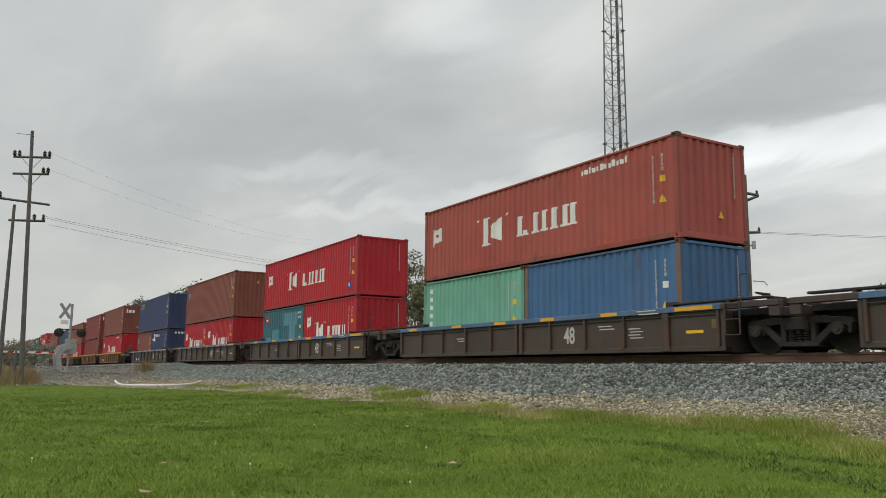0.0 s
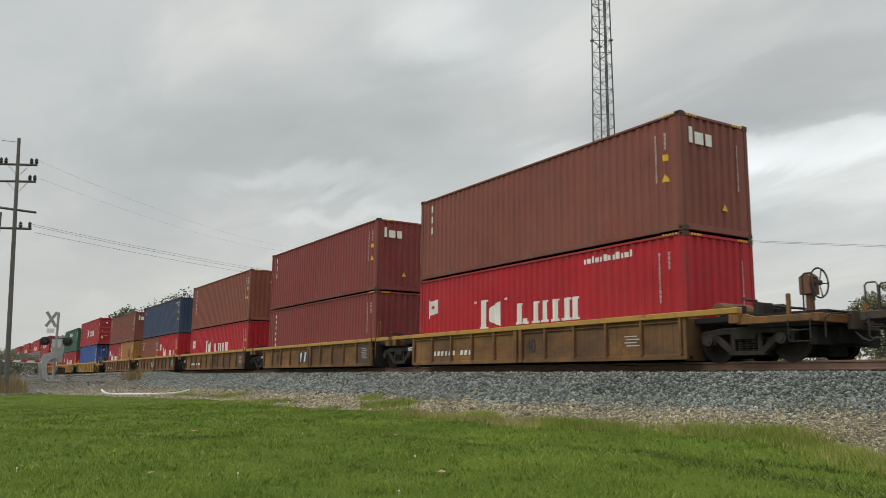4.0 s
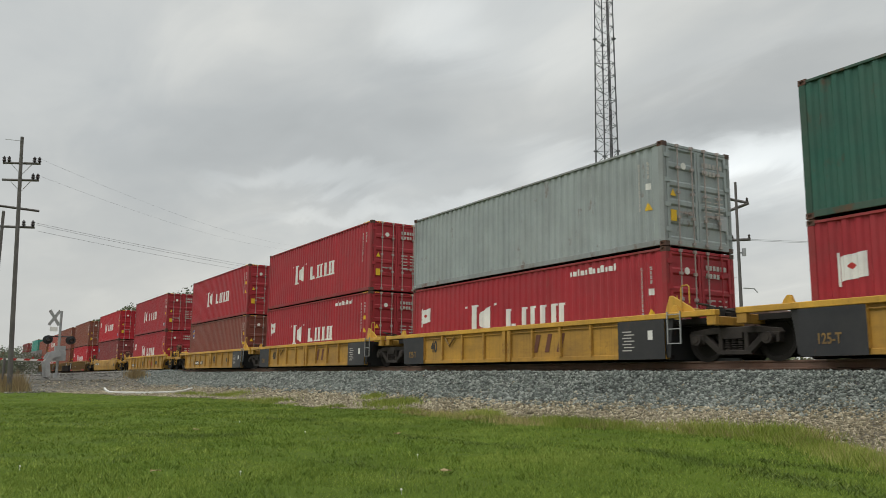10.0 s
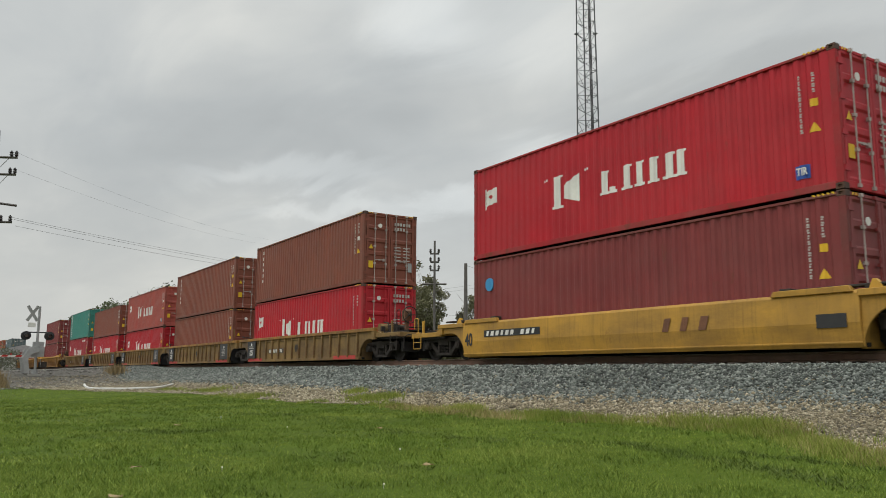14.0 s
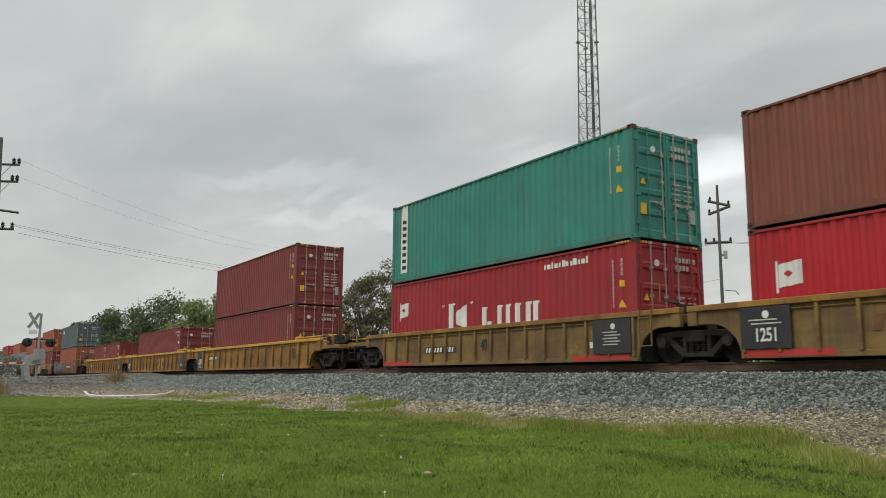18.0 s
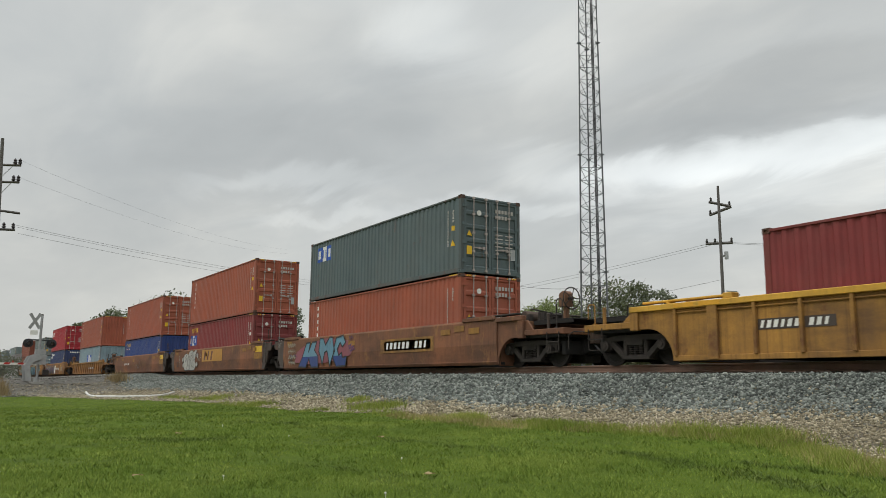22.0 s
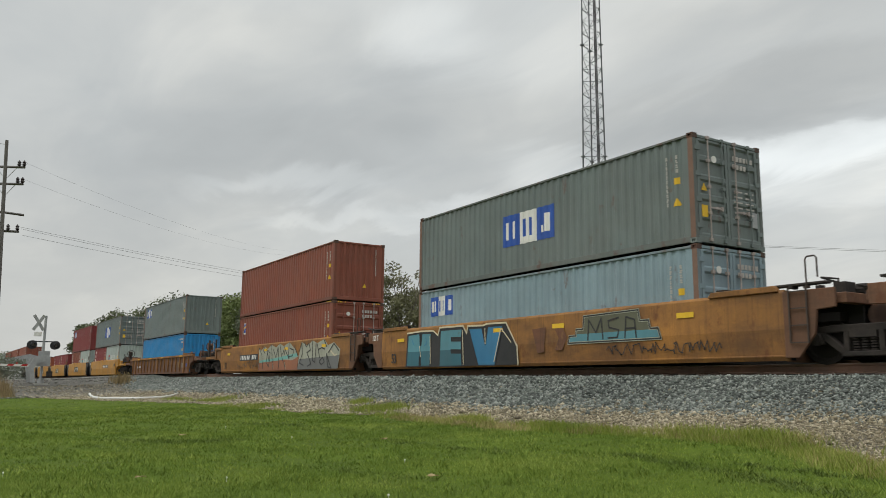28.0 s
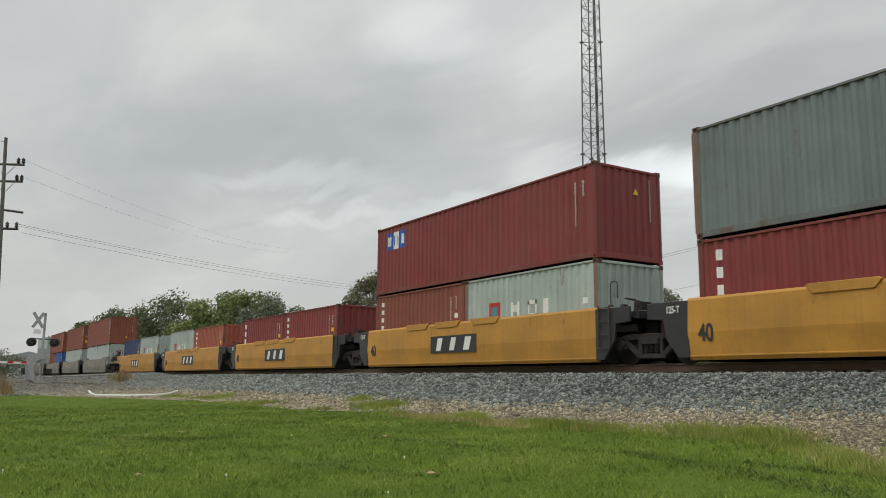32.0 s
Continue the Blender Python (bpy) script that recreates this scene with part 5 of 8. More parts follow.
def inked(car, name, lines, r, mat, lay, label="", closed=False):
    """Sprayed lines of an even width along rings or open runs of points."""
    s, k = Shape(), 0
    for run_ in lines:
        pts = [Vector((-x, z)) for x, z in run_]
        for a, b in zip(pts, pts[1:] + ([pts[0]] if closed else [])):
            d = (b - a).normalized()
            o, e = Vector((-d.y, d.x)) * r, d * r * 0.7
            y = SKIN_Y - lay - 0.00015 * k
            k += 1
            s.add([(v.x, y, v.y) for v in (a - o - e, b - o + e, b + o + e, a + o - e)], [(0, 1, 2, 3)])
    part(name, s, mat, car, label, kind="stuff")


def below(ring, z):
    """The part of a ring that lies under a height."""
    cut = []
    for (xa, za), (xb, zb) in zip(ring, ring[1:] + ring[:1]):
        if za <= z:
            cut.append((xa, za))
        if (za <= z) != (zb <= z):
            cut.append((xa + (xb - xa) * (z - za) / (zb - za), z))
    return cut


def oval(x, z, rx, rz, n=22):
    return [(x + rx * math.cos(2 * math.pi * i / n), z + rz * math.sin(2 * math.pi * i / n) * (1 - 0.08 * math.cos(4 * math.pi * i / n))) for i in range(n)]


def block_piece(car):
    """Three fat blue block shapes with a pale rim and a black cast edge."""
    rim = [(6.55, 0.10), (6.44, 1.27), (5.50, 1.30), (4.72, 1.28), (4.42, 1.12), (4.32, 1.36), (2.94, 1.35), (2.74, 1.10), (2.67, 1.33), (1.85, 1.30), (1.64, 1.34), (0.70, 1.32), (0.18, 0.62), (0.14, 0.10)]
    first = [(6.46, 0.12), (6.36, 1.20), (5.60, 1.23), (5.57, 0.82), (5.50, 0.82), (5.42, 1.22), (4.86, 1.20), (4.92, 0.12), (5.48, 0.12), (5.52, 0.45), (5.60, 0.45), (5.62, 0.12)]
    second = [(4.32, 0.10), (4.26, 1.27), (3.00, 1.26), (3.04, 0.99), (3.62, 1.01), (3.62, 0.90), (3.04, 0.88), (3.04, 0.60), (3.62, 0.62), (3.62, 0.52), (3.04, 0.50), (3.00, 0.10)]
    third = [(2.62, 1.25), (1.92, 1.23), (1.74, 0.72), (1.60, 1.26), (0.86, 1.25), (1.25, 0.10), (2.10, 0.10)]
    sprayed(car, "graffiti_ground", [rim], BLACK, 0.001, "sprayed black cast shadow")
    sprayed(car, "graffiti_fill", [first, second], MARK_TEAL, 0.004, "fat teal block shapes")
    sprayed(car, "graffiti_fill", [third], MARK_SKY, 0.004, "fat blue block shape")
    # shade of the down-facing lower plate, laid on as a darker teal
    sprayed(car, "graffiti_shade", [below(first, 0.62), below(second, 0.62)], MARK_TEAL_SHADED, 0.007, "lower half with the plate's underside shade in its colour")
    inked(car, "graffiti_outline", [rim[1:]], 0.026, MARK_CREAM, 0.010, "pale sprayed rim")
    inked(car, "graffiti_outline", [first, second, third], 0.018, BLACK, 0.009, "black outline", True)
    inked(car, "graffiti_detail", [[(5.57, 0.80), (5.5, 0.45)], [(4.9, 1.1), (4.86, 0.2)], [(2.95, 1.2), (2.9, 0.15)], [(1.74, 1.2), (1.72, 0.75)], [(0.95, 1.15), (1.1, 0.7), (1.28, 0.2)], [(0.9, 1.15), (0.45, 0.75)]], 0.018, MARK_CREAM, 0.022, "pale highlights")
    inked(car, "graffiti_detail", [[(6.1, 1.05), (5.95, 0.85)], [(5.2, 1.1), (5.1, 0.9), (5.25, 0.8)], [(2.4, 1.15), (2.25, 0.95)]], 0.014, MARK_SKY, 0.024, "light streaks")


def wild_piece(car):
    """Three crooked shapes, light blue above and deep blue below, on a dusky pink ground."""
    a = [(6.44, 0.15), (6.00, 0.62), (5.60, 1.17), (5.20, 1.19), (5.36, 0.78), (5.00, 1.19), (4.52, 1.20), (4.74, 0.86), (4.36, 0.58), (4.32, 0.12), (5.06, 0.12), (5.30, 0.48), (5.62, 0.12)]
    b = [(4.28, 0.78), (4.18, 1.33), (3.84, 1.30), (3.62, 1.02), (3.22, 1.34), (2.94, 1.33), (2.86, 1.02), (2.70, 0.76), (2.94, 0.50), (3.16, 0.14), (3.30, 0.46), (3.44, 0.78), (3.68, 0.72), (3.90, 0.20), (4.06, 0.52)]
    c = [(2.58, 1.28), (1.94, 1.36), (1.70, 1.08), (2.00, 0.90), (2.20, 1.08), (2.46, 0.82), (2.32, 0.56), (2.06, 0.68), (1.96, 0.48), (1.60, 0.52), (1.66, 0.15), (2.50, 0.12), (2.86, 0.46), (2.76, 0.92)]
    sprayed(car, "graffiti_ground", [[(6.9, 0.35), (6.7, 0.8), (5.9, 1.05), (4.6, 1.22), (3.6, 1.30), (2.6, 1.25), (1.5, 1.15), (0.95, 0.85), (1.3, 0.55), (2.2, 0.40), (3.6, 0.30), (5.2, 0.25)]], MARK_PINK, 0.001, "sprayed dusky pink ground")
    sprayed(car, "graffiti_fill", [a, b, c], MARK_LIGHT, 0.004, "crooked light blue shapes")
    sprayed(car, "graffiti_shade", [below(a, 0.58), below(c, 0.56)], MARK_NAVY, 0.008, "deep blue lower half")
    inked(car, "graffiti_outline", [a, b, c], 0.030, BLACK, 0.010, "black outline", True)
    inked(car, "graffiti_scrawl", [[(1.5, 0.9), (1.2, 1.0), (1.4, 0.8), (1.0, 0.9), (1.3, 0.7), (0.9, 0.8)], [(1.4, 1.3), (1.3, 1.15), (1.2, 1.3), (1.1, 1.2)], [(7.5, 0.7), (7.2, 0.62), (6.9, 0.7), (6.7, 0.6)]], 0.020, MARK_PURPLE, 0.006, "purple scrawl")
    inked(car, "graffiti_scrawl", [[(7.7 - 0.05 * i, 0.25 + 0.26 * k + 0.18 * ((i * 7 + k * 3) % 5) / 4) for i in range(18)] for k in range(4)], 0.013, MARK_SILVER, 0.006, "pale scrawl")


def bubble_piece(car):
    """A row of round bubble shapes in purple and grey-green with white glints."""
    rings = [oval(7.30, 0.80, 0.48, 0.58), oval(6.10, 0.84, 0.36, 0.36), oval(5.25, 0.70, 0.58, 0.56), oval(4.05, 0.70, 0.54, 0.60), oval(2.85, 0.74, 0.58, 0.58), oval(1.65, 0.74, 0.40, 0.44), oval(0.75, 0.72, 0.46, 0.54), oval(-0.05, 0.70, 0.36, 0.46)]
    sprayed(car, "graffiti_fill", rings, MARK_PURPLE, 0.002, "purple bubble shapes")
    sprayed(car, "graffiti_shade", [oval(7.25, 1.10, 0.36, 0.22, 14), oval(5.05, 0.80, 0.32, 0.36, 14), oval(4.05, 1.02, 0.36, 0.20, 14), oval(2.55, 0.72, 0.24, 0.46, 14), oval(0.60, 0.82, 0.26, 0.30, 14)], MARK_MOSS, 0.005, "grey-green patches")
    # bubbles darkened by colour where the side plate turns downward
    sprayed(car, "graffiti_shade", [below(r, 0.52) for r in rings], MARK_PURPLE_SHADED, 0.008, "lower halves with the plate's underside shade in their colour")
    inked(car, "graffiti_outline", rings, 0.020, BLACK, 0.011, "black outline", True)
    glints = []
    for i, (x, z) in enumerate([(7.5, 1.0), (7.15, 0.55), (7.35, 0.6), (6.2, 0.95), (5.35, 0.95), (5.05, 1.0), (4.95, 0.75), (4.4, 0.78), (3.75, 0.9), (4.3, 0.5), (3.1, 1.05), (3.0, 0.62), (2.5, 0.45), (2.35, 0.9), (0.9, 0.95), (0.6, 0.6), (1.7, 0.9), (-0.1, 0.9)]):
        g = 0.07 if i % 3 else 0.11
        glints.append([(x, z + g), (x - g * 0.4, z), (x, z - g), (x + g * 0.4, z)])
    inked(car, "graffiti_detail", glints, 0.011, WHITE, 0.014, "white glints", True)


def chrome_piece(car):
    """A tight knot of silver-white shapes with dark lines and loose round bubbles at both ends."""
    body = [(5.72, 0.14), (5.80, 0.55), (6.05, 0.80), (5.75, 1.12), (5.30, 1.20), (4.95, 1.10), (4.60, 1.32), (4.10, 1.36), (3.75, 1.22), (3.40, 1.36), (3.05, 1.34), (3.25, 1.08), (3.45, 0.72), (3.30, 0.45), (3.40, 0.14), (4.0, 0.12), (4.6, 0.16), (5.2, 0.12)]
    sprayed(car, "graffiti_fill", [body], MARK_CHROME, 0.003, "silver-white knotted shapes")
    rounds = [oval(6.22, 0.80, 0.11, 0.14, 14), oval(6.02, 0.84, 0.09, 0.12, 14), oval(6.0, 0.46, 0.16, 0.17, 14), oval(3.18, 1.06, 0.12, 0.13, 14), oval(2.84, 1.00, 0.14, 0.17, 14), oval(3.02, 0.48, 0.24, 0.14, 14)]
    sprayed(car, "graffiti_fill", rounds, MARK_CHROME, 0.004, "loose silver bubbles")
    inked(car, "graffiti_outline", [body] + rounds, 0.018, BLACK, 0.007, "black outline", True)
    inked(car, "graffiti_outline", [[(5.55, 0.16), (5.60, 0.95), (5.35, 1.08), (5.12, 0.86), (5.50, 0.66)], [(5.10, 0.20), (5.02, 0.80), (4.85, 1.05), (4.72, 0.70), (4.60, 1.05), (4.48, 0.20)], [(4.38, 0.18), (4.36, 1.18), (4.02, 1.22), (3.92, 0.96), (4.30, 0.74), (3.90, 0.22)],
                                       [(3.70, 1.12), (3.82, 0.66), (3.62, 0.30), (3.98, 0.36)], [(3.82, 0.70), (3.50, 0.80)], [(5.3, 0.4), (5.2, 0.14)], [(4.7, 0.5), (4.8, 0.2), (4.62, 0.14)]], 0.020, BLACK, 0.010, "dark sprayed lines")
    inked(car, "graffiti_detail", [[(5.30, 0.90), (5.22, 0.82)], [(4.20, 1.06), (4.10, 1.00)], [(4.95, 0.6), (4.88, 0.35)]], 0.034, CAR["dark"], 0.013, "dark gaps")
    inked(car, "graffiti_scrawl", [[(2.75, 0.72), (2.66, 0.86), (2.58, 0.70), (2.50, 0.84), (2.42, 0.70), (2.30, 0.80)], [(2.34, 1.0), (2.22, 1.08), (2.12, 0.98), (2.22, 0.86), (2.34, 1.0)], [(7.02, 1.10), (6.96, 0.80), (7.02, 0.55), (6.96, 0.30)]], 0.013, MARK_SILVER, 0.005, "pale scrawl")


def stepped_piece(car):
    """A low stepped block of grey-teal shapes with a double rim."""
    ring = [(-2.00, 0.62), (-2.05, 0.80), (-2.30, 0.80), (-2.32, 0.96), (-2.58, 0.96), (-2.62, 1.28), (-4.50, 1.32), (-4.54, 1.06), (-4.82, 1.06), (-4.86, 0.86), (-5.10, 0.86), (-5.18, 0.62)]
    sprayed(car, "graffiti_fill", [ring], MARK_MOSS, 0.003, "grey-teal stepped block")
    sprayed(car, "graffiti_shade", [below(ring, 0.84)], MARK_TEAL, 0.005, "teal lower band")
    inked(car, "graffiti_outline", [ring], 0.034, MARK_SILVER, 0.007, "pale rim", True)
    inked(car, "graffiti_outline", [ring], 0.016, BLACK, 0.010, "black outline", True)
    inked(car, "graffiti_outline", [[(-2.75, 0.68), (-2.80, 1.18), (-3.05, 0.85), (-3.25, 1.20), (-3.30, 0.68)], [(-3.85, 1.18), (-3.50, 1.12), (-3.52, 0.95), (-3.85, 0.88), (-3.80, 0.70), (-3.48, 0.70)], [(-4.05, 0.68), (-4.10, 1.18), (-4.38, 1.10), (-4.42, 0.68)], [(-4.08, 0.90), (-4.40, 0.90)]], 0.020, BLACK, 0.012, "dark sprayed lines")


def jagged_piece(car):
    """Two runs of angular pale shapes with black lines, the first over an orange ground, the second over grey."""
    sprayed(car, "graffiti_ground", [[(2.05, 0.10), (2.05, 0.62), (-3.1, 0.66), (-3.0, 0.10)]], MARK_CLAY, 0.001, "sprayed clay-red lower ground")
    sprayed(car, "graffiti_fill", [[(2.02, 0.50), (2.10, 1.26), (1.70, 1.10), (1.30, 1.30), (0.80, 1.16), (0.30, 1.34), (-0.3, 1.20), (-0.8, 1.36), (-1.3, 1.22), (-2.0, 1.38), (-2.7, 1.05), (-3.15, 0.70), (-2.4, 0.55), (-1.0, 0.60), (0.6, 0.52)]], MARK_SILVER, 0.004, "pale grey-green shapes")
    sprayed(car, "graffiti_fill", [[(1.9, 0.50), (1.9, 0.60), (-0.5, 0.70), (-2.9, 0.86), (-3.1, 0.72), (-1.0, 0.58)]], MARK_AQUA, 0.006, "aqua band")
    sprayed(car, "graffiti_fill", [[(-3.05, 0.12), (-3.20, 0.80), (-3.45, 1.34), (-4.1, 1.16), (-4.7, 1.36), (-5.2, 1.22), (-5.9, 1.38), (-6.3, 1.10), (-6.9, 1.20), (-7.5, 0.90), (-7.3, 0.12)]], MARK_SILVER, 0.004, "pale grey-green shapes")
    sprayed(car, "graffiti_shade", [[(-3.05, 0.12), (-3.20, 0.58), (-7.4, 0.66), (-7.3, 0.12)]], MARK_SLATE, 0.007, "slate grey lower half")
    first = [[(1.95, 0.15), (2.05, 1.25), (1.6, 0.9), (1.4, 0.2)], [(1.25, 1.28), (1.4, 1.1), (1.15, 0.95)], [(0.95, 1.15), (0.55, 0.55), (0.45, 0.95), (0.8, 1.1), (0.95, 0.5), (0.6, 0.3), (0.5, 0.6)], [(0.3, 1.33), (0.1, 0.5), (0.0, 0.15)],
             [(0.0, 1.1), (-0.35, 0.7), (-0.6, 1.2), (-0.75, 0.5), (-0.7, 0.1)], [(-0.8, 1.35), (-1.1, 0.75), (-1.35, 0.45)], [(-1.2, 0.85), (-1.35, 1.05), (-1.5, 0.82)], [(-1.45, 0.5), (-1.6, 0.12)], [(-1.35, 1.22), (-1.7, 0.9), (-2.05, 0.6)],
             [(-2.0, 1.37), (-1.95, 0.7), (-2.45, 0.75), (-2.6, 1.0), (-2.1, 1.1)], [(-2.6, 1.2), (-3.1, 0.72)]]
    second = [[(-3.2, 0.9), (-3.5, 1.3), (-3.6, 0.8), (-3.3, 0.4), (-3.75, 0.3)], [(-3.8, 1.32), (-4.0, 1.1), (-4.3, 1.25), (-4.5, 0.95), (-4.1, 0.85), (-4.6, 0.35), (-4.2, 0.25)], [(-4.65, 1.35), (-4.75, 0.5), (-5.0, 0.4), (-5.1, 1.2)], [(-5.2, 1.2), (-5.5, 0.6)],
              [(-5.35, 0.95), (-5.7, 1.02), (-6.0, 0.95)], [(-5.5, 0.45), (-5.8, 0.6), (-6.0, 0.42), (-5.7, 0.3), (-5.45, 0.42)], [(-5.9, 1.36), (-6.2, 1.05)], [(-6.2, 0.75), (-6.5, 0.35), (-6.7, 0.15), (-6.35, 0.2), (-6.2, 0.7)], [(-6.4, 0.8), (-6.9, 1.15), (-7.4, 0.85)]]
    inked(car, "graffiti_outline", first + second, 0.026, BLACK, 0.012, "black sprayed lines")
    inked(car, "graffiti_detail", [[(1.98, 0.3), (1.97, 1.1)], [(0.05, 0.45), (-0.02, 0.2)], [(-1.5, 0.45), (-1.62, 0.15)], [(-6.5, 0.9), (-7.0, 0.65), (-7.2, 0.7)]], 0.03, MARK_CREAM, 0.010, "cream strokes")


def scrawl(car, x0, x1, z0, z1, ink, seed):
    rng = random.Random(seed)
    s = Shape()
    x, z = -x1, (z0 + z1) / 2
    while x < -x0:
        nx, nz = x + rng.uniform(0.03, 0.13), rng.uniform(z0, z1)
        d = Vector((nx - x, 0, nz - z)).normalized()
        o = Vector((-d.z, 0, d.x)) * 0.012
        a, b = Vector((x, -1.485, z)), Vector((nx, -1.485, nz))
        s.add([a - o, b - o, b + o, a + o], [(0, 1, 2, 3)])
        x, z = nx - rng.uniform(0, 0.05), nz
    part("graffiti_scrawl", s, ink, car, "thin sprayed scrawl")


KINDS = {
    "aok": dict(kind="ribbed", mat=CAR["dark"], chord=CHORD_BLUE, panel=CAR["dark"], trim=CAR["dark"], half=7.40, top=1.08, reach=1.58, ribs=11, twin=True, chord_tip=CAR["dark"], label="soot-brown ribbed well car with a faded blue top chord"),
    "old": dict(kind="ribbed", mat=CAR["dirty_yellow"], chord=paint("ochre_chord_paint", (0.46, 0.27, 0.05), 0.7), panel=BLACK, trim=CAR["dirty_yellow"], half=6.16, top=1.12, reach=1.62, ribs=11, twin=True, label="grimy ochre ribbed well car with a yellow top chord"),
    "new": dict(clean=True, stand=DRAFT, kind="ribbed", mat=CAR["yellow"], chord=CAR["bright"], panel=BLACK, trim=CAR["bright"], half=6.20, top=1.10, reach=1.60, ribs=11, twin=True, label="clean yellow ribbed well car"),
    "single": dict(clean=True, kind="ribbed", arch=True, mat=CAR["yellow"], chord=CAR["bright"], panel=CAR["yellow"], trim=CAR["bright"], half=6.6, top=1.16, reach=1.3, ribs=11, label="yellow ribbed single well car"),
    "bent": dict(clean=True, kind="smooth", mat=CAR["yellow"], chord=CAR["yellow"], panel=CAR["yellow"], trim=CAR["bright"], half=6.35, top=1.10, reach=1.55, label="smooth yellow single well car"),
    "khaki": dict(kind="ribbed", arch=True, mat=CAR["khaki"], chord=CAR["gold"], panel=BLACK, trim=CAR["khaki"], half=6.25, top=1.22, reach=1.45, ribs=16, label="khaki-yellow ribbed well car with black end panels"),
    "long": dict(kind="ribbed", arch=True, mat=CAR["gold"], chord=CAR["bright"], panel=BLACK, trim=CAR["gold"], half=8.40, top=1.34, reach=1.38, ribs=17, heavy=(1, 8, 15), label="long golden-yellow ribbed well car"),
    "rusty": dict(dark_end=True, kind="smooth", mat=CAR["rust"], chord=CAR["rust"], panel=CAR["dark"], trim=CAR["dark"], half=8.35, top=1.42, reach=1.35, label="long smooth rusty brown well car with graffiti"),
    "amber": dict(back=0.28, posts=True, dark_end=True, kind="smooth", mat=CAR["amber"], chord=CAR["amber"], panel=CAR["umber"], trim=CAR["dark"], half=8.35, top=1.45, reach=1.35, label="long smooth amber-yellow well car with graffiti"),
    "yellow53": dict(back=0.30, kind="ribbed", arch=True, mat=CAR["amber"], chord=CAR["gold"], panel=CAR["amber"], trim=CAR["amber"], half=8.35, top=1.22, reach=1.1, ribs=15, label="long weathered yellow ribbed well car"),
    "brown53": dict(back=0.30, rib_mat=CAR["amber"], kind="ribbed", arch=True, mat=CAR["umber"], chord=CAR["amber"], panel=CAR["umber"], trim=CAR["umber"], half=8.35, top=1.26, reach=1.1, ribs=17, heavy=(1, 8, 15), label="long rusty brown ribbed well car with a yellow chord"),
    "pads": dict(stand=DRAFT, kind="smooth", mat=CAR["pumpkin"], chord=CAR["pumpkin"], panel=BLACK, trim=CAR["dark"], half=6.25, top=1.42, reach=1.45, pads=True, dark_end=True, label="smooth bright yellow well car"),
    "stone": dict(kind="smooth", mat=CAR["stone"], chord=CAR["stone"], panel=UNDER, trim=CAR["dark"], half=6.25, top=1.40, reach=1.45, dark_end=True, label="smooth grey well car"),
}


def well_car(style, ends, gaps):
    """ends: (front, rear), each 'coupled' or 'joined'; gaps: the room left before and behind it. A joined car brings the truck at its front joint."""
    p = KINDS[style]
    car = tagged(new("well_car"), p["label"], "railway car", "well cars of the train")
    (add_side_ribbed if p["kind"] == "ribbed" else add_side_smooth)(car, p)
    add_well(car, p)
    for end, state in zip((1, -1), ends):
        x = p["half"] + p["reach"]
        add_end(car, p, end, state == "joined", end > 0, x + gaps[0 if end > 0 else 1] / 2 - 0.40)
        if state == "coupled" or end > 0:
            add_truck(car, end * (x + (0.0 if state == "joined" else -0.25 if end > 0 else p.get("back", 0.10))))
    return car, p


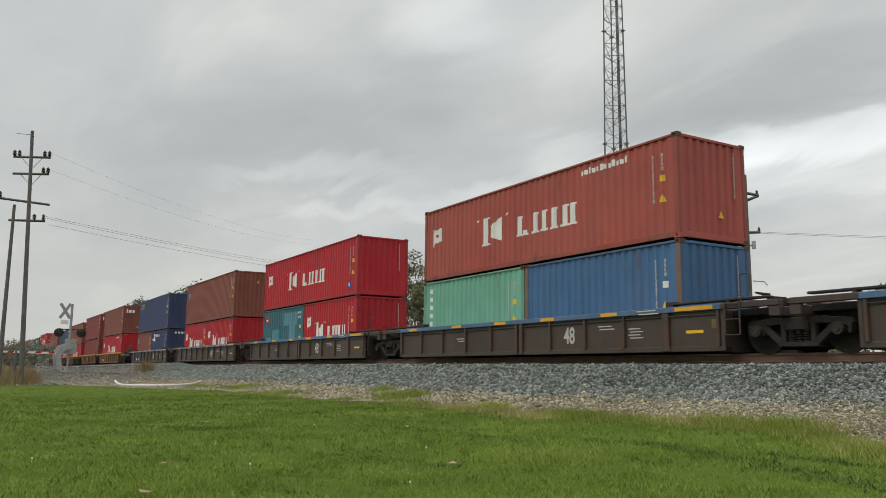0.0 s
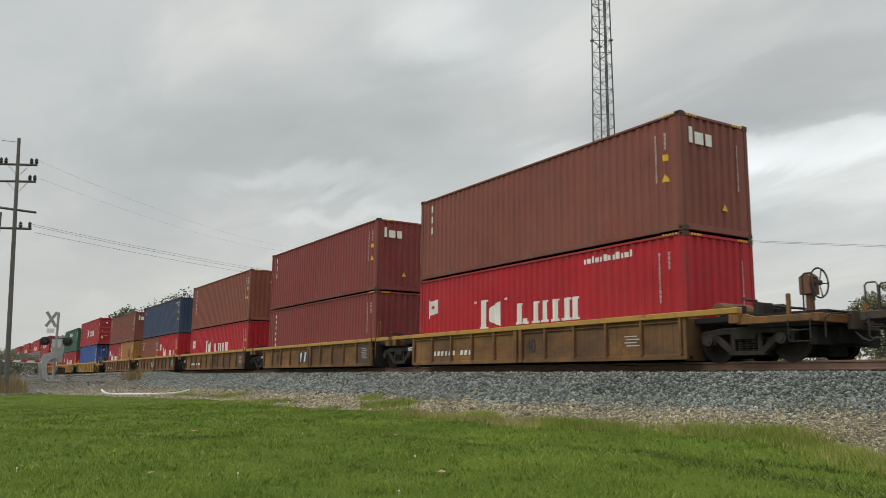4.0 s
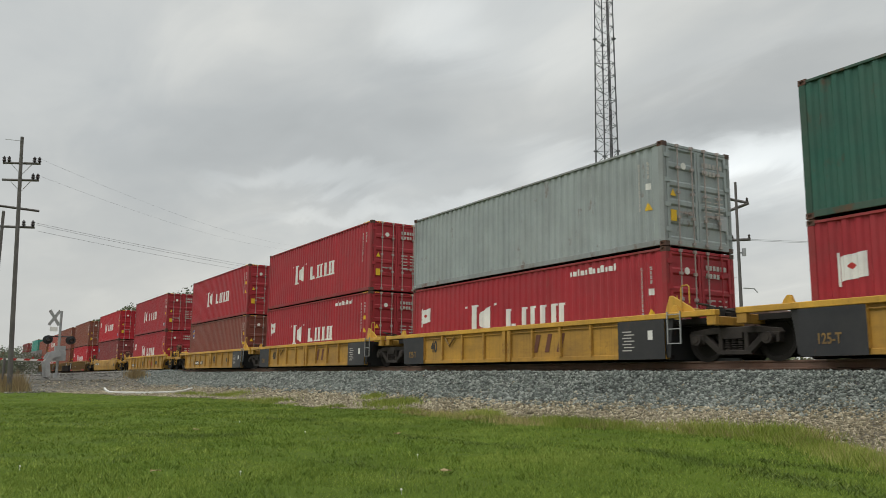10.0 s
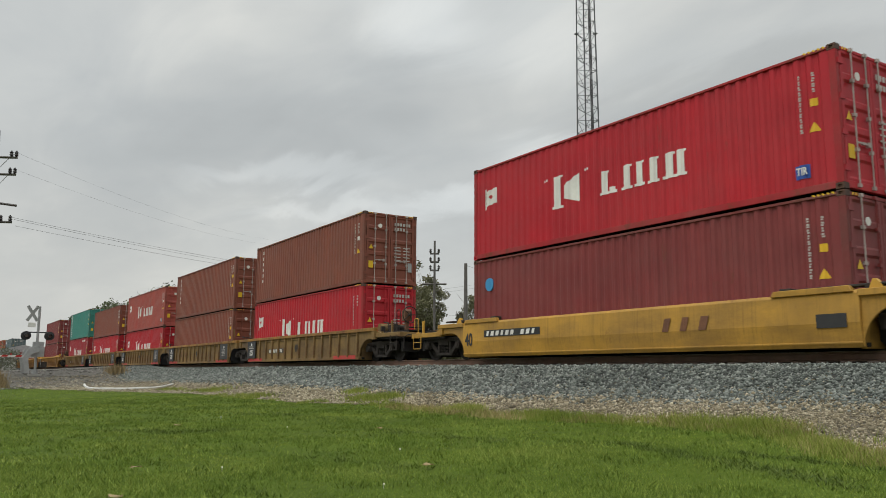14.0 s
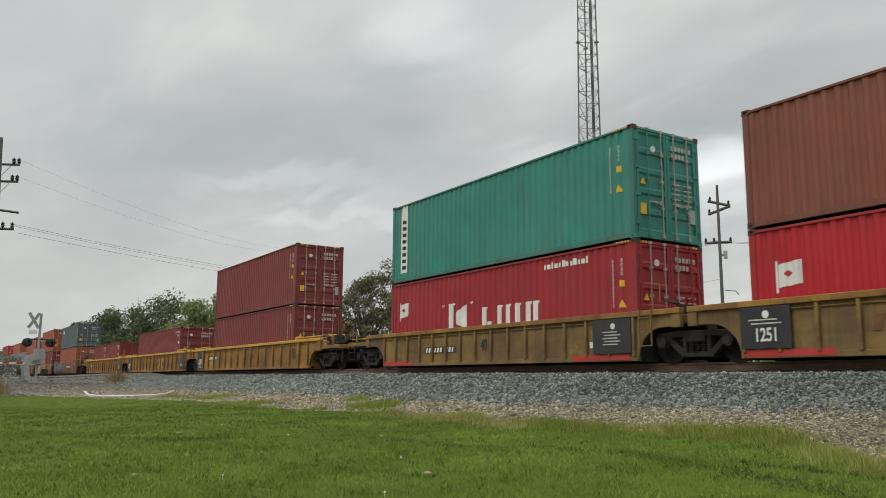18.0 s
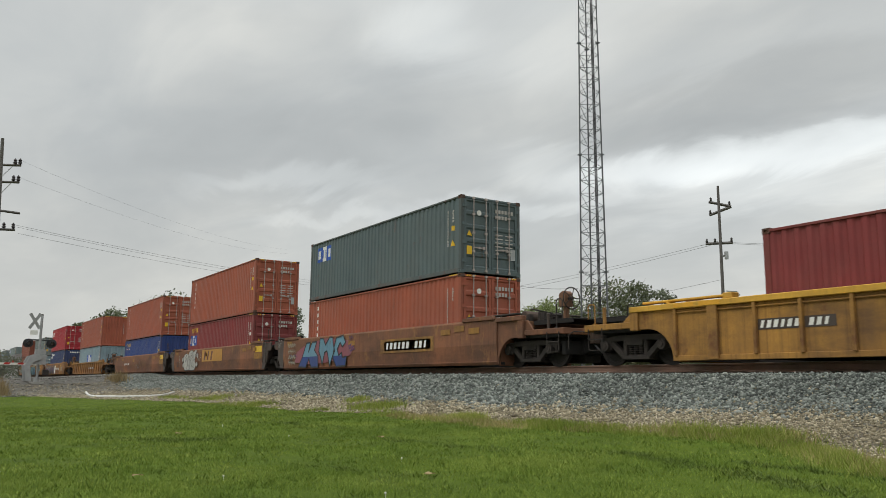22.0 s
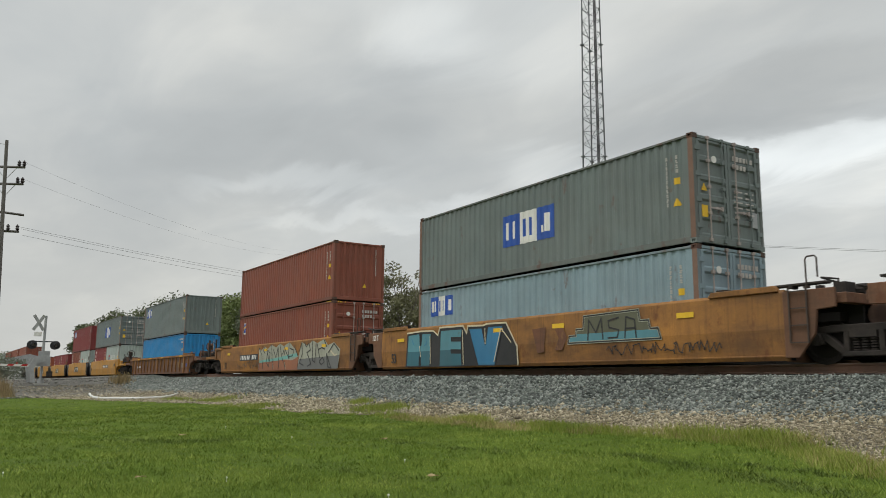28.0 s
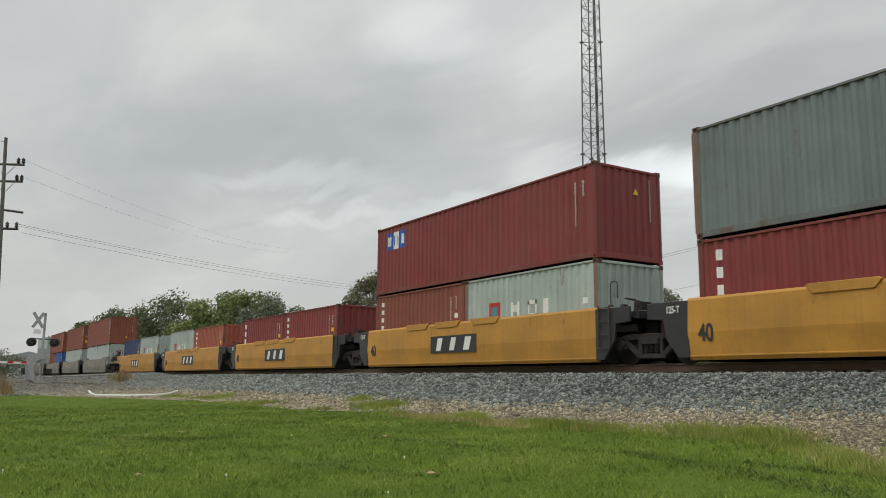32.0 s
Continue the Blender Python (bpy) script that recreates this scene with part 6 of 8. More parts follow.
# ---- the train, from its head backwards ----
# style, ends, metres from the head to the front of the load, top load, lower load; a load: colour, feet long, height, front end, marks
S8, S9 = 2.591, 2.896
J, C = "joined", "coupled"
TRAIN = [
    ("aok", (C, J), -4.80, None, []),
    ("aok", (J, J), 13.15, ("red_faded", 40, S8, "wall", "line web"), [("steel_blue", 20, S8, "wall", "rusty"), ("mint", 20, S8, "wall", "column6")]),
    ("aok", (J, J), 31.11, ("red", 40, S8, "wall", "line tir"), [("red", 20, S8, "wall", "line"), ("petrol", 20, S8, "wall", "tag rows patches")]),
    ("aok", (J, J), 49.05, ("brown", 40, S9, "wall", "round"), [("red", 20, S8, "wall", "line"), ("red", 20, S8, "wall", "line worn")]),
    ("aok", (J, C), 67.15, ("navy", 40, S9, "wall", "yellow_word"), [("navy", 20, S8, "wall", "horse"), ("rust_brown", 20, S8, "wall", "round")]),
    ("old", (C, J), 88.06, ("brown", 40, S9, "wall", "column3"), [("red", 40, S9, "wall", "line web")]),
    ("old", (J, J), 103.68, ("maroon", 40, S9, "wall", "column3"), [("maroon", 40, S9, "wall", "column6")]),
    ("old", (J, J), 119.28, ("rust_brown", 40, S9, "wall", "column6"), [("red", 40, S8, "wall", "line")]),
    ("old", (J, J), 134.93, ("slate", 40, S8, "wall", "tag rows"), [("red", 20, S8, "wall", "line worn"), ("rust_brown", 20, S8, "wall", "square")]),
    ("old", (J, C), 150.80, ("brown", 40, S8, "wall", "column3"), [("tan", 20, S8, "wall", "column6 patch"), ("crimson", 20, S8, "wall", "line")]),
    ("new", (C, J), 169.94, ("crimson", 45, S9, "door", "line plain fortyfive"), [("blue", 40, S9, "door", "rusty")]),
    ("new", (J, J), 186.34, ("green", 40, S9, "wall", "word"), [("crimson", 40, S8, "door", "line")]),
    ("new", (J, J), 202.24, ("grey", 40, S8, "door", ""), [("crimson", 40, S8, "door", "line web")]),
    ("new", (J, J), 217.97, ("crimson", 40, S9, "door", "line plain"), [("crimson", 40, S9, "door", "line web")]),
    ("new", (J, C), 233.62, ("crimson", 40, S9, "door", "line plain"), [("brown", 40, S9, "door", "square")]),
    ("single", (C, C), 253.35, ("crimson", 40, S9, "door", "line plain worn tir"), [("crimson", 40, S9, "door", "line")]),
    ("bent", (C, C), 273.17, ("red", 40, S9, "door", "line tir"), [("maroon", 40, S9, "door", "round")]),
    ("khaki", (C, J), 292.96, ("rust_brown", 40, S9, "door", "column6"), [("red", 40, S9, "door", "line worn")]),
    ("khaki", (J, J), 308.55, ("rust_brown", 40, S9, "door", "column6"), [("rust_brown", 40, S9, "door", "")]),
    ("khaki", (J, J), 323.90, ("red_faded", 40, S9, "door", "line tir"), [("red", 40, S8, "door", "line")]),
    ("khaki", (J, J), 339.30, ("rust_brown", 40, S8, "door", ""), [("red", 40, S8, "door", "line worn")]),
    ("khaki", (J, C), 354.67, ("teal", 40, S9, "door", "panel_column"), [("crimson", 40, S9, "door", "line web")]),
    ("long", (C, J), 376.12, ("maroon", 40, S9, "door", ""), [("maroon", 40, S9, "door", "")]),
    ("long", (J, J), 395.75, None, [("maroon", 40, S9, "door", "rows")]),
    ("long", (J, C), 415.30, None, [("maroon", 20, S8, "wall", "rows"), ("maroon", 20, S8, "wall", "rows")]),
    ("rusty", (C, J), 438.66, ("dark_grey", 40, S8, "door", "blocks_small"), [("orange", 40, S9, "door", "column6")]),
    ("rusty", (J, J), 458.08, ("orange", 40, S9, "door", "column6"), [("maroon", 40, S9, "door", "yellow_word blocks_low")]),
    ("rusty", (J, C), 477.61, ("orange", 40, S9, "door", "column6"), [("royal", 40, S8, "wall", "yellow_word")]),
    ("yellow53", (C, C), 501.15, ("orange", 40, S9, "wall", "column6"), [("grey_blue", 40, S8, "wall", "blocks rusty")]),
    ("amber", (C, J), 524.63, ("crimson", 40, S9, "door", "slab"), [("navy", 40, S9, "wall", "horse")]),
    ("amber", (J, J), 544.12, ("sage", 40, S8, "door", "blocks rusty"), [("grey_blue", 40, S8, "door", "blocks_small rusty")]),
    ("amber", (J, C), 563.51, ("rust_brown", 40, S8, "wall", ""), [("rust_brown", 40, S9, "door", "square")]),
    ("brown53", (C, C), 587.03, ("sage", 40, S8, "wall", "blocks_small rusty"), [("azure", 40, S8, "wall", "rows rusty")]),
    ("pads", (C, J), 608.73, ("sage", 40, S8, "door", "blocks rusty"), [("pale", 20, S8, "wall", "wide_word rusty"), ("maroon", 20, S8, "wall", "column3")]),
    ("pads", (J, J), 624.14, ("maroon", 40, S8, "wall", "blocks_small"), [("pale", 20, S8, "wall", "wide_word rusty"), ("rust_brown", 20, S8, "wall", "column6")]),
    ("pads", (J, J), 639.80, None, [("maroon", 20, S8, "wall", "column6"), ("maroon", 20, S8, "wall", "column3")]),
    ("pads", (J, J), 655.25, None, [("orange", 20, S8, "wall", "column6"), ("pale", 20, S8, "wall", "wide_word")]),
    ("pads", (J, C), 670.75, None, [("pale", 20, S8, "wall", "wide_word"), ("navy", 20, S8, "wall", "")]),
    ("stone", (C, J), 690.0, ("rust_brown", 40, S8, "wall", ""), [("pale", 20, S8, "wall", ""), ("pale", 20, S8, "wall", "")]),
    ("stone", (J, J), 705.5, ("rust_brown", 40, S8, "door", ""), [("pale", 40, S8, "wall", "")]),
    ("stone", (J, J), 721.0, ("rust_brown", 40, S8, "wall", ""), [("blue", 20, S8, "wall", ""), ("rust_brown", 20, S8, "wall", "")]),
    ("stone", (J, C), 736.5, ("pale", 40, S8, "wall", ""), [("pale", 40, S8, "wall", "")]),
]
LENGTH = {20: 6.058, 40: 12.192, 45: 13.716}
TONE = {"red": "red", "red_faded": "faded red", "crimson": "dark red", "brown": "red-brown", "maroon": "maroon", "rust_brown": "rusty brown", "orange": "orange-brown", "navy": "navy blue", "royal": "royal blue",
        "slate": "slate blue", "blue": "blue", "steel_blue": "worn steel-blue", "azure": "bright azure blue", "teal": "teal green", "petrol": "patched petrol-blue", "green": "dark green",
        "mint": "pale green", "grey": "light grey", "dark_grey": "dark grey", "sage": "grey-green", "grey_blue": "grey-blue", "pale": "pale grey-green", "tan": "ochre"}
MOVING = []


def describe(load, layer):
    c, ft, h, front, marks = load
    words = "%s %d foot container" % (TONE[c], ft)
    if front == "door":
        words += " with doors"
    if "line" in marks or "word" in marks or "column" in marks:
        words += ", white word mark"
    elif "blocks" in marks:
        words += ", blue-white mark"
    return words + (" stacked on top" if layer and len(words.split()) < 10 else "")


def data_lines(car, x0, x1, z, rows, p, y):
    s = Shape()
    for k in range(rows):
        s.box(-x1 + 0.06 * (k % 2), -x0 - 0.09 * ((k + 1) % 2), y - 0.003, y, z - 0.075 * k, z - 0.075 * k + 0.028)
    part("data_lines", s, SMALL_WHITE, car, "lines of small pale signs", kind="stuff")


def dress(car, p, style, i):
    """Numbers, panels and graffiti that the cars carry on the near side."""
    front, rear = (e == J for e in TRAIN[i][1])
    if style == "aok":
        if i == 4:
            on_car(car, "number_board", 4.7, 5.5, 0.22, 0.48, MARK_BLUE, "blue number board", p=p)
            on_car(car, "number_board", 3.65, 4.45, 0.22, 0.48, MARK_BLUE, "blue number board", p=p)
            code_panel(car, 3.7, 5.45, 0.35, p)
        figures(car, "48", -2.25, 0.52, 0.55, SMALL_WHITE, p)
        for x in (-6.9, -6.4, -3.9, -1.4, 0.9, 3.4, 6.4):
            on_car(car, "chord_patch", x - 0.3, x + 0.3, p["top"] - 0.11, p["top"] - 0.02, PATCH, "yellow chord patch", y=-1.492, p=p)
        on_car(car, "label", -6.85, -6.35, 0.46, 0.53, YELLOW, "yellow stencilled line", p=p)
        on_car(car, "label", -7.25, -7.08, 0.55, 0.75, CAR["khaki"], "pale square plate", p=p)
        data_lines(car, -4.0, -3.4, 0.72, 2, p, -1.401)
        data_lines(car, -5.0, -4.5, 0.62, 4, p, -1.401)
        data_lines(car, 2.9, 3.5, 0.60, 2, p, -1.401)
        part("wide_post", cached(("wide_post", p["top"]), lambda: Shape().prism([(-0.14, 0.06), (0.14, 0.06), (0.10, 0.20), (0.10, p["top"] - 0.13), (-0.10, p["top"] - 0.13), (-0.10, 0.20)], -1.478, -1.394), 0.01), CAR["dark"], car, at=(5.78, 0, 0))
        data_lines(car, -5.6, -4.9, p["top"] - 0.06, 2, p, -1.492)
    elif style == "old":
        if i % 2:
            code_panel(car, 2.3, 4.9, 0.42, p)
            figures(car, "40", -0.55, 0.50, 0.48, BLACK, p)
        else:
            on_car(car, "company_panel", -0.2, 1.5, 0.28, 0.78, BLACK, "dark company panel", p=p)
            logo(car, -0.1, 1.4, 0.32, 0.74, p, WHITE)
            figures(car, "40", 4.2, 0.52, 0.45, BLACK, p)
        if rear:
            figures(car, "125-T", p["half"] + 0.22, 0.62, 0.16, WHITE, p, -1.424)
        if front:
            on_car(car, "dark_panel", -6.06, -5.02, 0.17, p["top"] - 0.14, CAR["dark"], "soot-dark end bay", p=p)
            data_lines(car, -5.75, -5.25, 0.74, 6, p, -1.404)
        else:
            data_lines(car, -4.75, -4.25, 0.62, 4, p, -1.401)
    elif style == "new":
        if rear:
            on_car(car, "black_panel", 4.85, 6.22, 0.045, p["top"] - 0.135, BLACK, "black end panel", p=p, y=-1.482)
            figures(car, "125-T", 5.60, 0.36, 0.26, CAR["khaki"], p, -1.488)
        else:
            data_lines(car, 4.4, 5.3, 0.62, 3, p, -1.401)
        if i in (10, 14):
            code_panel(car, 1.9, 4.1, 0.40, p, BLACK)
            figures(car, "40", -0.68, 0.55, 0.48, BLACK, p)
            on_car(car, "data_panel", -3.75, -3.2, 0.40, 0.62, BLACK, p=p)
        else:
            figures(car, "40", 4.27, 0.60, 0.48, BLACK, p)
            logo(car, -2.6, -1.1, 0.30, 0.80, p, MARK_BROWN)
            s = Shape().path([(-3.5, -1.44, 0.9), (-3.2, -1.46, 0.62), (-2.9, -1.44, 0.9)], 0.03, 6)
            part("tie_down_bracket", s, CAR["khaki"], car)
        if i != 10:
            on_car(car, "black_panel", -6.22, -4.7, 0.045, p["top"] - 0.135, BLACK, "black end panel", p=p, y=-1.482)
            data_lines(car, -5.25, -4.85, 0.70, 7, p, -1.488)
            on_car(car, "label", -5.85, -5.70, 0.5, 0.72, WHITE, p=p, y=-1.488)
    elif style == "single":
        code_panel(car, 3.5, 5.4, 0.42, p, BLACK)
        figures(car, "40", 0.65, 0.50, 0.55, BLACK, p)
        logo(car, -3.0, -1.6, 0.35, 0.75, p, MARK_RED)
        on_car(car, "data_panel", -4.6, -4.0, 0.42, 0.66, BLACK, p=p)
        on_car(car, "chord_sticker", 1.0, 5.4, p["top"] - 0.1, p["top"] - 0.03, YELLOW, "yellow chord strip", y=-1.492, p=p)
    elif style == "bent":
        figures(car, "40", 6.0, 0.55, 0.48, BLACK, p)
        code_panel(car, 2.6, 5.2, 0.72, p, BLACK, 0.20)
        logo(car, -3.1, -1.6, 0.50, 0.80, p, CAR["rust"])
        on_car(car, "data_panel", -6.1, -5.5, 0.42, 0.68, BLACK, p=p)
    elif style == "khaki":
        if rear:
            on_car(car, "black_panel", 5.05, 6.2, 0.24, p["top"] - 0.14, BLACK, "black end panel", p=p, y=-1.478)
            figures(car, "1251", 5.6, 0.50, 0.34, WHITE, p, -1.484)
            data_lines(car, 5.25, 6.0, 0.80, 2, p, -1.484)
            part("badge", Shape().tube((-5.6, -1.486, 0.92), (-5.6, -1.480, 0.92), 0.08, 12), WHITE, car)
        else:
            on_car(car, "label", -5.2, -4.6, 0.4, 0.55, WHITE, p=p)
        if front:
            on_car(car, "black_panel", -6.1, -4.8, 0.24, p["top"] - 0.14, BLACK, "black end panel", p=p, y=-1.478)
            data_lines(car, -5.75, -5.15, 0.75, 5, p, -1.484)
            part("badge", Shape().tube((5.5, -1.486, 0.90), (5.5, -1.480, 0.90), 0.08, 12), WHITE, car)
        for a, b in ((4.2, 6.2), (-6.0, -4.0)):
            on_car(car, "red_strip", a, b, 0.08, 0.22, MARK_RED, "faded red strip", p=p, y=-1.434)
        figures(car, "40", 0.0, 0.62, 0.42, BLACK, p)
        if i in (17, 21):
            code_panel(car, 1.5, 3.4, 0.55, p, CAR["dark"])
        else:
            logo(car, 2.2, 3.6, 0.50, 0.80, p, CAR["rust"])
    elif style == "long":
        if rear:
            on_car(car, "black_panel", 7.1, 8.3, 0.15, p["top"] - 0.14, BLACK, "black end panel", p=p, y=-1.478)
            figures(car, "125T", 7.7, 0.55, 0.40, WHITE, p, -1.484)
            data_lines(car, 7.4, 8.0, 0.30, 2, p, -1.484)
        if front:
            on_car(car, "black_panel", -8.3, -7.1, 0.15, p["top"] - 0.14, BLACK, "black end panel", p=p, y=-1.478)
            data_lines(car, -8.0, -7.4, 0.62, 4, p, -1.484)
        figures(car, "53", -6.65, 0.72, 0.50, CAR["dark"], p, -1.41)
        for x in (-7.9, -7.2, 7.3, 8.0):
            on_car(car, "chord_patch", x - 0.28, x + 0.28, p["top"] - 0.11, p["top"] - 0.02, PATCH, "yellow chord patch", y=-1.494, p=p)
        if i == 23:
            on_car(car, "company_panel", -3.1, -0.75, 0.25, 0.95, CAR["yellow"], "cleaner yellow panel", p=p)
            logo(car, -2.9, -1.0, 0.40, 0.80, p, CAR["umber"])
        else:
            code_panel(car, 4.5, 6.2, 0.75, p, CAR["dark"])
    elif style == "rusty":
        for x, z in ((7.6, 1.22), (5.2, 1.12), (1.2, 1.02), (-5.6, 1.12), (-6.4, 1.2), (-7.2, 1.1)):
            on_car(car, "label", x - 0.28, x + 0.28, z - 0.09, z + 0.09, CAR["gold"], "faded yellow plate", p=p)
        if rear:
            figures(car, "125 T", p["half"] + 0.50, p["top"] - 0.25, 0.24, CAR["stone"], p, -1.472)
            figures(car, "53", 7.4, 0.52, 0.44, CAR["dark"], p)
        if front:
            on_car(car, "label", -8.2, -7.3, 0.95, 1.25, YELLOW, "yellow plate", p=p)
            on_car(car, "label", -8.25, -7.1, 0.62, 0.92, CAR["gold"], "faded yellow plate", p=p)
        if i == 25:
            on_car(car, "number_panel", -4.9, -1.2, 0.55, 1.05, CAR["gold"], "faded yellow panel", p=p)
            code_panel(car, -4.7, -1.5, 0.80, p, BLACK, 0.34)
            wild_piece(car)
        elif i == 26:
            chrome_piece(car)
            on_car(car, "company_panel", -1.9, 1.95, 0.62, 1.30, CAR["pumpkin"], "yellow company panel", p=p)
            logo(car, -0.2, 1.75, 0.70, 1.22, p, MARK_BROWN)
        else:
            code_panel(car, 2.5, 4.6, 0.75, p)
            scrawl(car, -3.0, 1.5, 0.45, 1.0, CAR["khaki"], 6)
            scrawl(car, -1.2, 0.6, 0.4, 0.9, CAR["stone"], 9)
    elif style == "yellow53":
        code_panel(car, -4.2, -1.5, 0.62, p, CAR["dark"])
        figures(car, "53", 6.6, 0.6, 0.42, CAR["dark"], p)
    elif style == "amber":
        figures(car, "53", 7.85 if i == 29 else 7.4, 0.40, 0.42, BLACK, p)
        if rear:
            figures(car, "125 T", p["half"] + 0.50, p["top"] - 0.25, 0.24, WHITE, p, -1.472)
        for x, z in ((6.9, 1.05), (1.1, 1.12), (-1.6, 1.10), (-5.9, 1.10)):
            on_car(car, "label", x - 0.24, x + 0.24, z - 0.06, z + 0.06, YELLOW, "yellow plate", p=p, y=-1.483)
        if i == 29:
            bubble_piece(car)
            on_car(car, "white_patch", -1.35, -0.5, 0.18, 1.15, WHITE, "sprayed white patch", p=p)
            code_panel(car, -4.6, -1.6, 0.74, p, None, 0.36)
            scrawl(car, -7.4, -5.2, 0.35, 1.05, MARK_SILVER, 15)
            scrawl(car, -3.6, -1.6, 0.22, 0.5, BLACK, 16)
        elif i == 30:
            block_piece(car)
            sprayed(car, "company_mark", [[(-0.50, 1.06), (-1.10, 1.09), (-1.0, 0.42), (-0.72, 0.40)], [(-1.40, 1.10), (-1.75, 1.10), (-1.95, 0.78), (-1.75, 0.45), (-1.45, 0.45), (-1.62, 0.78)]], CAR["rust"], 0.003, "faded red shapes of a company mark")
            stepped_piece(car)
            scrawl(car, -6.8, -3.4, 0.25, 0.55, BLACK, 24)
        else:
            code_panel(car, 2.2, 5.0, 0.80, p, BLACK, 0.30)
            jagged_piece(car)
            scrawl(car, 2.1, 5.4, 0.22, 0.6, BLACK, 33)
    elif style == "brown53":
        code_panel(car, 5.0, 6.9, 0.62, p, CAR["dark"])
        figures(car, "53", -5.67, 0.62, 0.42, CAR["khaki"], p)
        on_car(car, "data_panel", -6.9, -6.5, 0.45, 0.75, CAR["stone"], p=p)
        on_car(car, "label", -7.75, -7.55, 0.5, 0.7, MARK_BLUE, p=p)
        for x in (-6.6, -1.5, 2.0, 6.0):
            on_car(car, "chord_patch", x - 0.35, x + 0.35, p["top"] - 0.11, p["top"] - 0.02, PATCH, "yellow chord patch", y=-1.494, p=p)
    elif style == "pads":
        figures(car, "40", 5.75, 0.62, 0.48, BLACK, p)
        figures(car, "125-T", p["half"] + 0.40, 1.18, 0.20, WHITE, p, -1.474)
        if i == 33:
            code_panel(car, -2.9, -0.3, 0.85, p, CAR["dark"], 0.26)
            on_car(car, "data_panel", -6.1, -5.6, 0.8, 1.05, BLACK, p=p)
        else:
            on_car(car, "company_panel", -1.0, 1.65, 0.45, 1.0, BLACK, "dark company panel", p=p)
            logo(car, -0.85, 1.5, 0.52, 0.93, p, WHITE)


def build_train():
    mids = [u + (6.858 if top and top[1] == 45 else 6.096) for _, _, u, top, _ in TRAIN]
    reach = [KINDS[row[0]]["half"] + KINDS[row[0]]["reach"] for row in TRAIN]
    gaps = [3.6] + [b - a - p - q for a, b, p, q in zip(mids, mids[1:], reach, reach[1:])] + [3.6]
    for i, (style, ends, u, top, low) in enumerate(TRAIN):
        car, p = well_car(style, ends, (gaps[i], gaps[i + 1]))
        dress(car, p, style, i)
        mid = mids[i]
        MOVING.append((car, mid, RAIL))
        at, height = mid - sum(LENGTH[l[1]] for l in low) / 2 - 0.038 * (len(low) - 1), 0
        for k, load in enumerate(low):
            n = LENGTH[load[1]]
            box = container(load[0], n, load[2], load[3], load[4], describe(load, 0), 100 * i + k)
            MOVING.append((box, at + n / 2, FLOOR))
            at += n + 0.076
            height = max(height, load[2])
        if top:
            n = LENGTH[top[1]]
            box = container(top[0], n, top[2], top[3], top[4], describe(top, 1), 100 * i + 9)
            MOVING.append((box, mid, FLOOR + height + 0.022))


def motions():
    for ob, back, z in MOVING:
        walk(ob, [(t, pose(run(t) - back, TRACK, z)) for t in (0, 4, 8, 12, 16, 20, 24, 28, 32)])


# ---- beside the line ----
def far_point(bearing, d, slope=None):
    """A place d metres away along a bearing (x, y) from the camera; with a slope also its height."""
    k = d / math.hypot(*bearing)
    return (bearing[0] * k, bearing[1] * k) if slope is None else (bearing[0] * k, bearing[1] * k, EYE[2] + slope * d)


def build_tower():
    x, y = far_point((-0.7275, 0.686), 41.0)
    tower = tagged(new("lattice_tower"), "tall galvanised three-legged steel lattice tower", "radio tower")
    base = ground_z(x, y)
    tower.location = (x, y, base)
    sec, n, w0, w1 = 6.1, 6, 0.80, 0.33
    turn0 = math.atan2(y, x) + math.pi + 0.12

    def leg_at(k, z):
        r = w0 + (w1 - w0) * z / (sec * n)
        a = turn0 + math.radians(60) + 2 * math.pi * k / 3
        return Vector((r * math.cos(a), r * math.sin(a), z))
    pad = Shape().box(-1.5, 1.5, -1.5, 1.5, -0.3, 0.12)
    part("concrete_base", pad, material("tower_concrete", (0.42, 0.41, 0.38), 0.9), tower)
    for i in range(n):
        z0, z1 = 0.1 + i * sec, 0.1 + (i + 1) * sec
        bays = 9
        h = sec / bays
        for k in range(3):
            part("leg", Shape().tube(leg_at(k, z0), leg_at(k, z1), 0.045 - 0.004 * i, 8), TOWER_STEEL, tower)
            for b in range(bays):
                a, c = z0 + b * h, z0 + (b + 1) * h
                p, q = leg_at(k, a), leg_at((k + 1) % 3, a)
                r, t = leg_at(k, c), leg_at((k + 1) % 3, c)
                for m, e in ((p, t) if b % 2 else (q, r), (p, q)):
                    part("brace", Shape().tube(m, e, 0.015, 5), TOWER_STEEL, tower)
            flange = leg_at(k, z1)
            part("flange", Shape().box(-0.085, 0.085, -0.085, 0.085, -0.03, 0.03), TOWER_STEEL, tower, at=flange)
    ca = leg_at(0, 0) * 0.45
    for d in (-0.07, 0.0, 0.07):
        part("feed_cable", Shape().tube((ca.x + d, ca.y, 0.2), (ca.x * 0.45 + d, ca.y * 0.45, sec * n - 0.2), 0.022, 6), RUBBER, tower, "black feed cable")


def insulator():
    s = Shape()
    for z, r in ((0.0, 0.05), (0.05, 0.11), (0.12, 0.13), (0.2, 0.10), (0.26, 0.12), (0.33, 0.05)):
        s.tube((0, 0, z), (0, 0, z + 0.05), r, 10, r * 0.7)
    return s


def pole_thing(name_label, x, y, top, r=0.17, lean=0.0):
    pole = tagged(new("utility_pole"), name_label, "utility pole")
    z = ground_z(x, y)
    pole.location = (x, y, z)
    part("pole", Shape().tube((0, 0, -0.5), (0, 0, top - z), r, 12, r * 0.62), POLE_WOOD, pole, "weathered round timber pole")
    return pole, z


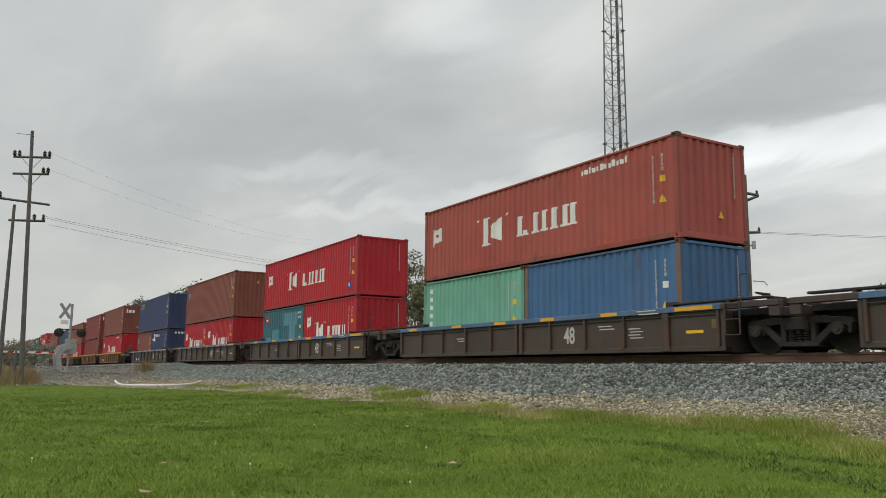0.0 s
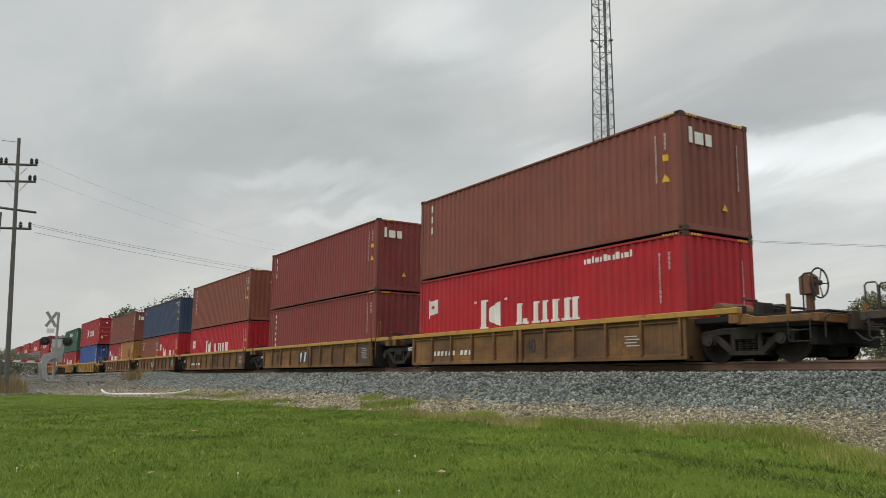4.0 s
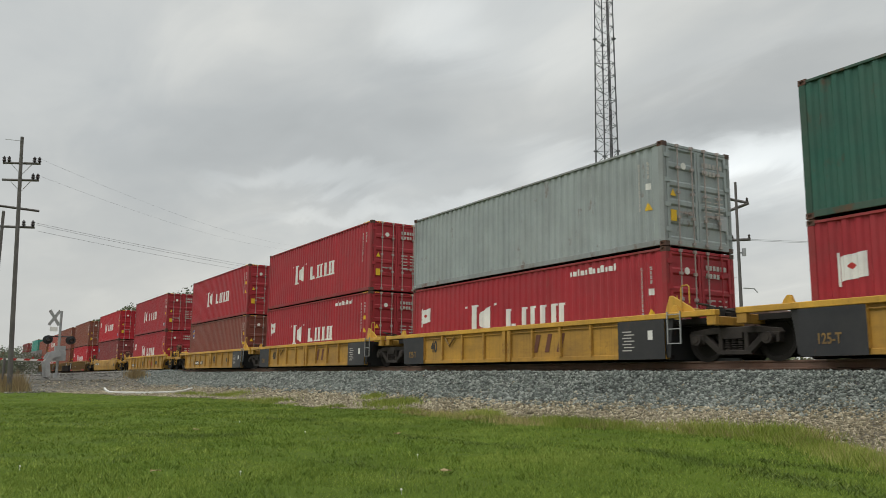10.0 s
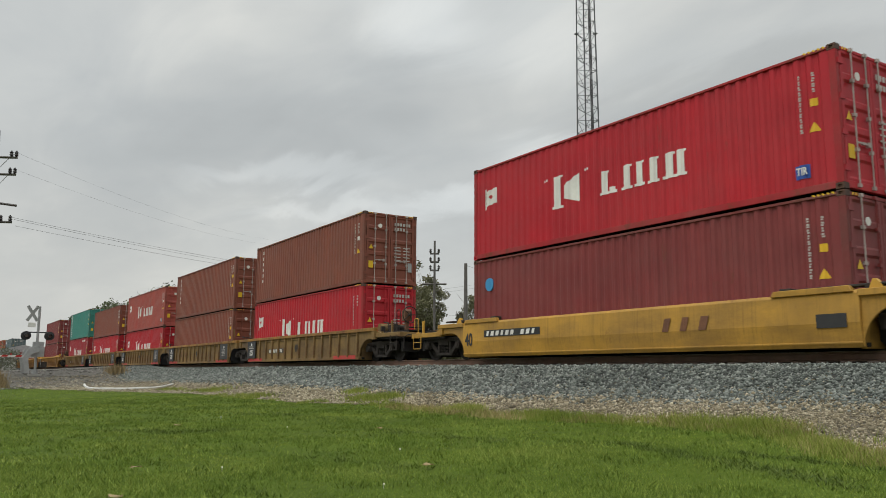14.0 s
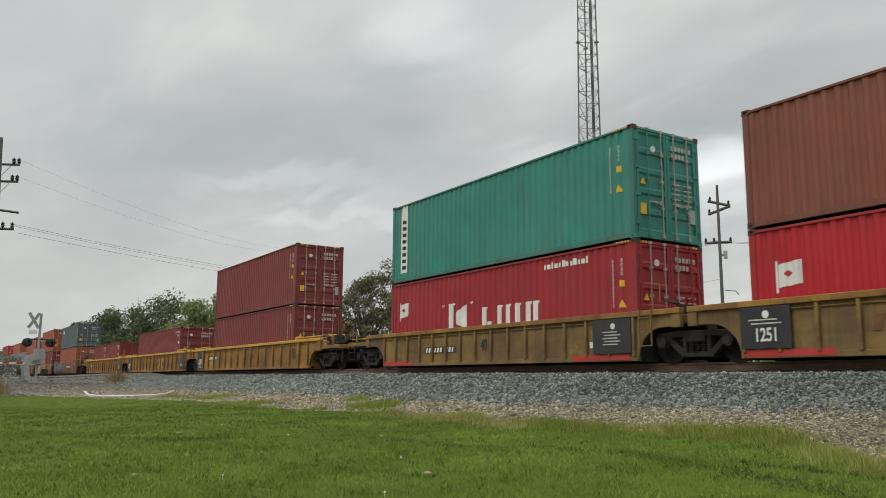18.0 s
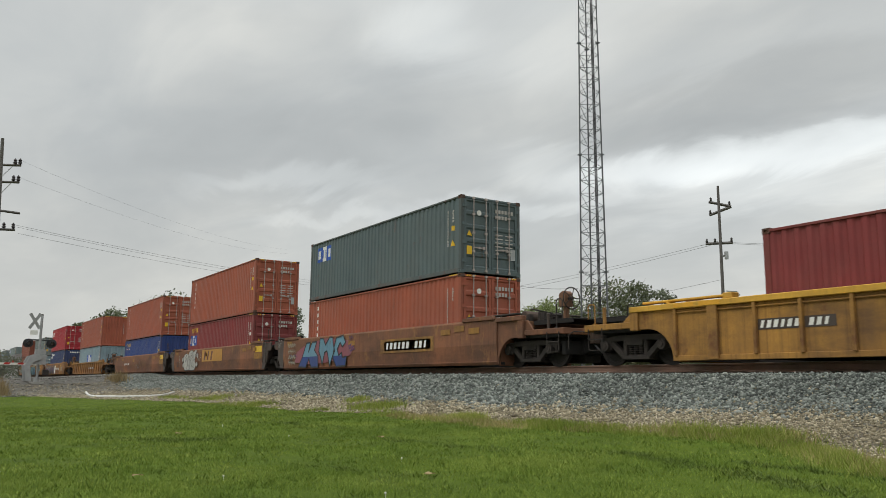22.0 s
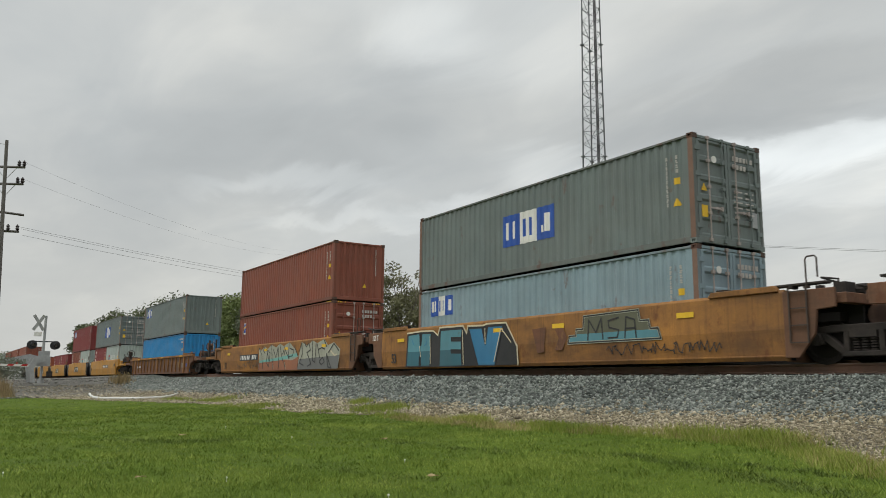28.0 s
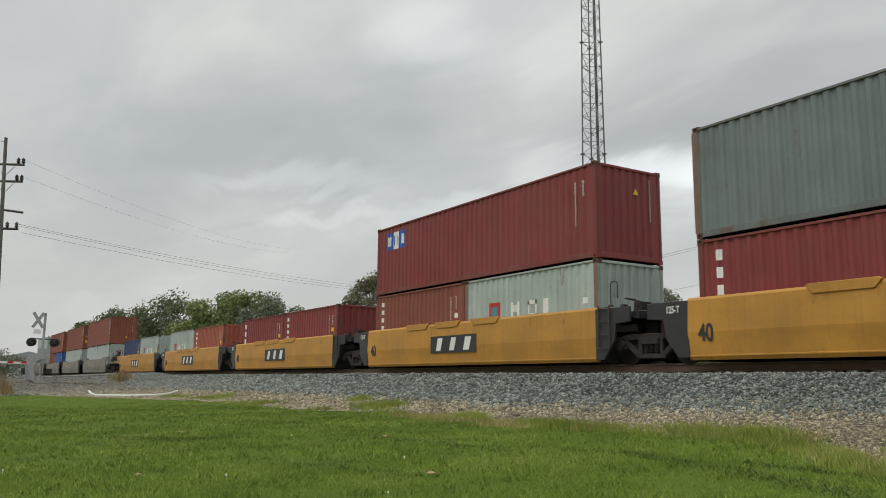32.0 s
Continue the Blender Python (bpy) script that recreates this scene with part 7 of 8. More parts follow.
def arm(pole, z, along, a, b, brace=True, lift_=0.0, name="crossarm"):
    """A crossarm from a to b metres along a direction."""
    d = Vector((*along, 0)).normalized()
    s = Vector((-d.y, d.x, 0))
    p, q = d * a + Vector((0, 0, z - lift_)), d * b + Vector((0, 0, z + lift_))
    p += s * 0.2
    q += s * 0.2
    sh = Shape().tube(p, q, 0.075, 4)
    o = part(name, sh, POLE_WOOD, pole, "timber crossarm")
    if brace:
        for e in (p, q):
            part("brace", Shape().tube(p * 0 + Vector((0, 0, z - 0.75)) + s * 0.18, (p + q) / 2 + (e - (p + q) / 2) * 0.6, 0.02, 5), STEEL, pole)
    return p, q


def put_insulators(pole, p, q, ks, big_=1.0):
    me = cached(("insulator",), insulator)
    for k in ks:
        at = Vector(p) + (Vector(q) - Vector(p)) * k + Vector((0, 0, 0.05))
        part("insulator", me, PORCELAIN, pole, "dark glazed insulator", at=Matrix.Translation(at) @ Matrix.Scale(big_, 4))


def cable(name, p, q, sag, r=0.012, label="", n=26):
    p, q = Vector(p), Vector(q)
    pts = [p.lerp(q, i / n) - Vector((0, 0, sag * 4 * (i / n) * (1 - i / n))) for i in range(n + 1)]
    s = Shape().path([tuple(v - p) for v in pts], r, 5)
    ob = part(name, s, WIRE, None, at=p)
    return tagged(ob, label or "thin aluminium overhead wire slung between poles", "overhead wire", "overhead wires")


def build_poles():
    # the tall pole by the crossing; its lines run off behind the train to the right
    x, y = far_point((-0.9986, 0.060), 54.0)
    top = EYE[2] + 0.2655 * 54
    y += 0.15
    pole, z = pole_thing("tall weathered timber utility pole with four crossarms", x, y, top, 0.150)
    pole.rotation_euler = (radians(2.2), 0, 0)
    tilt = pose(x, y, z, 2.2, 0, 0)
    levels = []
    for drop, a, b, ks, across in ((1.6, -1.05, 1.05, (0.03, 0.16, 0.84, 0.97), (0.35, 1.0)), (2.65, -1.05, 1.0, (0.84, 0.97), (0.35, 1.0)), (4.4, -1.8, 1.35, (0.06,), (-0.4, 1.0)), (5.55, -1.1, 0.9, (0.7, 0.95), (0.2, 1.0))):
        h = top - z - drop
        p, q = arm(pole, h, across, a, b, drop < 3)
        put_insulators(pole, p, q, ks)
        levels.append(tuple(tilt @ (q + Vector((0, 0, 0.3)))))
    part("bracket", Shape().tube((0, -0.9, top - z - 0.25), (0, 0.1, top - z - 0.25), 0.02, 6), STEEL, pole)
    second, _ = pole_thing("shorter weathered timber stub pole beside the tall one", x + 0.3, y - 1.20, EYE[2] + 0.1775 * 54, 0.135)
    # right-hand pole behind the track
    x, y = far_point((-0.616, 0.788), 44.0)
    top = EYE[2] + 0.2358 * 44
    right, z = pole_thing("timber utility pole with slanted arms and a grey transformer", x, y, top, 0.105)
    right_at = Vector(right.location)
    side = (0.79, 0.616)
    p, q = arm(right, top - z - 0.95, side, -0.5, 0.62, False, -0.16)
    put_insulators(right, p, q, (0.1, 0.92), 0.6)
    p, q = arm(right, top - z - 1.32, side, -0.5, 0.62, False, 0.2)
    put_insulators(right, p, q, (0.05,), 0.6)
    p, q = arm(right, top - z - 3.05, side, -0.75, 0.62, False)
    put_insulators(right, p, q, (0.05, 0.35, 0.95), 0.6)
    arm_right = right_at + Vector((0, 0, top - z - 3.0))
    tank = Shape().tube((0.24, 0.12, top - z - 3.95), (0.24, 0.12, top - z - 3.55), 0.10, 14).box(0.05, 0.2, 0.07, 0.15, top - z - 3.8, top - z - 3.72)
    part("transformer", tank, STEEL, right, "grey round transformer")
    part("service_bracket", Shape().path([(0.1, 0.1, top - z - 5.6), (0.5, 0.45, top - z - 5.65), (0.62, 0.55, top - z - 5.85)], 0.03, 6), STEEL, right)
    # poles further along the same line
    for bearing, d, slope, lab in (((-0.846, 0.533), 66.0, 0.1649, "distant timber pole with three short crossarms"), ((-0.825, 0.566), 62.0, 0.1364, "stout timber pole stub behind the track")):
        x, y = far_point(bearing, d)
        top = EYE[2] + slope * d
        o, z = pole_thing(lab, x, y, top, 0.2 if slope < 0.15 else 0.13)
        if slope > 0.15:
            for drop in (1.05, 1.75, 2.45):
                p, q = arm(o, top - z - drop, (0.533, 0.846), -0.38, 0.38, False)
                put_insulators(o, p, q, (0.05, 0.95))
            arm(o, top - z - 3.6, (0.533, 0.846), -1.0, 1.0, False)
        mid_top = (x, y, top)
    stub = far_point((-0.825, 0.566), 62.0, 0.134)
    # lines
    ends = [far_point((-0.895, 0.446), 85, s) for s in (0.1165, 0.1135, 0.111)]
    start = Vector(levels[3])
    for i, e in enumerate(ends):
        cable("overhead_wire", start + Vector((0, 0.1 * i, -0.5 * (i == 2) - 0.12 * (i == 1))), e, 0.35, 0.009)
    for i, (lv, s) in enumerate(((0, 0.16), (1, 0.155))):
        cable("overhead_wire", levels[lv], far_point((-0.93, 0.367), 120, s), 1.0, 0.005)
    for s, d in ((0.0, 0.0), (-0.15, 0.5)):
        cable("overhead_wire", arm_right + Vector((d, 0.3, s)), arm_right + Vector((21.5, 33.7, -0.3 + s)), 0.3, 0.008)
        cable("overhead_wire", arm_right + Vector((-d, -0.2, s)), far_point((-0.88, 0.475), 105, 0.098 + 0.03 * s), 0.8, 0.008)
    cable("overhead_wire", arm_right + Vector((0, 0, -2.0)), far_point((-0.85, 0.53), 100, 0.07), 0.6, 0.008)
    cable("overhead_wire", stub, far_point((-0.74, 0.672), 55, 0.115), 0.4, 0.014)


SILVER_SIGN = paint("weathered_sign_sheet", (0.36, 0.37, 0.36), 0.5)


def build_crossing():
    x, y = far_point((-0.9942, 0.1075), 61.0)
    z = ground_z(x, y)
    sig = tagged(new("crossing_signal"), "silver railway crossing signal with crossbuck, lamps and lowered gate", "crossing signal")
    sig.location = (x, y, z)
    sig.rotation_euler = (0, 0, radians(95))
    H = EYE[2] + 0.0708 * 61 - z
    silver = material("silver_signal_paint", (0.40, 0.41, 0.41), 0.5, 0.3, vary=0.12, size=3, bump=0.05, dust=0.3)
    part("mast", Shape().tube((0, 0, 0.2), (0, 0, H), 0.085, 12).tube((0, 0, 0), (0, 0, 0.35), 0.20, 12), silver, sig)
    part("foundation", Shape().box(-0.4, 0.4, -0.4, 0.4, -0.4, 0.06), material("signal_concrete", (0.40, 0.39, 0.36), 0.9), sig)
    for k, a in enumerate((45, -45)):
        blade = Shape().box(-0.60, 0.60, -0.12 - 0.012 * k, -0.11 - 0.012 * k, -0.10, 0.10)
        me = blade.mesh("crossbuck_blade")
        part("crossbuck_blade", me, SILVER_SIGN, sig, "weathered grey-white crossbuck blade", at=pose(-0.44, 0, H - 0.5, 0, a * 1.28, 0))
    part("track_sign", Shape().box(-0.68, -0.20, -0.125, -0.115, H - 1.42, H - 1.12), WHITE, sig, "small white sign under the crossbuck")
    part("lamp_arm", Shape().tube((-0.85, 0, H - 1.75), (0.85, 0, H - 1.75), 0.04, 8), BLACK, sig)
    for dx in (-0.72, 0.72):
        for dy in (-1, 1):
            lamp = part("signal_lamp", Shape().lathe((dx, dy * 0.16, H - 1.98), [(0.29, dy * 0.02), (0.29, dy * 0.03), (0.13, dy * 0.05), (0.12, dy * 0.16)], 20)
                        .lathe((dx, dy * 0.16, H - 1.98), [(0.28, dy * 0.02), (0.0, dy * 0.02)], 20), BLACK, sig, "black round signal lamp with background disc")
            part("lens", Shape().tube((dx, dy * 0.19, H - 1.98), (dx, dy * 0.205, H - 1.98), 0.11, 14), LENS, lamp, "glassy lens with reflected sky in its pale colour")
            part("hood", Shape().prism([(dx - 0.15, H - 1.98), (dx - 0.11, H - 1.87), (dx, H - 1.83), (dx + 0.11, H - 1.87), (dx + 0.15, H - 1.98), (dx + 0.13, H - 1.98), (dx, H - 1.85), (dx - 0.13, H - 1.98)], dy * 0.2, dy * 0.48), BLACK, lamp)
    part("gate_mechanism", Shape().box(-0.42, 0.40, -0.45, -0.10, 1.20, 1.85).box(-0.30, 0.36, -0.42, -0.10, 1.87, 2.20), silver, sig, "silver gate machine housing")
    for ya, yb in ((-0.62, -0.50), (0.45, 0.57)):
        part("counterweight_arm", Shape().prism([(-0.75, 0.10), (-0.90, 1.15), (-0.62, 1.75), (-0.10, 1.90), (0.10, 1.55), (-0.40, 1.35), (-0.58, 1.05), (-0.45, 0.10)], ya, yb), silver, sig)
    part("counterweight", Shape().box(0.2, 0.55, -0.72, -0.5, 0.50, 0.85), CAST, sig)
    gate = part("gate_arm", Shape().prism([(-0.2, 1.28), (-0.2, 1.12), (-7.5, 1.24), (-7.5, 1.32)], -0.44, -0.40), WHITE, sig, "white gate arm lowered across the road")
    for i in range(8):
        a = -0.9 - 0.82 * i
        part("red_band", Shape().prism([(a, 1.293), (a - 0.36, 1.297), (a - 0.46, 1.17), (a - 0.10, 1.165)], -0.446, -0.441), MARK_RED, gate, "red reflective band")
    for a in (-1.6, -4.2, -7.3):
        part("gate_lamp", Shape().tube((a, -0.42, 1.28), (a, -0.42, 1.42), 0.05, 8), MARK_RED, gate, "small red gate lamp")
    # small posts by the road and a white building beyond it
    for px, py, h in ((-57.5, 3.2, 1.9), (-58.5, 2.4, 1.5), (-56.0, 1.0, 1.3)):
        post = tagged(new("roadside_post"), "short dark weathered post beside the road", "post")
        post.location = (px, py, ground_z(px, py))
        part("post", Shape().tube((0, 0, -0.3), (0, 0, h), 0.07, 8), POLE_WOOD, post)
        part("cap", Shape().tube((0, 0, h), (0, 0, h + 0.04), 0.085, 8), STEEL, post)
    barn = tagged(new("building"), "low white building beyond the road crossing", "building")
    barn.location = (-170, 15, 0.3)
    wallm = material("white_siding", (0.72, 0.72, 0.70), 0.7, vary=0.1, size=0.6, grain=8, bump=0.1)
    part("wall", Shape().box(-12, 12, -6, 6, 0, 3.6), wallm, barn)
    part("roof", Shape().prism([(-6.6, 3.55), (6.6, 3.55), (0, 5.2)], -12.5, 12.5, "x"), STEEL, barn)
    for i in range(3):
        part("window", Shape().box(12.0, 12.04, -4.2 + 3.2 * i, -3.0 + 3.2 * i, 1.2, 2.4), BLACK, barn)


def build_pipe():
    pts = [(-45.2, 7.22, 0.20), (-44.6, 7.20, 0.10), (-43.9, 7.24, 0.03), (-43.2, 7.4, 0), (-42.5, 7.75, 0), (-41.9, 8.2, 0), (-41.5, 8.7, 0), (-41.4, 9.3, 0), (-41.6, 9.9, 0), (-42.1, 10.5, 0), (-42.8, 11.06, 0)]
    s = Shape().path([(x, y, ground_z(x, y) + 0.05 + z) for x, y, z in pts], 0.055, 10)
    o = part("plastic_pipe", s, PIPE)
    tagged(o, "long bent white plastic pipe lying on the gravel", "pipe")


# ---- trees ----
def tree(x, y, h, width, leaf, label, seed, bare=0.0, low=0.25, leaves=4200, size=0.3):
    """Tapered trunk, forked limbs and a crown of many small leaves in uneven clumps, with gaps between them."""
    rng = random.Random(seed)
    t = tagged(new("tree"), label, "tree", "trees behind the track")
    t.location = (x, y, ground_z(x, y) - 0.1)
    wood, mid = Shape(), Vector((0, 0, h * (0.5 + low / 2)))
    half = Vector((width / 2, width / 2, h * (0.5 - low / 2)))
    part("trunk", Shape().tube((0, 0, -0.2), (0, 0, h * max(low, 0.2)), 0.026 * h, 10, 0.018 * h), BARK, t)
    fork = Vector((0, 0, h * max(low, 0.2) * 0.9))
    V, F = [], []
    clumps = int((26 if bare < 0.1 else 34) + width * 2)
    per = int(leaves / clumps)
    for k in range(clumps):
        while True:
            o = Vector((rng.uniform(-1, 1), rng.uniform(-1, 1), rng.uniform(-1, 1)))
            if 0.15 < o.length < 0.86 and not (o.z < -0.5 and rng.random() < 0.6):
                break
        stretch = 1.0 + 0.16 * noise.noise((o.x * 2 + seed, o.y * 2, o.z * 2))
        c = mid + Vector((o.x * half.x, o.y * half.y, o.z * half.z)) * stretch
        bend = fork.lerp(c, 0.5) + Vector((0, 0, 0.06 * h))
        if k % 2 == 0 or bare > 0.2:
            wood.tube(fork, bend, 0.008 * h, 5, 0.005 * h, caps=False).tube(bend, c, 0.005 * h, 5, 0.0012 * h, caps=False)
            for _ in range(3 if bare > 0.2 else 1):
                e = c + Vector((rng.uniform(-1, 1), rng.uniform(-1, 1), rng.uniform(0.1, 1.2))).normalized() * width * rng.uniform(0.08, 0.2)
                wood.tube(bend.lerp(c, rng.uniform(0.5, 1)), e, 0.0022 * h, 4, 0.0008 * h, caps=False)
        if rng.random() < bare * (1.0 if o.z > 0 else 0.6):
            continue
        rad = width * rng.uniform(0.10, 0.19)
        for _ in range(int(per * (rad / width / 0.145) ** 2)):
            out_ = Vector((rng.gauss(0, 1), rng.gauss(0, 1), rng.gauss(0, 1))).normalized() * rad * rng.random() ** 0.42 * rng.uniform(0.75, 1.1)
            q = c + Vector((out_.x, out_.y, out_.z * 0.72))
            n = Vector((rng.uniform(-1, 1), rng.uniform(-1, 1), rng.uniform(-0.2, 1))).normalized()
            s = n.orthogonal().normalized()
            w = n.cross(s)
            g = size * rng.uniform(0.45, 1.2)
            b = len(V)
            V.extend([q - s * g * 0.5, q + w * g * 0.32, q + s * g * 0.55, q - w * g * 0.3])
            F.append((b, b + 1, b + 2, b + 3))
    part("branchwork", wood, BARK, t, "forked bare limbs and twigs", kind="stuff")
    me = bpy.data.meshes.new("crown")
    me.from_pydata([tuple(v) for v in V], [], F)
    part("crown", me, leaf, t, "uneven crown of small leaves", kind="stuff")
    return t


def build_trees():
    rows = [
        # bearing, distance, slope of the top, width, leaf, bare, label
        ((-0.9865, 0.164), 150, 0.073, 10, LEAF_DARK, 0.0, "dark green broad tree"),
        ((-0.982, 0.190), 140, 0.087, 13, LEAF_DARK, 0.0, "dark green broad tree"),
        ((-0.972, 0.236), 132, 0.099, 16, LEAF_DARK, 0.0, "tall dark green tree"),
        ((-0.964, 0.268), 118, 0.090, 11, LEAF_GREEN, 0.0, "yellow-green leafy tree"),
        ((-0.955, 0.297), 122, 0.108, 12, LEAF_GREEN, 0.05, "green spiky-topped tree"),
        ((-0.946, 0.324), 116, 0.112, 10, LEAF_GREEN, 0.1, "green leafy tree"),
        ((-0.936, 0.352), 112, 0.102, 11, LEAF_GREY, 0.15, "grey-green airy tree"),
        ((-0.931, 0.366), 120, 0.070, 8, LEAF_GREY, 0.1, "grey-green low tree"),
        ((-0.906, 0.424), 96, 0.080, 6, LEAF_DARK, 0.0, "small dark green tree"),
        ((-0.889, 0.458), 82, 0.138, 6.5, LEAF_OLIVE, 0.55, "thinly leaved tree with bare top branches"),
        ((-0.870, 0.493), 82, 0.155, 8.5, LEAF_OLIVE, 0.12, "olive autumn tree with open crown"),
        ((-0.853, 0.522), 88, 0.128, 5.5, LEAF_OLIVE, 0.3, "small olive tree with open crown"),
        ((-0.812, 0.584), 90, 0.120, 6, LEAF_OLIVE, 0.75, "nearly bare autumn tree"),
        ((-0.800, 0.600), 96, 0.092, 6, LEAF_OLIVE, 0.1, "low olive bush"),
        ((-0.776, 0.631), 92, 0.114, 9.0, LEAF_GREEN, 0.0, "bright green bushy tree"),
        ((-0.752, 0.660), 95, 0.106, 9, LEAF_GREEN, 0.25, "airy green tree"),
        ((-0.712, 0.702), 84, 0.132, 10, LEAF_DARK, 0.0, "dark green tree behind the tower"),
        ((-0.676, 0.737), 92, 0.124, 6.5, LEAF_GREY, 0.1, "grey-green airy tree"),
        ((-0.640, 0.768), 105, 0.078, 9, LEAF_GREEN, 0.0, "low green bush"),
        ((-0.735, 0.678), 100, 0.088, 11, LEAF_OLIVE, 0.0, "low olive-green thicket"),
        ((-0.690, 0.724), 100, 0.090, 10, LEAF_GREEN, 0.0, "low green thicket"),
        ((-0.792, 0.611), 100, 0.090, 9, LEAF_GREEN, 0.0, "low green thicket"),
        ((-0.485, 0.874), 100, 0.116, 9, LEAF_OLIVE, 0.0, "dark green tree beyond the track"),
        ((-0.435, 0.900), 96, 0.115, 9, LEAF_GREY, 0.0, "green tree beyond the track"),
    ]
    for i, (b, d, s, w, leaf, bare, label) in enumerate(rows):
        x, y = far_point(b, d)
        h = EYE[2] + s * d - ground_z(x, y) + 0.1
        tree(x, y, h, w, leaf, label + " behind the track", 40 + i, bare, 0.04 if bare < 0.04 else 0.10 if bare < 0.1 else 0.22, 13000 if bare < 0.1 else 10000, 0.40 if d > 100 else 0.28)
    # a low hedge that closes the view under the cars
    for i in range(8):
        x, y = far_point((math.cos(radians(151 - 5.8 * i)), math.sin(radians(151 - 5.8 * i))), 88)
        bush = tree(x, y, EYE[2] + (0.050 + 0.006 * (i % 3)) * 88 - ground_z(x, y) + 2.0, 12.5, LEAF_OLIVE if i % 2 else LEAF_DARK, "low dense hedge bush behind the track", 120 + i, 0.0, 0.0, 6500, 0.5)
        bush.location.z -= 2.0
    # bushes past the road crossing
    for i, (x, y, h, w) in enumerate(((-118, 2.5, 4.2, 7), (-126, 6.5, 4.6, 7), (-112, -2, 4.5, 7), (-140, 9.5, 5, 9))):
        tree(x, y, h, w, LEAF_GREY if i % 2 else LEAF_OLIVE, "low grey-green roadside bush", 80 + i, 0.0, 0.02, 3000, 0.3)


# ---- grass, stones ----
def scatter(name, mat, pts, maker, label, category):
    """One mesh of very many small pieces. maker gives (verts, faces) arrays for all the points at once."""
    v, f = maker(pts)
    me = bpy.data.meshes.new(name)
    me.vertices.add(len(v))
    me.vertices.foreach_set("co", v.astype(np.float32).ravel())
    k = f.shape[1]
    me.loops.add(f.size)
    me.loops.foreach_set("vertex_index", f.astype(np.int32).ravel())
    me.polygons.add(len(f))
    me.polygons.foreach_set("loop_start", np.arange(0, f.size, k, dtype=np.int32))
    me.update(calc_edges=True)
    me.materials.append(mat)
    return tagged(new(name, me), label, category, kind="stuff")


GX = np.concatenate([np.linspace(-130, -60, 71), np.linspace(-59.5, 6, 264)])
GY = np.linspace(-12, 22, 171)
GZ = np.array([[ground_z(a, b) for b in GY] for a in GX])
EDGES = np.array([lawn_edge(a) for a in GX])


def heights(x, y):
    i = np.clip(np.searchsorted(GX, x) - 1, 0, len(GX) - 2)
    j = np.clip(np.searchsorted(GY, y) - 1, 0, len(GY) - 2)
    a, b = (x - GX[i]) / (GX[i + 1] - GX[i]), (y - GY[j]) / (GY[j + 1] - GY[j])
    return GZ[i, j] * (1 - a) * (1 - b) + GZ[i + 1, j] * a * (1 - b) + GZ[i, j + 1] * (1 - a) * b + GZ[i + 1, j + 1] * a * b


RNG = np.random.default_rng(5)


def blades(h0, h1, w, lean):
    def make(pts):
        n = len(pts)
        z = heights(pts[:, 0], pts[:, 1])
        a = RNG.uniform(0, 2 * np.pi, n)
        h = RNG.uniform(h0, h1, n) * pts[:, 2]
        wd = w * RNG.uniform(0.7, 1.3, n) * pts[:, 3]
        dx, dy = np.cos(a) * wd, np.sin(a) * wd
        b = RNG.uniform(0, 2 * np.pi, n)
        lx, ly = np.cos(b) * h * lean * RNG.uniform(0.2, 1.2, n), np.sin(b) * h * lean * RNG.uniform(0.2, 1.2, n)
        base = np.stack([pts[:, 0], pts[:, 1], z - 0.01], 1)
        v = np.empty((n, 3, 3))
        v[:, 0] = base + np.stack([-dx, -dy, 0 * z], 1)
        v[:, 1] = base + np.stack([dx, dy, 0 * z], 1)
        v[:, 2] = base + np.stack([lx, ly, h], 1)
        return v.reshape(-1, 3), np.arange(3 * n).reshape(-1, 3)
    return make


def stones(r0, r1, squash):
    """Broken stones: each an irregular eight-faced lump."""
    axes = np.array([(1, 0, 0), (0, 1, 0), (-1, 0, 0), (0, -1, 0), (0, 0, 1), (0, 0, -1)], float)
    tri = np.array([(0, 1, 4), (1, 2, 4), (2, 3, 4), (3, 0, 4), (1, 0, 5), (2, 1, 5), (3, 2, 5), (0, 3, 5)])

    def make(pts):
        n = len(pts)
        r = RNG.uniform(r0, r1, n) * pts[:, 2]
        a = RNG.uniform(0, 2 * np.pi, n)
        k = axes[None] * RNG.uniform(0.6, 1.25, (n, 6, 1))
        k += RNG.normal(0, 0.16, (n, 6, 3))
        k[:, :, 2] *= squash
        c, s = np.cos(a)[:, None], np.sin(a)[:, None]
        x, y = k[:, :, 0] * c - k[:, :, 1] * s, k[:, :, 0] * s + k[:, :, 1] * c
        v = np.stack([x, y, k[:, :, 2]], 2) * r[:, None, None]
        z = heights(pts[:, 0], pts[:, 1]) + r * 0.15
        v += np.stack([pts[:, 0], pts[:, 1], z], 1)[:, None, :]
        f = tri[None] + 6 * np.arange(n)[:, None, None]
        return v.reshape(-1, 3), f.reshape(-1, 3)
    return make


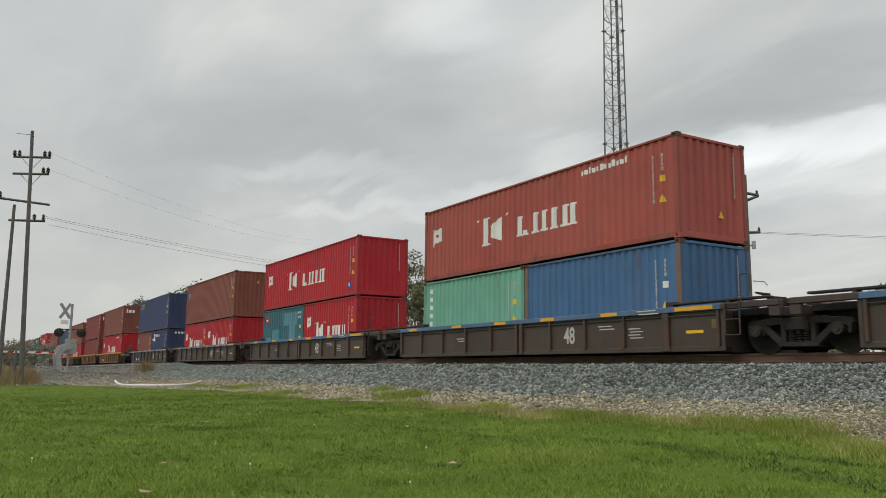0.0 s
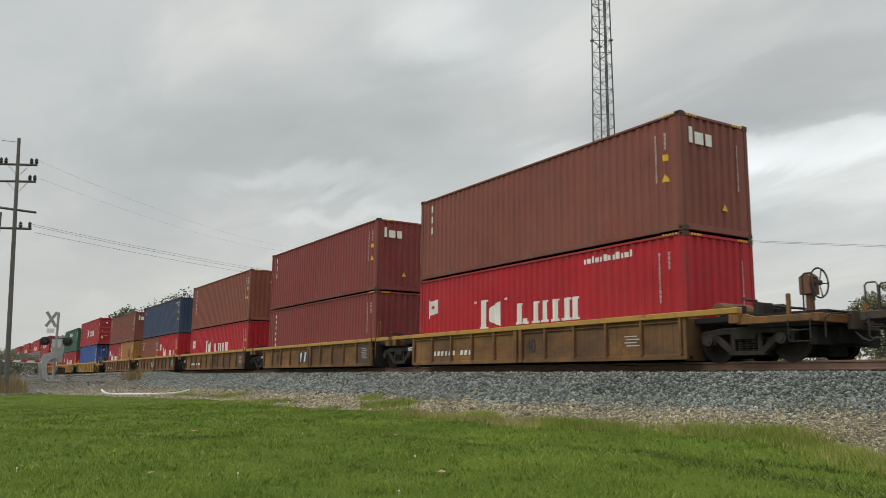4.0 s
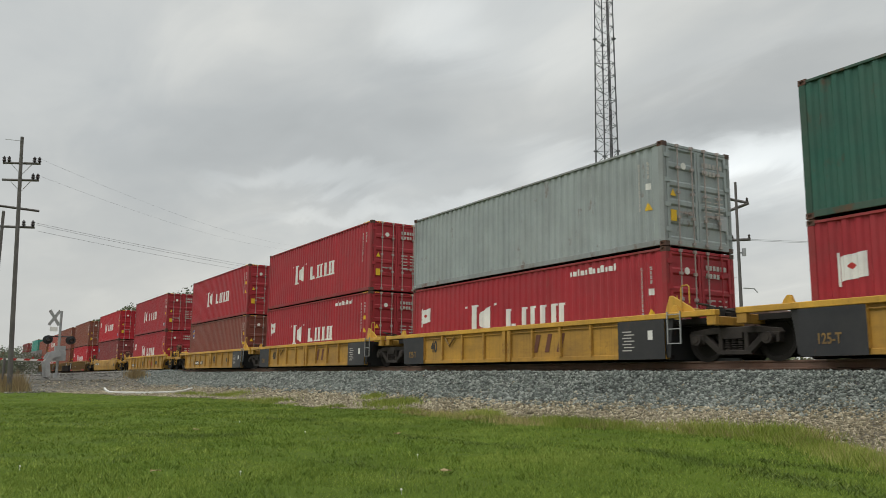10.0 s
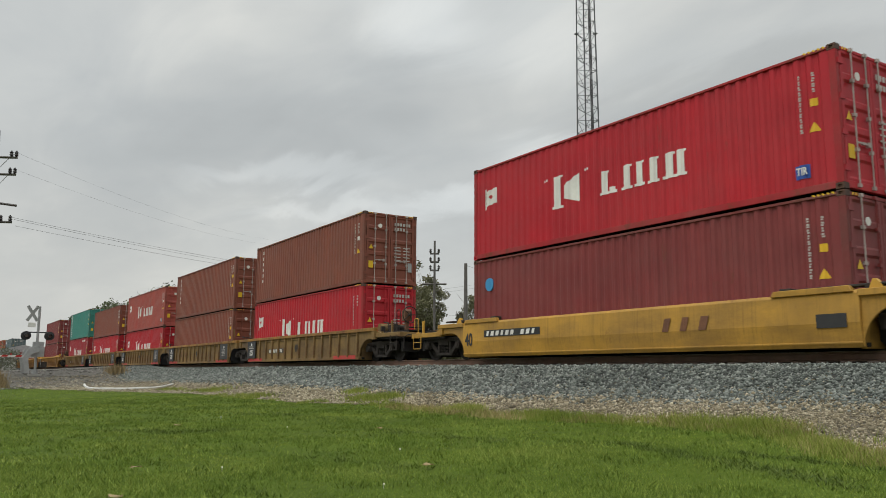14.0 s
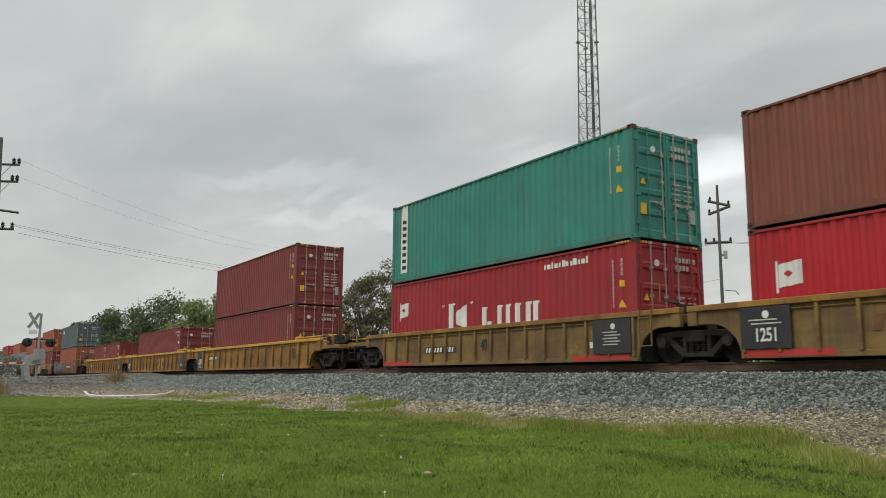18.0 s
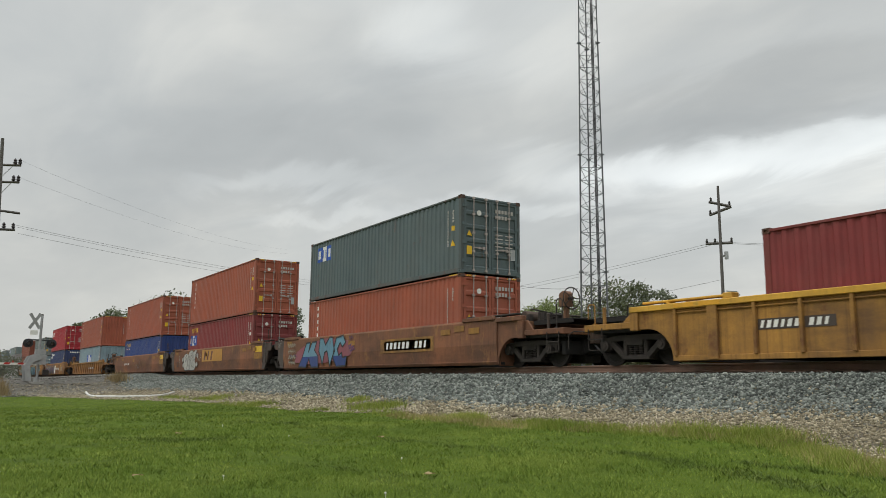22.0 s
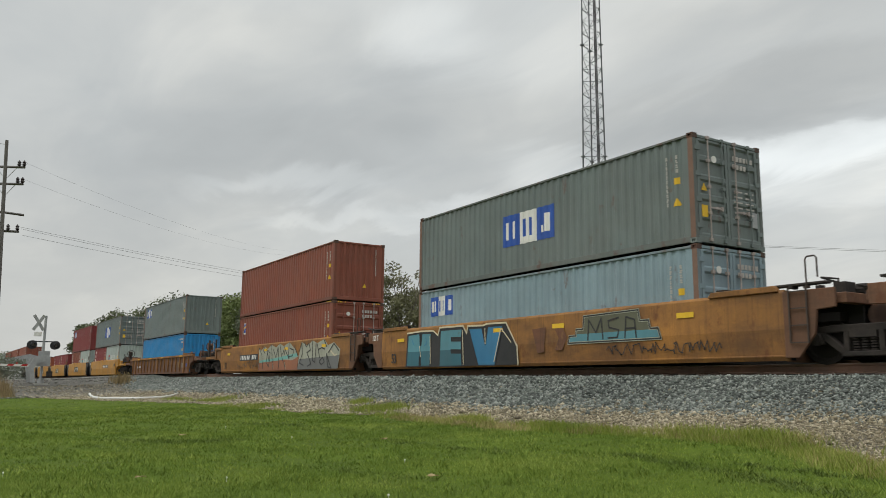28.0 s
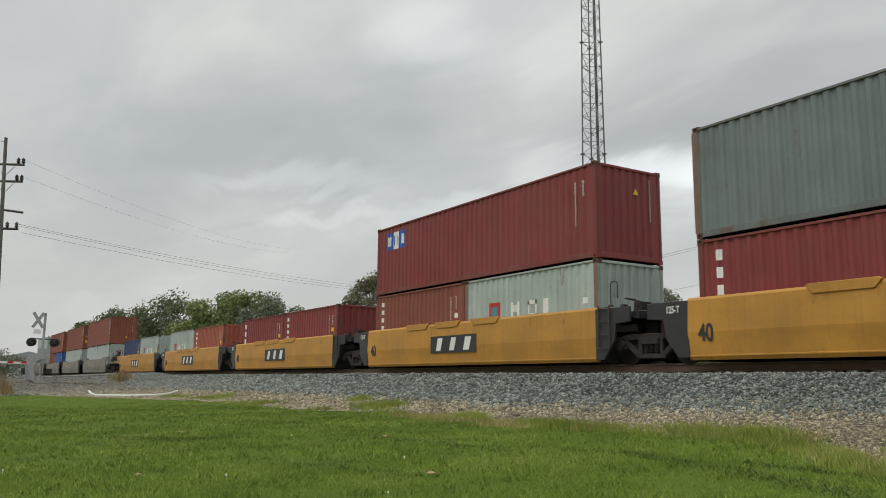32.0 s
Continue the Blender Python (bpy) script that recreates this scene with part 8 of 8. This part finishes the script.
def build_cover():
    def field(n, x0, x1, y0, y1):
        return RNG.uniform(x0, x1, n), RNG.uniform(y0, y1, n)
    # mown lawn, thinning out with distance while the blades grow wider; taller and thicker in mottled patches
    sets = []
    for n, r0, r1, wide in ((330000, 4.2, 10.5, 1.0), (210000, 10.5, 18, 1.7), (150000, 18, 34, 2.8), (70000, 34, 58, 4.5)):
        r = np.sqrt(RNG.uniform(r0 ** 2, r1 ** 2, n))
        a = RNG.uniform(radians(108), radians(184), n)
        x, y = r * np.cos(a), r * np.sin(a)
        rough = np.sin(x * 1.3 + 1.7 * np.sin(y * 0.9)) * np.sin(y * 2.1 + 1.3 * np.sin(x * 0.7)) + 0.6 * np.sin(x * 4.1 + y * 2.0 + 2 * np.sin(y * 3)) * np.sin(y * 5.3 - x)
        ok = (x < 1) & (x > -57) & (y < np.interp(x, GX, EDGES) + RNG.normal(0, 0.10, n)) & (RNG.uniform(-2.6, 1.0, n) < rough + 0.5)
        sets.append(np.stack([x, y, (1.0 + 0.10 * (wide - 1)) * (1 + 0.30 * rough), np.full(n, wide)], 1)[ok])
    scatter("lawn_grass", BLADES, np.concatenate(sets), blades(0.014, 0.040, 0.0046, 0.9), "short mown green lawn grass", "grass")
    # coarse tufts left by the mower
    n = 5200
    cr = np.sqrt(RNG.uniform(4.2 ** 2, 30 ** 2, n))
    ca = RNG.uniform(radians(108), radians(184), n)
    cx, cy = cr * np.cos(ca), cr * np.sin(ca)
    keep = cy < np.interp(cx, GX, EDGES) - 0.3
    cx, cy = np.repeat(cx[keep], 14), np.repeat(cy[keep], 14)
    sc = 0.045 + 0.0025 * np.hypot(cx, cy)
    pts = np.stack([cx + RNG.normal(0, 1, len(cx)) * sc, cy + RNG.normal(0, 1, len(cx)) * sc, RNG.uniform(0.7, 1.3, len(cx)), 1 + np.hypot(cx, cy) * 0.07], 1)
    scatter("lawn_tufts", TUFT, pts, blades(0.03, 0.065, 0.0055, 1.0), "coarse darker tufts in the mown lawn", "grass")
    # rows of cut grass that the mower has dropped, dark and limp
    sets = []
    for a, b, k, wide in (((-7.8, 7.80), (-5.7, 7.22), 1500, 0.09), ((-5.7, 7.22), (-3.9, 6.62), 1500, 0.10), ((-6.3, 8.05), (-4.2, 7.70), 900, 0.07), ((-15.6, 2.9), (-14.0, 3.7), 900, 0.16), ((-14.0, 3.7), (-13.8, 4.7), 700, 0.16),
                          ((-12.5, 6.6), (-9.0, 6.9), 900, 0.10), ((-19.0, 6.2), (-14.5, 7.2), 900, 0.14), ((-9.6, 4.1), (-7.4, 4.6), 500, 0.08)):
        f = RNG.uniform(0, 1, k)
        gap = np.sin(f * 23 + a[0]) * np.sin(f * 61 + a[1]) > -0.25
        px = a[0] + (b[0] - a[0]) * f + RNG.normal(0, wide, k)
        py = a[1] + (b[1] - a[1]) * f + RNG.normal(0, wide, k) + 0.08 * np.sin(f * 17 + a[0])
        sets.append(np.stack([px, py, RNG.uniform(0.6, 1.2, k), 1 + np.hypot(px, py) * 0.06], 1)[gap])
    scatter("grass_clippings", CUT, np.concatenate(sets), blades(0.03, 0.06, 0.006, 1.6), "limp dark clippings on the mown lawn", "grass")
    # long unmown grass along the lawn's edge, in uneven tufts, thickest near the corner
    sets = []
    for _ in range(420):
        cx = -RNG.uniform(2.05, 5.6) ** 2
        near_ = float(np.interp(cx, [-32, -20, -13, -11, -6, -4], [0.10, 0.15, 0.25, 0.75, 1.0, 0.8]))
        if RNG.random() > near_:
            continue
        k = int(RNG.uniform(120, 330))
        rad = RNG.uniform(0.07, 0.19)
        cy = float(np.interp(cx, GX, EDGES)) + RNG.normal(-0.02, 0.17)
        high = RNG.uniform(0.45, 1.25)
        sets.append(np.stack([RNG.normal(cx, rad, k), RNG.normal(cy, rad * 0.8, k), high * RNG.uniform(0.6, 1.0, k), np.full(k, 1 + abs(cx) * 0.05)], 1))
    scatter("edge_grass", TALL, np.concatenate(sets), blades(0.04, 0.17, 0.0040, 0.7), "long yellow-green grass tufts along the gravel", "grass")
    # bleached stalks among the long grass
    sets = []
    for _ in range(150):
        cx = -RNG.uniform(2.0, 4.2) ** 2
        k = int(RNG.uniform(25, 90))
        cy = float(np.interp(cx, GX, EDGES)) + RNG.normal(0.02, 0.20)
        sets.append(np.stack([RNG.normal(cx, 0.16, k), RNG.normal(cy, 0.13, k), RNG.uniform(0.5, 1.1, k), np.full(k, 1 + abs(cx) * 0.05)], 1))
    scatter("bleached_grass", STRAW, np.concatenate(sets), blades(0.05, 0.19, 0.0036, 0.8), "bleached straw-coloured stalks along the lawn's edge", "grass")
    # tufts in the gravel
    sets = []
    for cx, cy, rad, k in ((-34.1, 10.4, 0.8, 1300), (-27.2, 9.8, 0.7, 900), (-20.0, 10.9, 0.42, 1500), (-20.9, 10.7, 0.4, 900), (-22.6, 11.4, 0.3, 700), (-15.1, 10.3, 0.32, 1500), (-14.7, 10.1, 0.3, 900), (-11.4, 9.9, 0.42, 2200), (-12.2, 10.0, 0.4, 1300), (-8.9, 10.5, 0.4, 1200), (-7.9, 10.6, 0.35, 1200), (-38, 9.8, 0.6, 600), (-5.2, 10.2, 0.25, 500)):
        sets.append(np.stack([RNG.normal(cx, rad, k), RNG.normal(cy, rad * 0.5, k), np.full(k, 0.9), np.full(k, 1 + abs(cx) * 0.05)], 1))
    scatter("gravel_weeds", TALL, np.concatenate(sets), blades(0.06, 0.22, 0.0045, 0.6), "small yellow-green weeds in the gravel", "weeds")
    # dry weeds by the road
    n = 9000
    x, y = RNG.normal(-56.2, 1.8, n), RNG.uniform(-2.0, 4.4, n)
    scatter("dry_weeds", DRY, np.stack([x, y, RNG.uniform(0.5, 1.2, n), np.full(n, 3.0)], 1), blades(0.35, 1.15, 0.005, 0.45), "tall dry brown weeds beside the road", "weeds")
    n = 500
    scatter("lone_weeds", DRY, np.stack([RNG.normal(-60, 0.5, n), RNG.normal(11.6, 0.3, n), RNG.uniform(0.5, 1.0, n), np.full(n, 3.0)], 1), blades(0.3, 0.9, 0.006, 0.35), "dry olive weed clump beside the track", "weeds")
    # ballast bank
    def bank(n, x0, x1, y0, y1, k=2.0):
        return x0 + (x1 - x0) * RNG.uniform(0, 1, n) ** k, RNG.uniform(y0, y1, n)
    foot = np.array([ballast_foot(a) for a in GX])
    x, y = bank(90000, -4.5, -62, 11.2, 14.80)
    ok = y > np.interp(x, GX, foot) + RNG.normal(0, 0.28, len(x))
    x, y = x[ok], y[ok]
    far = np.abs(x) / 26 + 0.62
    scatter("ballast", BALLAST_BITS, np.stack([x, y, np.clip(far, 0.8, 1.7) * RNG.uniform(0.55, 1.0, len(x)) ** 1.3 * np.where(RNG.random(len(x)) < 0.12, 1.7, 1.15), x], 1), stones(0.024, 0.050, 0.72), "blue-grey crushed stone ballast", "ballast")
    x = bank(110000, -2.5, -60, 0, 1)[0]
    lo, hi = np.interp(x, GX, EDGES) - 0.05, np.interp(x, GX, foot)
    y = lo + (hi - lo) * RNG.uniform(0, 1, len(x)) + np.where(RNG.random(len(x)) < 0.12 + np.where(x > -17, 0.30, 0.12) * np.clip(np.sin(x * 0.9) * np.sin(x * 0.37 + 1) + 0.4, 0, 1), np.abs(RNG.normal(0, 0.70, len(x))), 0)
    far = np.abs(x) / 26 + 0.6
    scatter("gravel", GRAVEL_BITS, np.stack([x, y, np.clip(far, 0.8, 1.6) * RNG.uniform(0.45, 1.0, len(x)) ** 1.5 * np.where(RNG.random(len(x)) < np.where(x > -18, 0.12, 0.05), 2.0, 1.0), x], 1), stones(0.017, 0.037, 0.7), "buff limestone gravel with broken stones", "gravel")
    # coarse stones on the worn ground by the crossing
    n = 9000
    x, y = RNG.uniform(-76, -50, n), RNG.uniform(3.0, 13.9, n)
    scatter("coarse_gravel", GREY_BITS, np.stack([x, y, RNG.uniform(0.4, 1.0, n) ** 2, x], 1), stones(0.05, 0.13, 0.5), "coarse grey-buff stones beside the crossing", "gravel")
    # fallen leaves and small white flowers on the lawn
    lv = Shape()
    for i, (x, y) in enumerate(((-6.95, 1.4), (-5.1, 3.2), (-9.0, 2.0), (-12.0, 6.5), (-7.4, 4.6), (-15, 4.0))):
        z = ground_z(x, y) + 0.045
        a = i * 1.3
        pts = [(x + 0.05 * math.cos(a + k) * (1 + 0.35 * (j % 2)), y + 0.05 * math.sin(a + k) * (1 + 0.35 * (j % 2)), z + 0.012 * (j % 3)) for j, k in enumerate([m * 0.7854 for m in range(8)])]
        for k in range(1):
            bx, by = x - 1.7 + 1.3 * k + 0.4 * math.sin(7 * i + k), y + 1.4 * math.cos(5 * i + 2 * k)
            if by < lawn_edge(bx) - 0.4:
                bud = part("clover_head", cached(("clover_head",), lambda: Shape().lathe((0, 0, 0), [(0.0, -0.011), (0.009, -0.007), (0.011, 0.0), (0.007, 0.008), (0.0, 0.011)], 8).tube((0, 0, -0.05), (0, 0, -0.008), 0.002, 5)), WHITE, None, at=(bx, by, ground_z(bx, by) + 0.048))
                tagged(bud, "small white clover head on a thin stalk", "clover", "clover heads in the lawn")
        leaf = part("fallen_leaf", Shape().add(pts, [tuple(range(8))]), DRY, None)
        tagged(leaf, "curled dry brown fallen leaf on the lawn", "leaf", "fallen leaves")


build_ground()
build_track()
build_train()
build_tower()
build_poles()
build_crossing()
build_pipe()
build_trees()
build_cover()
motions()
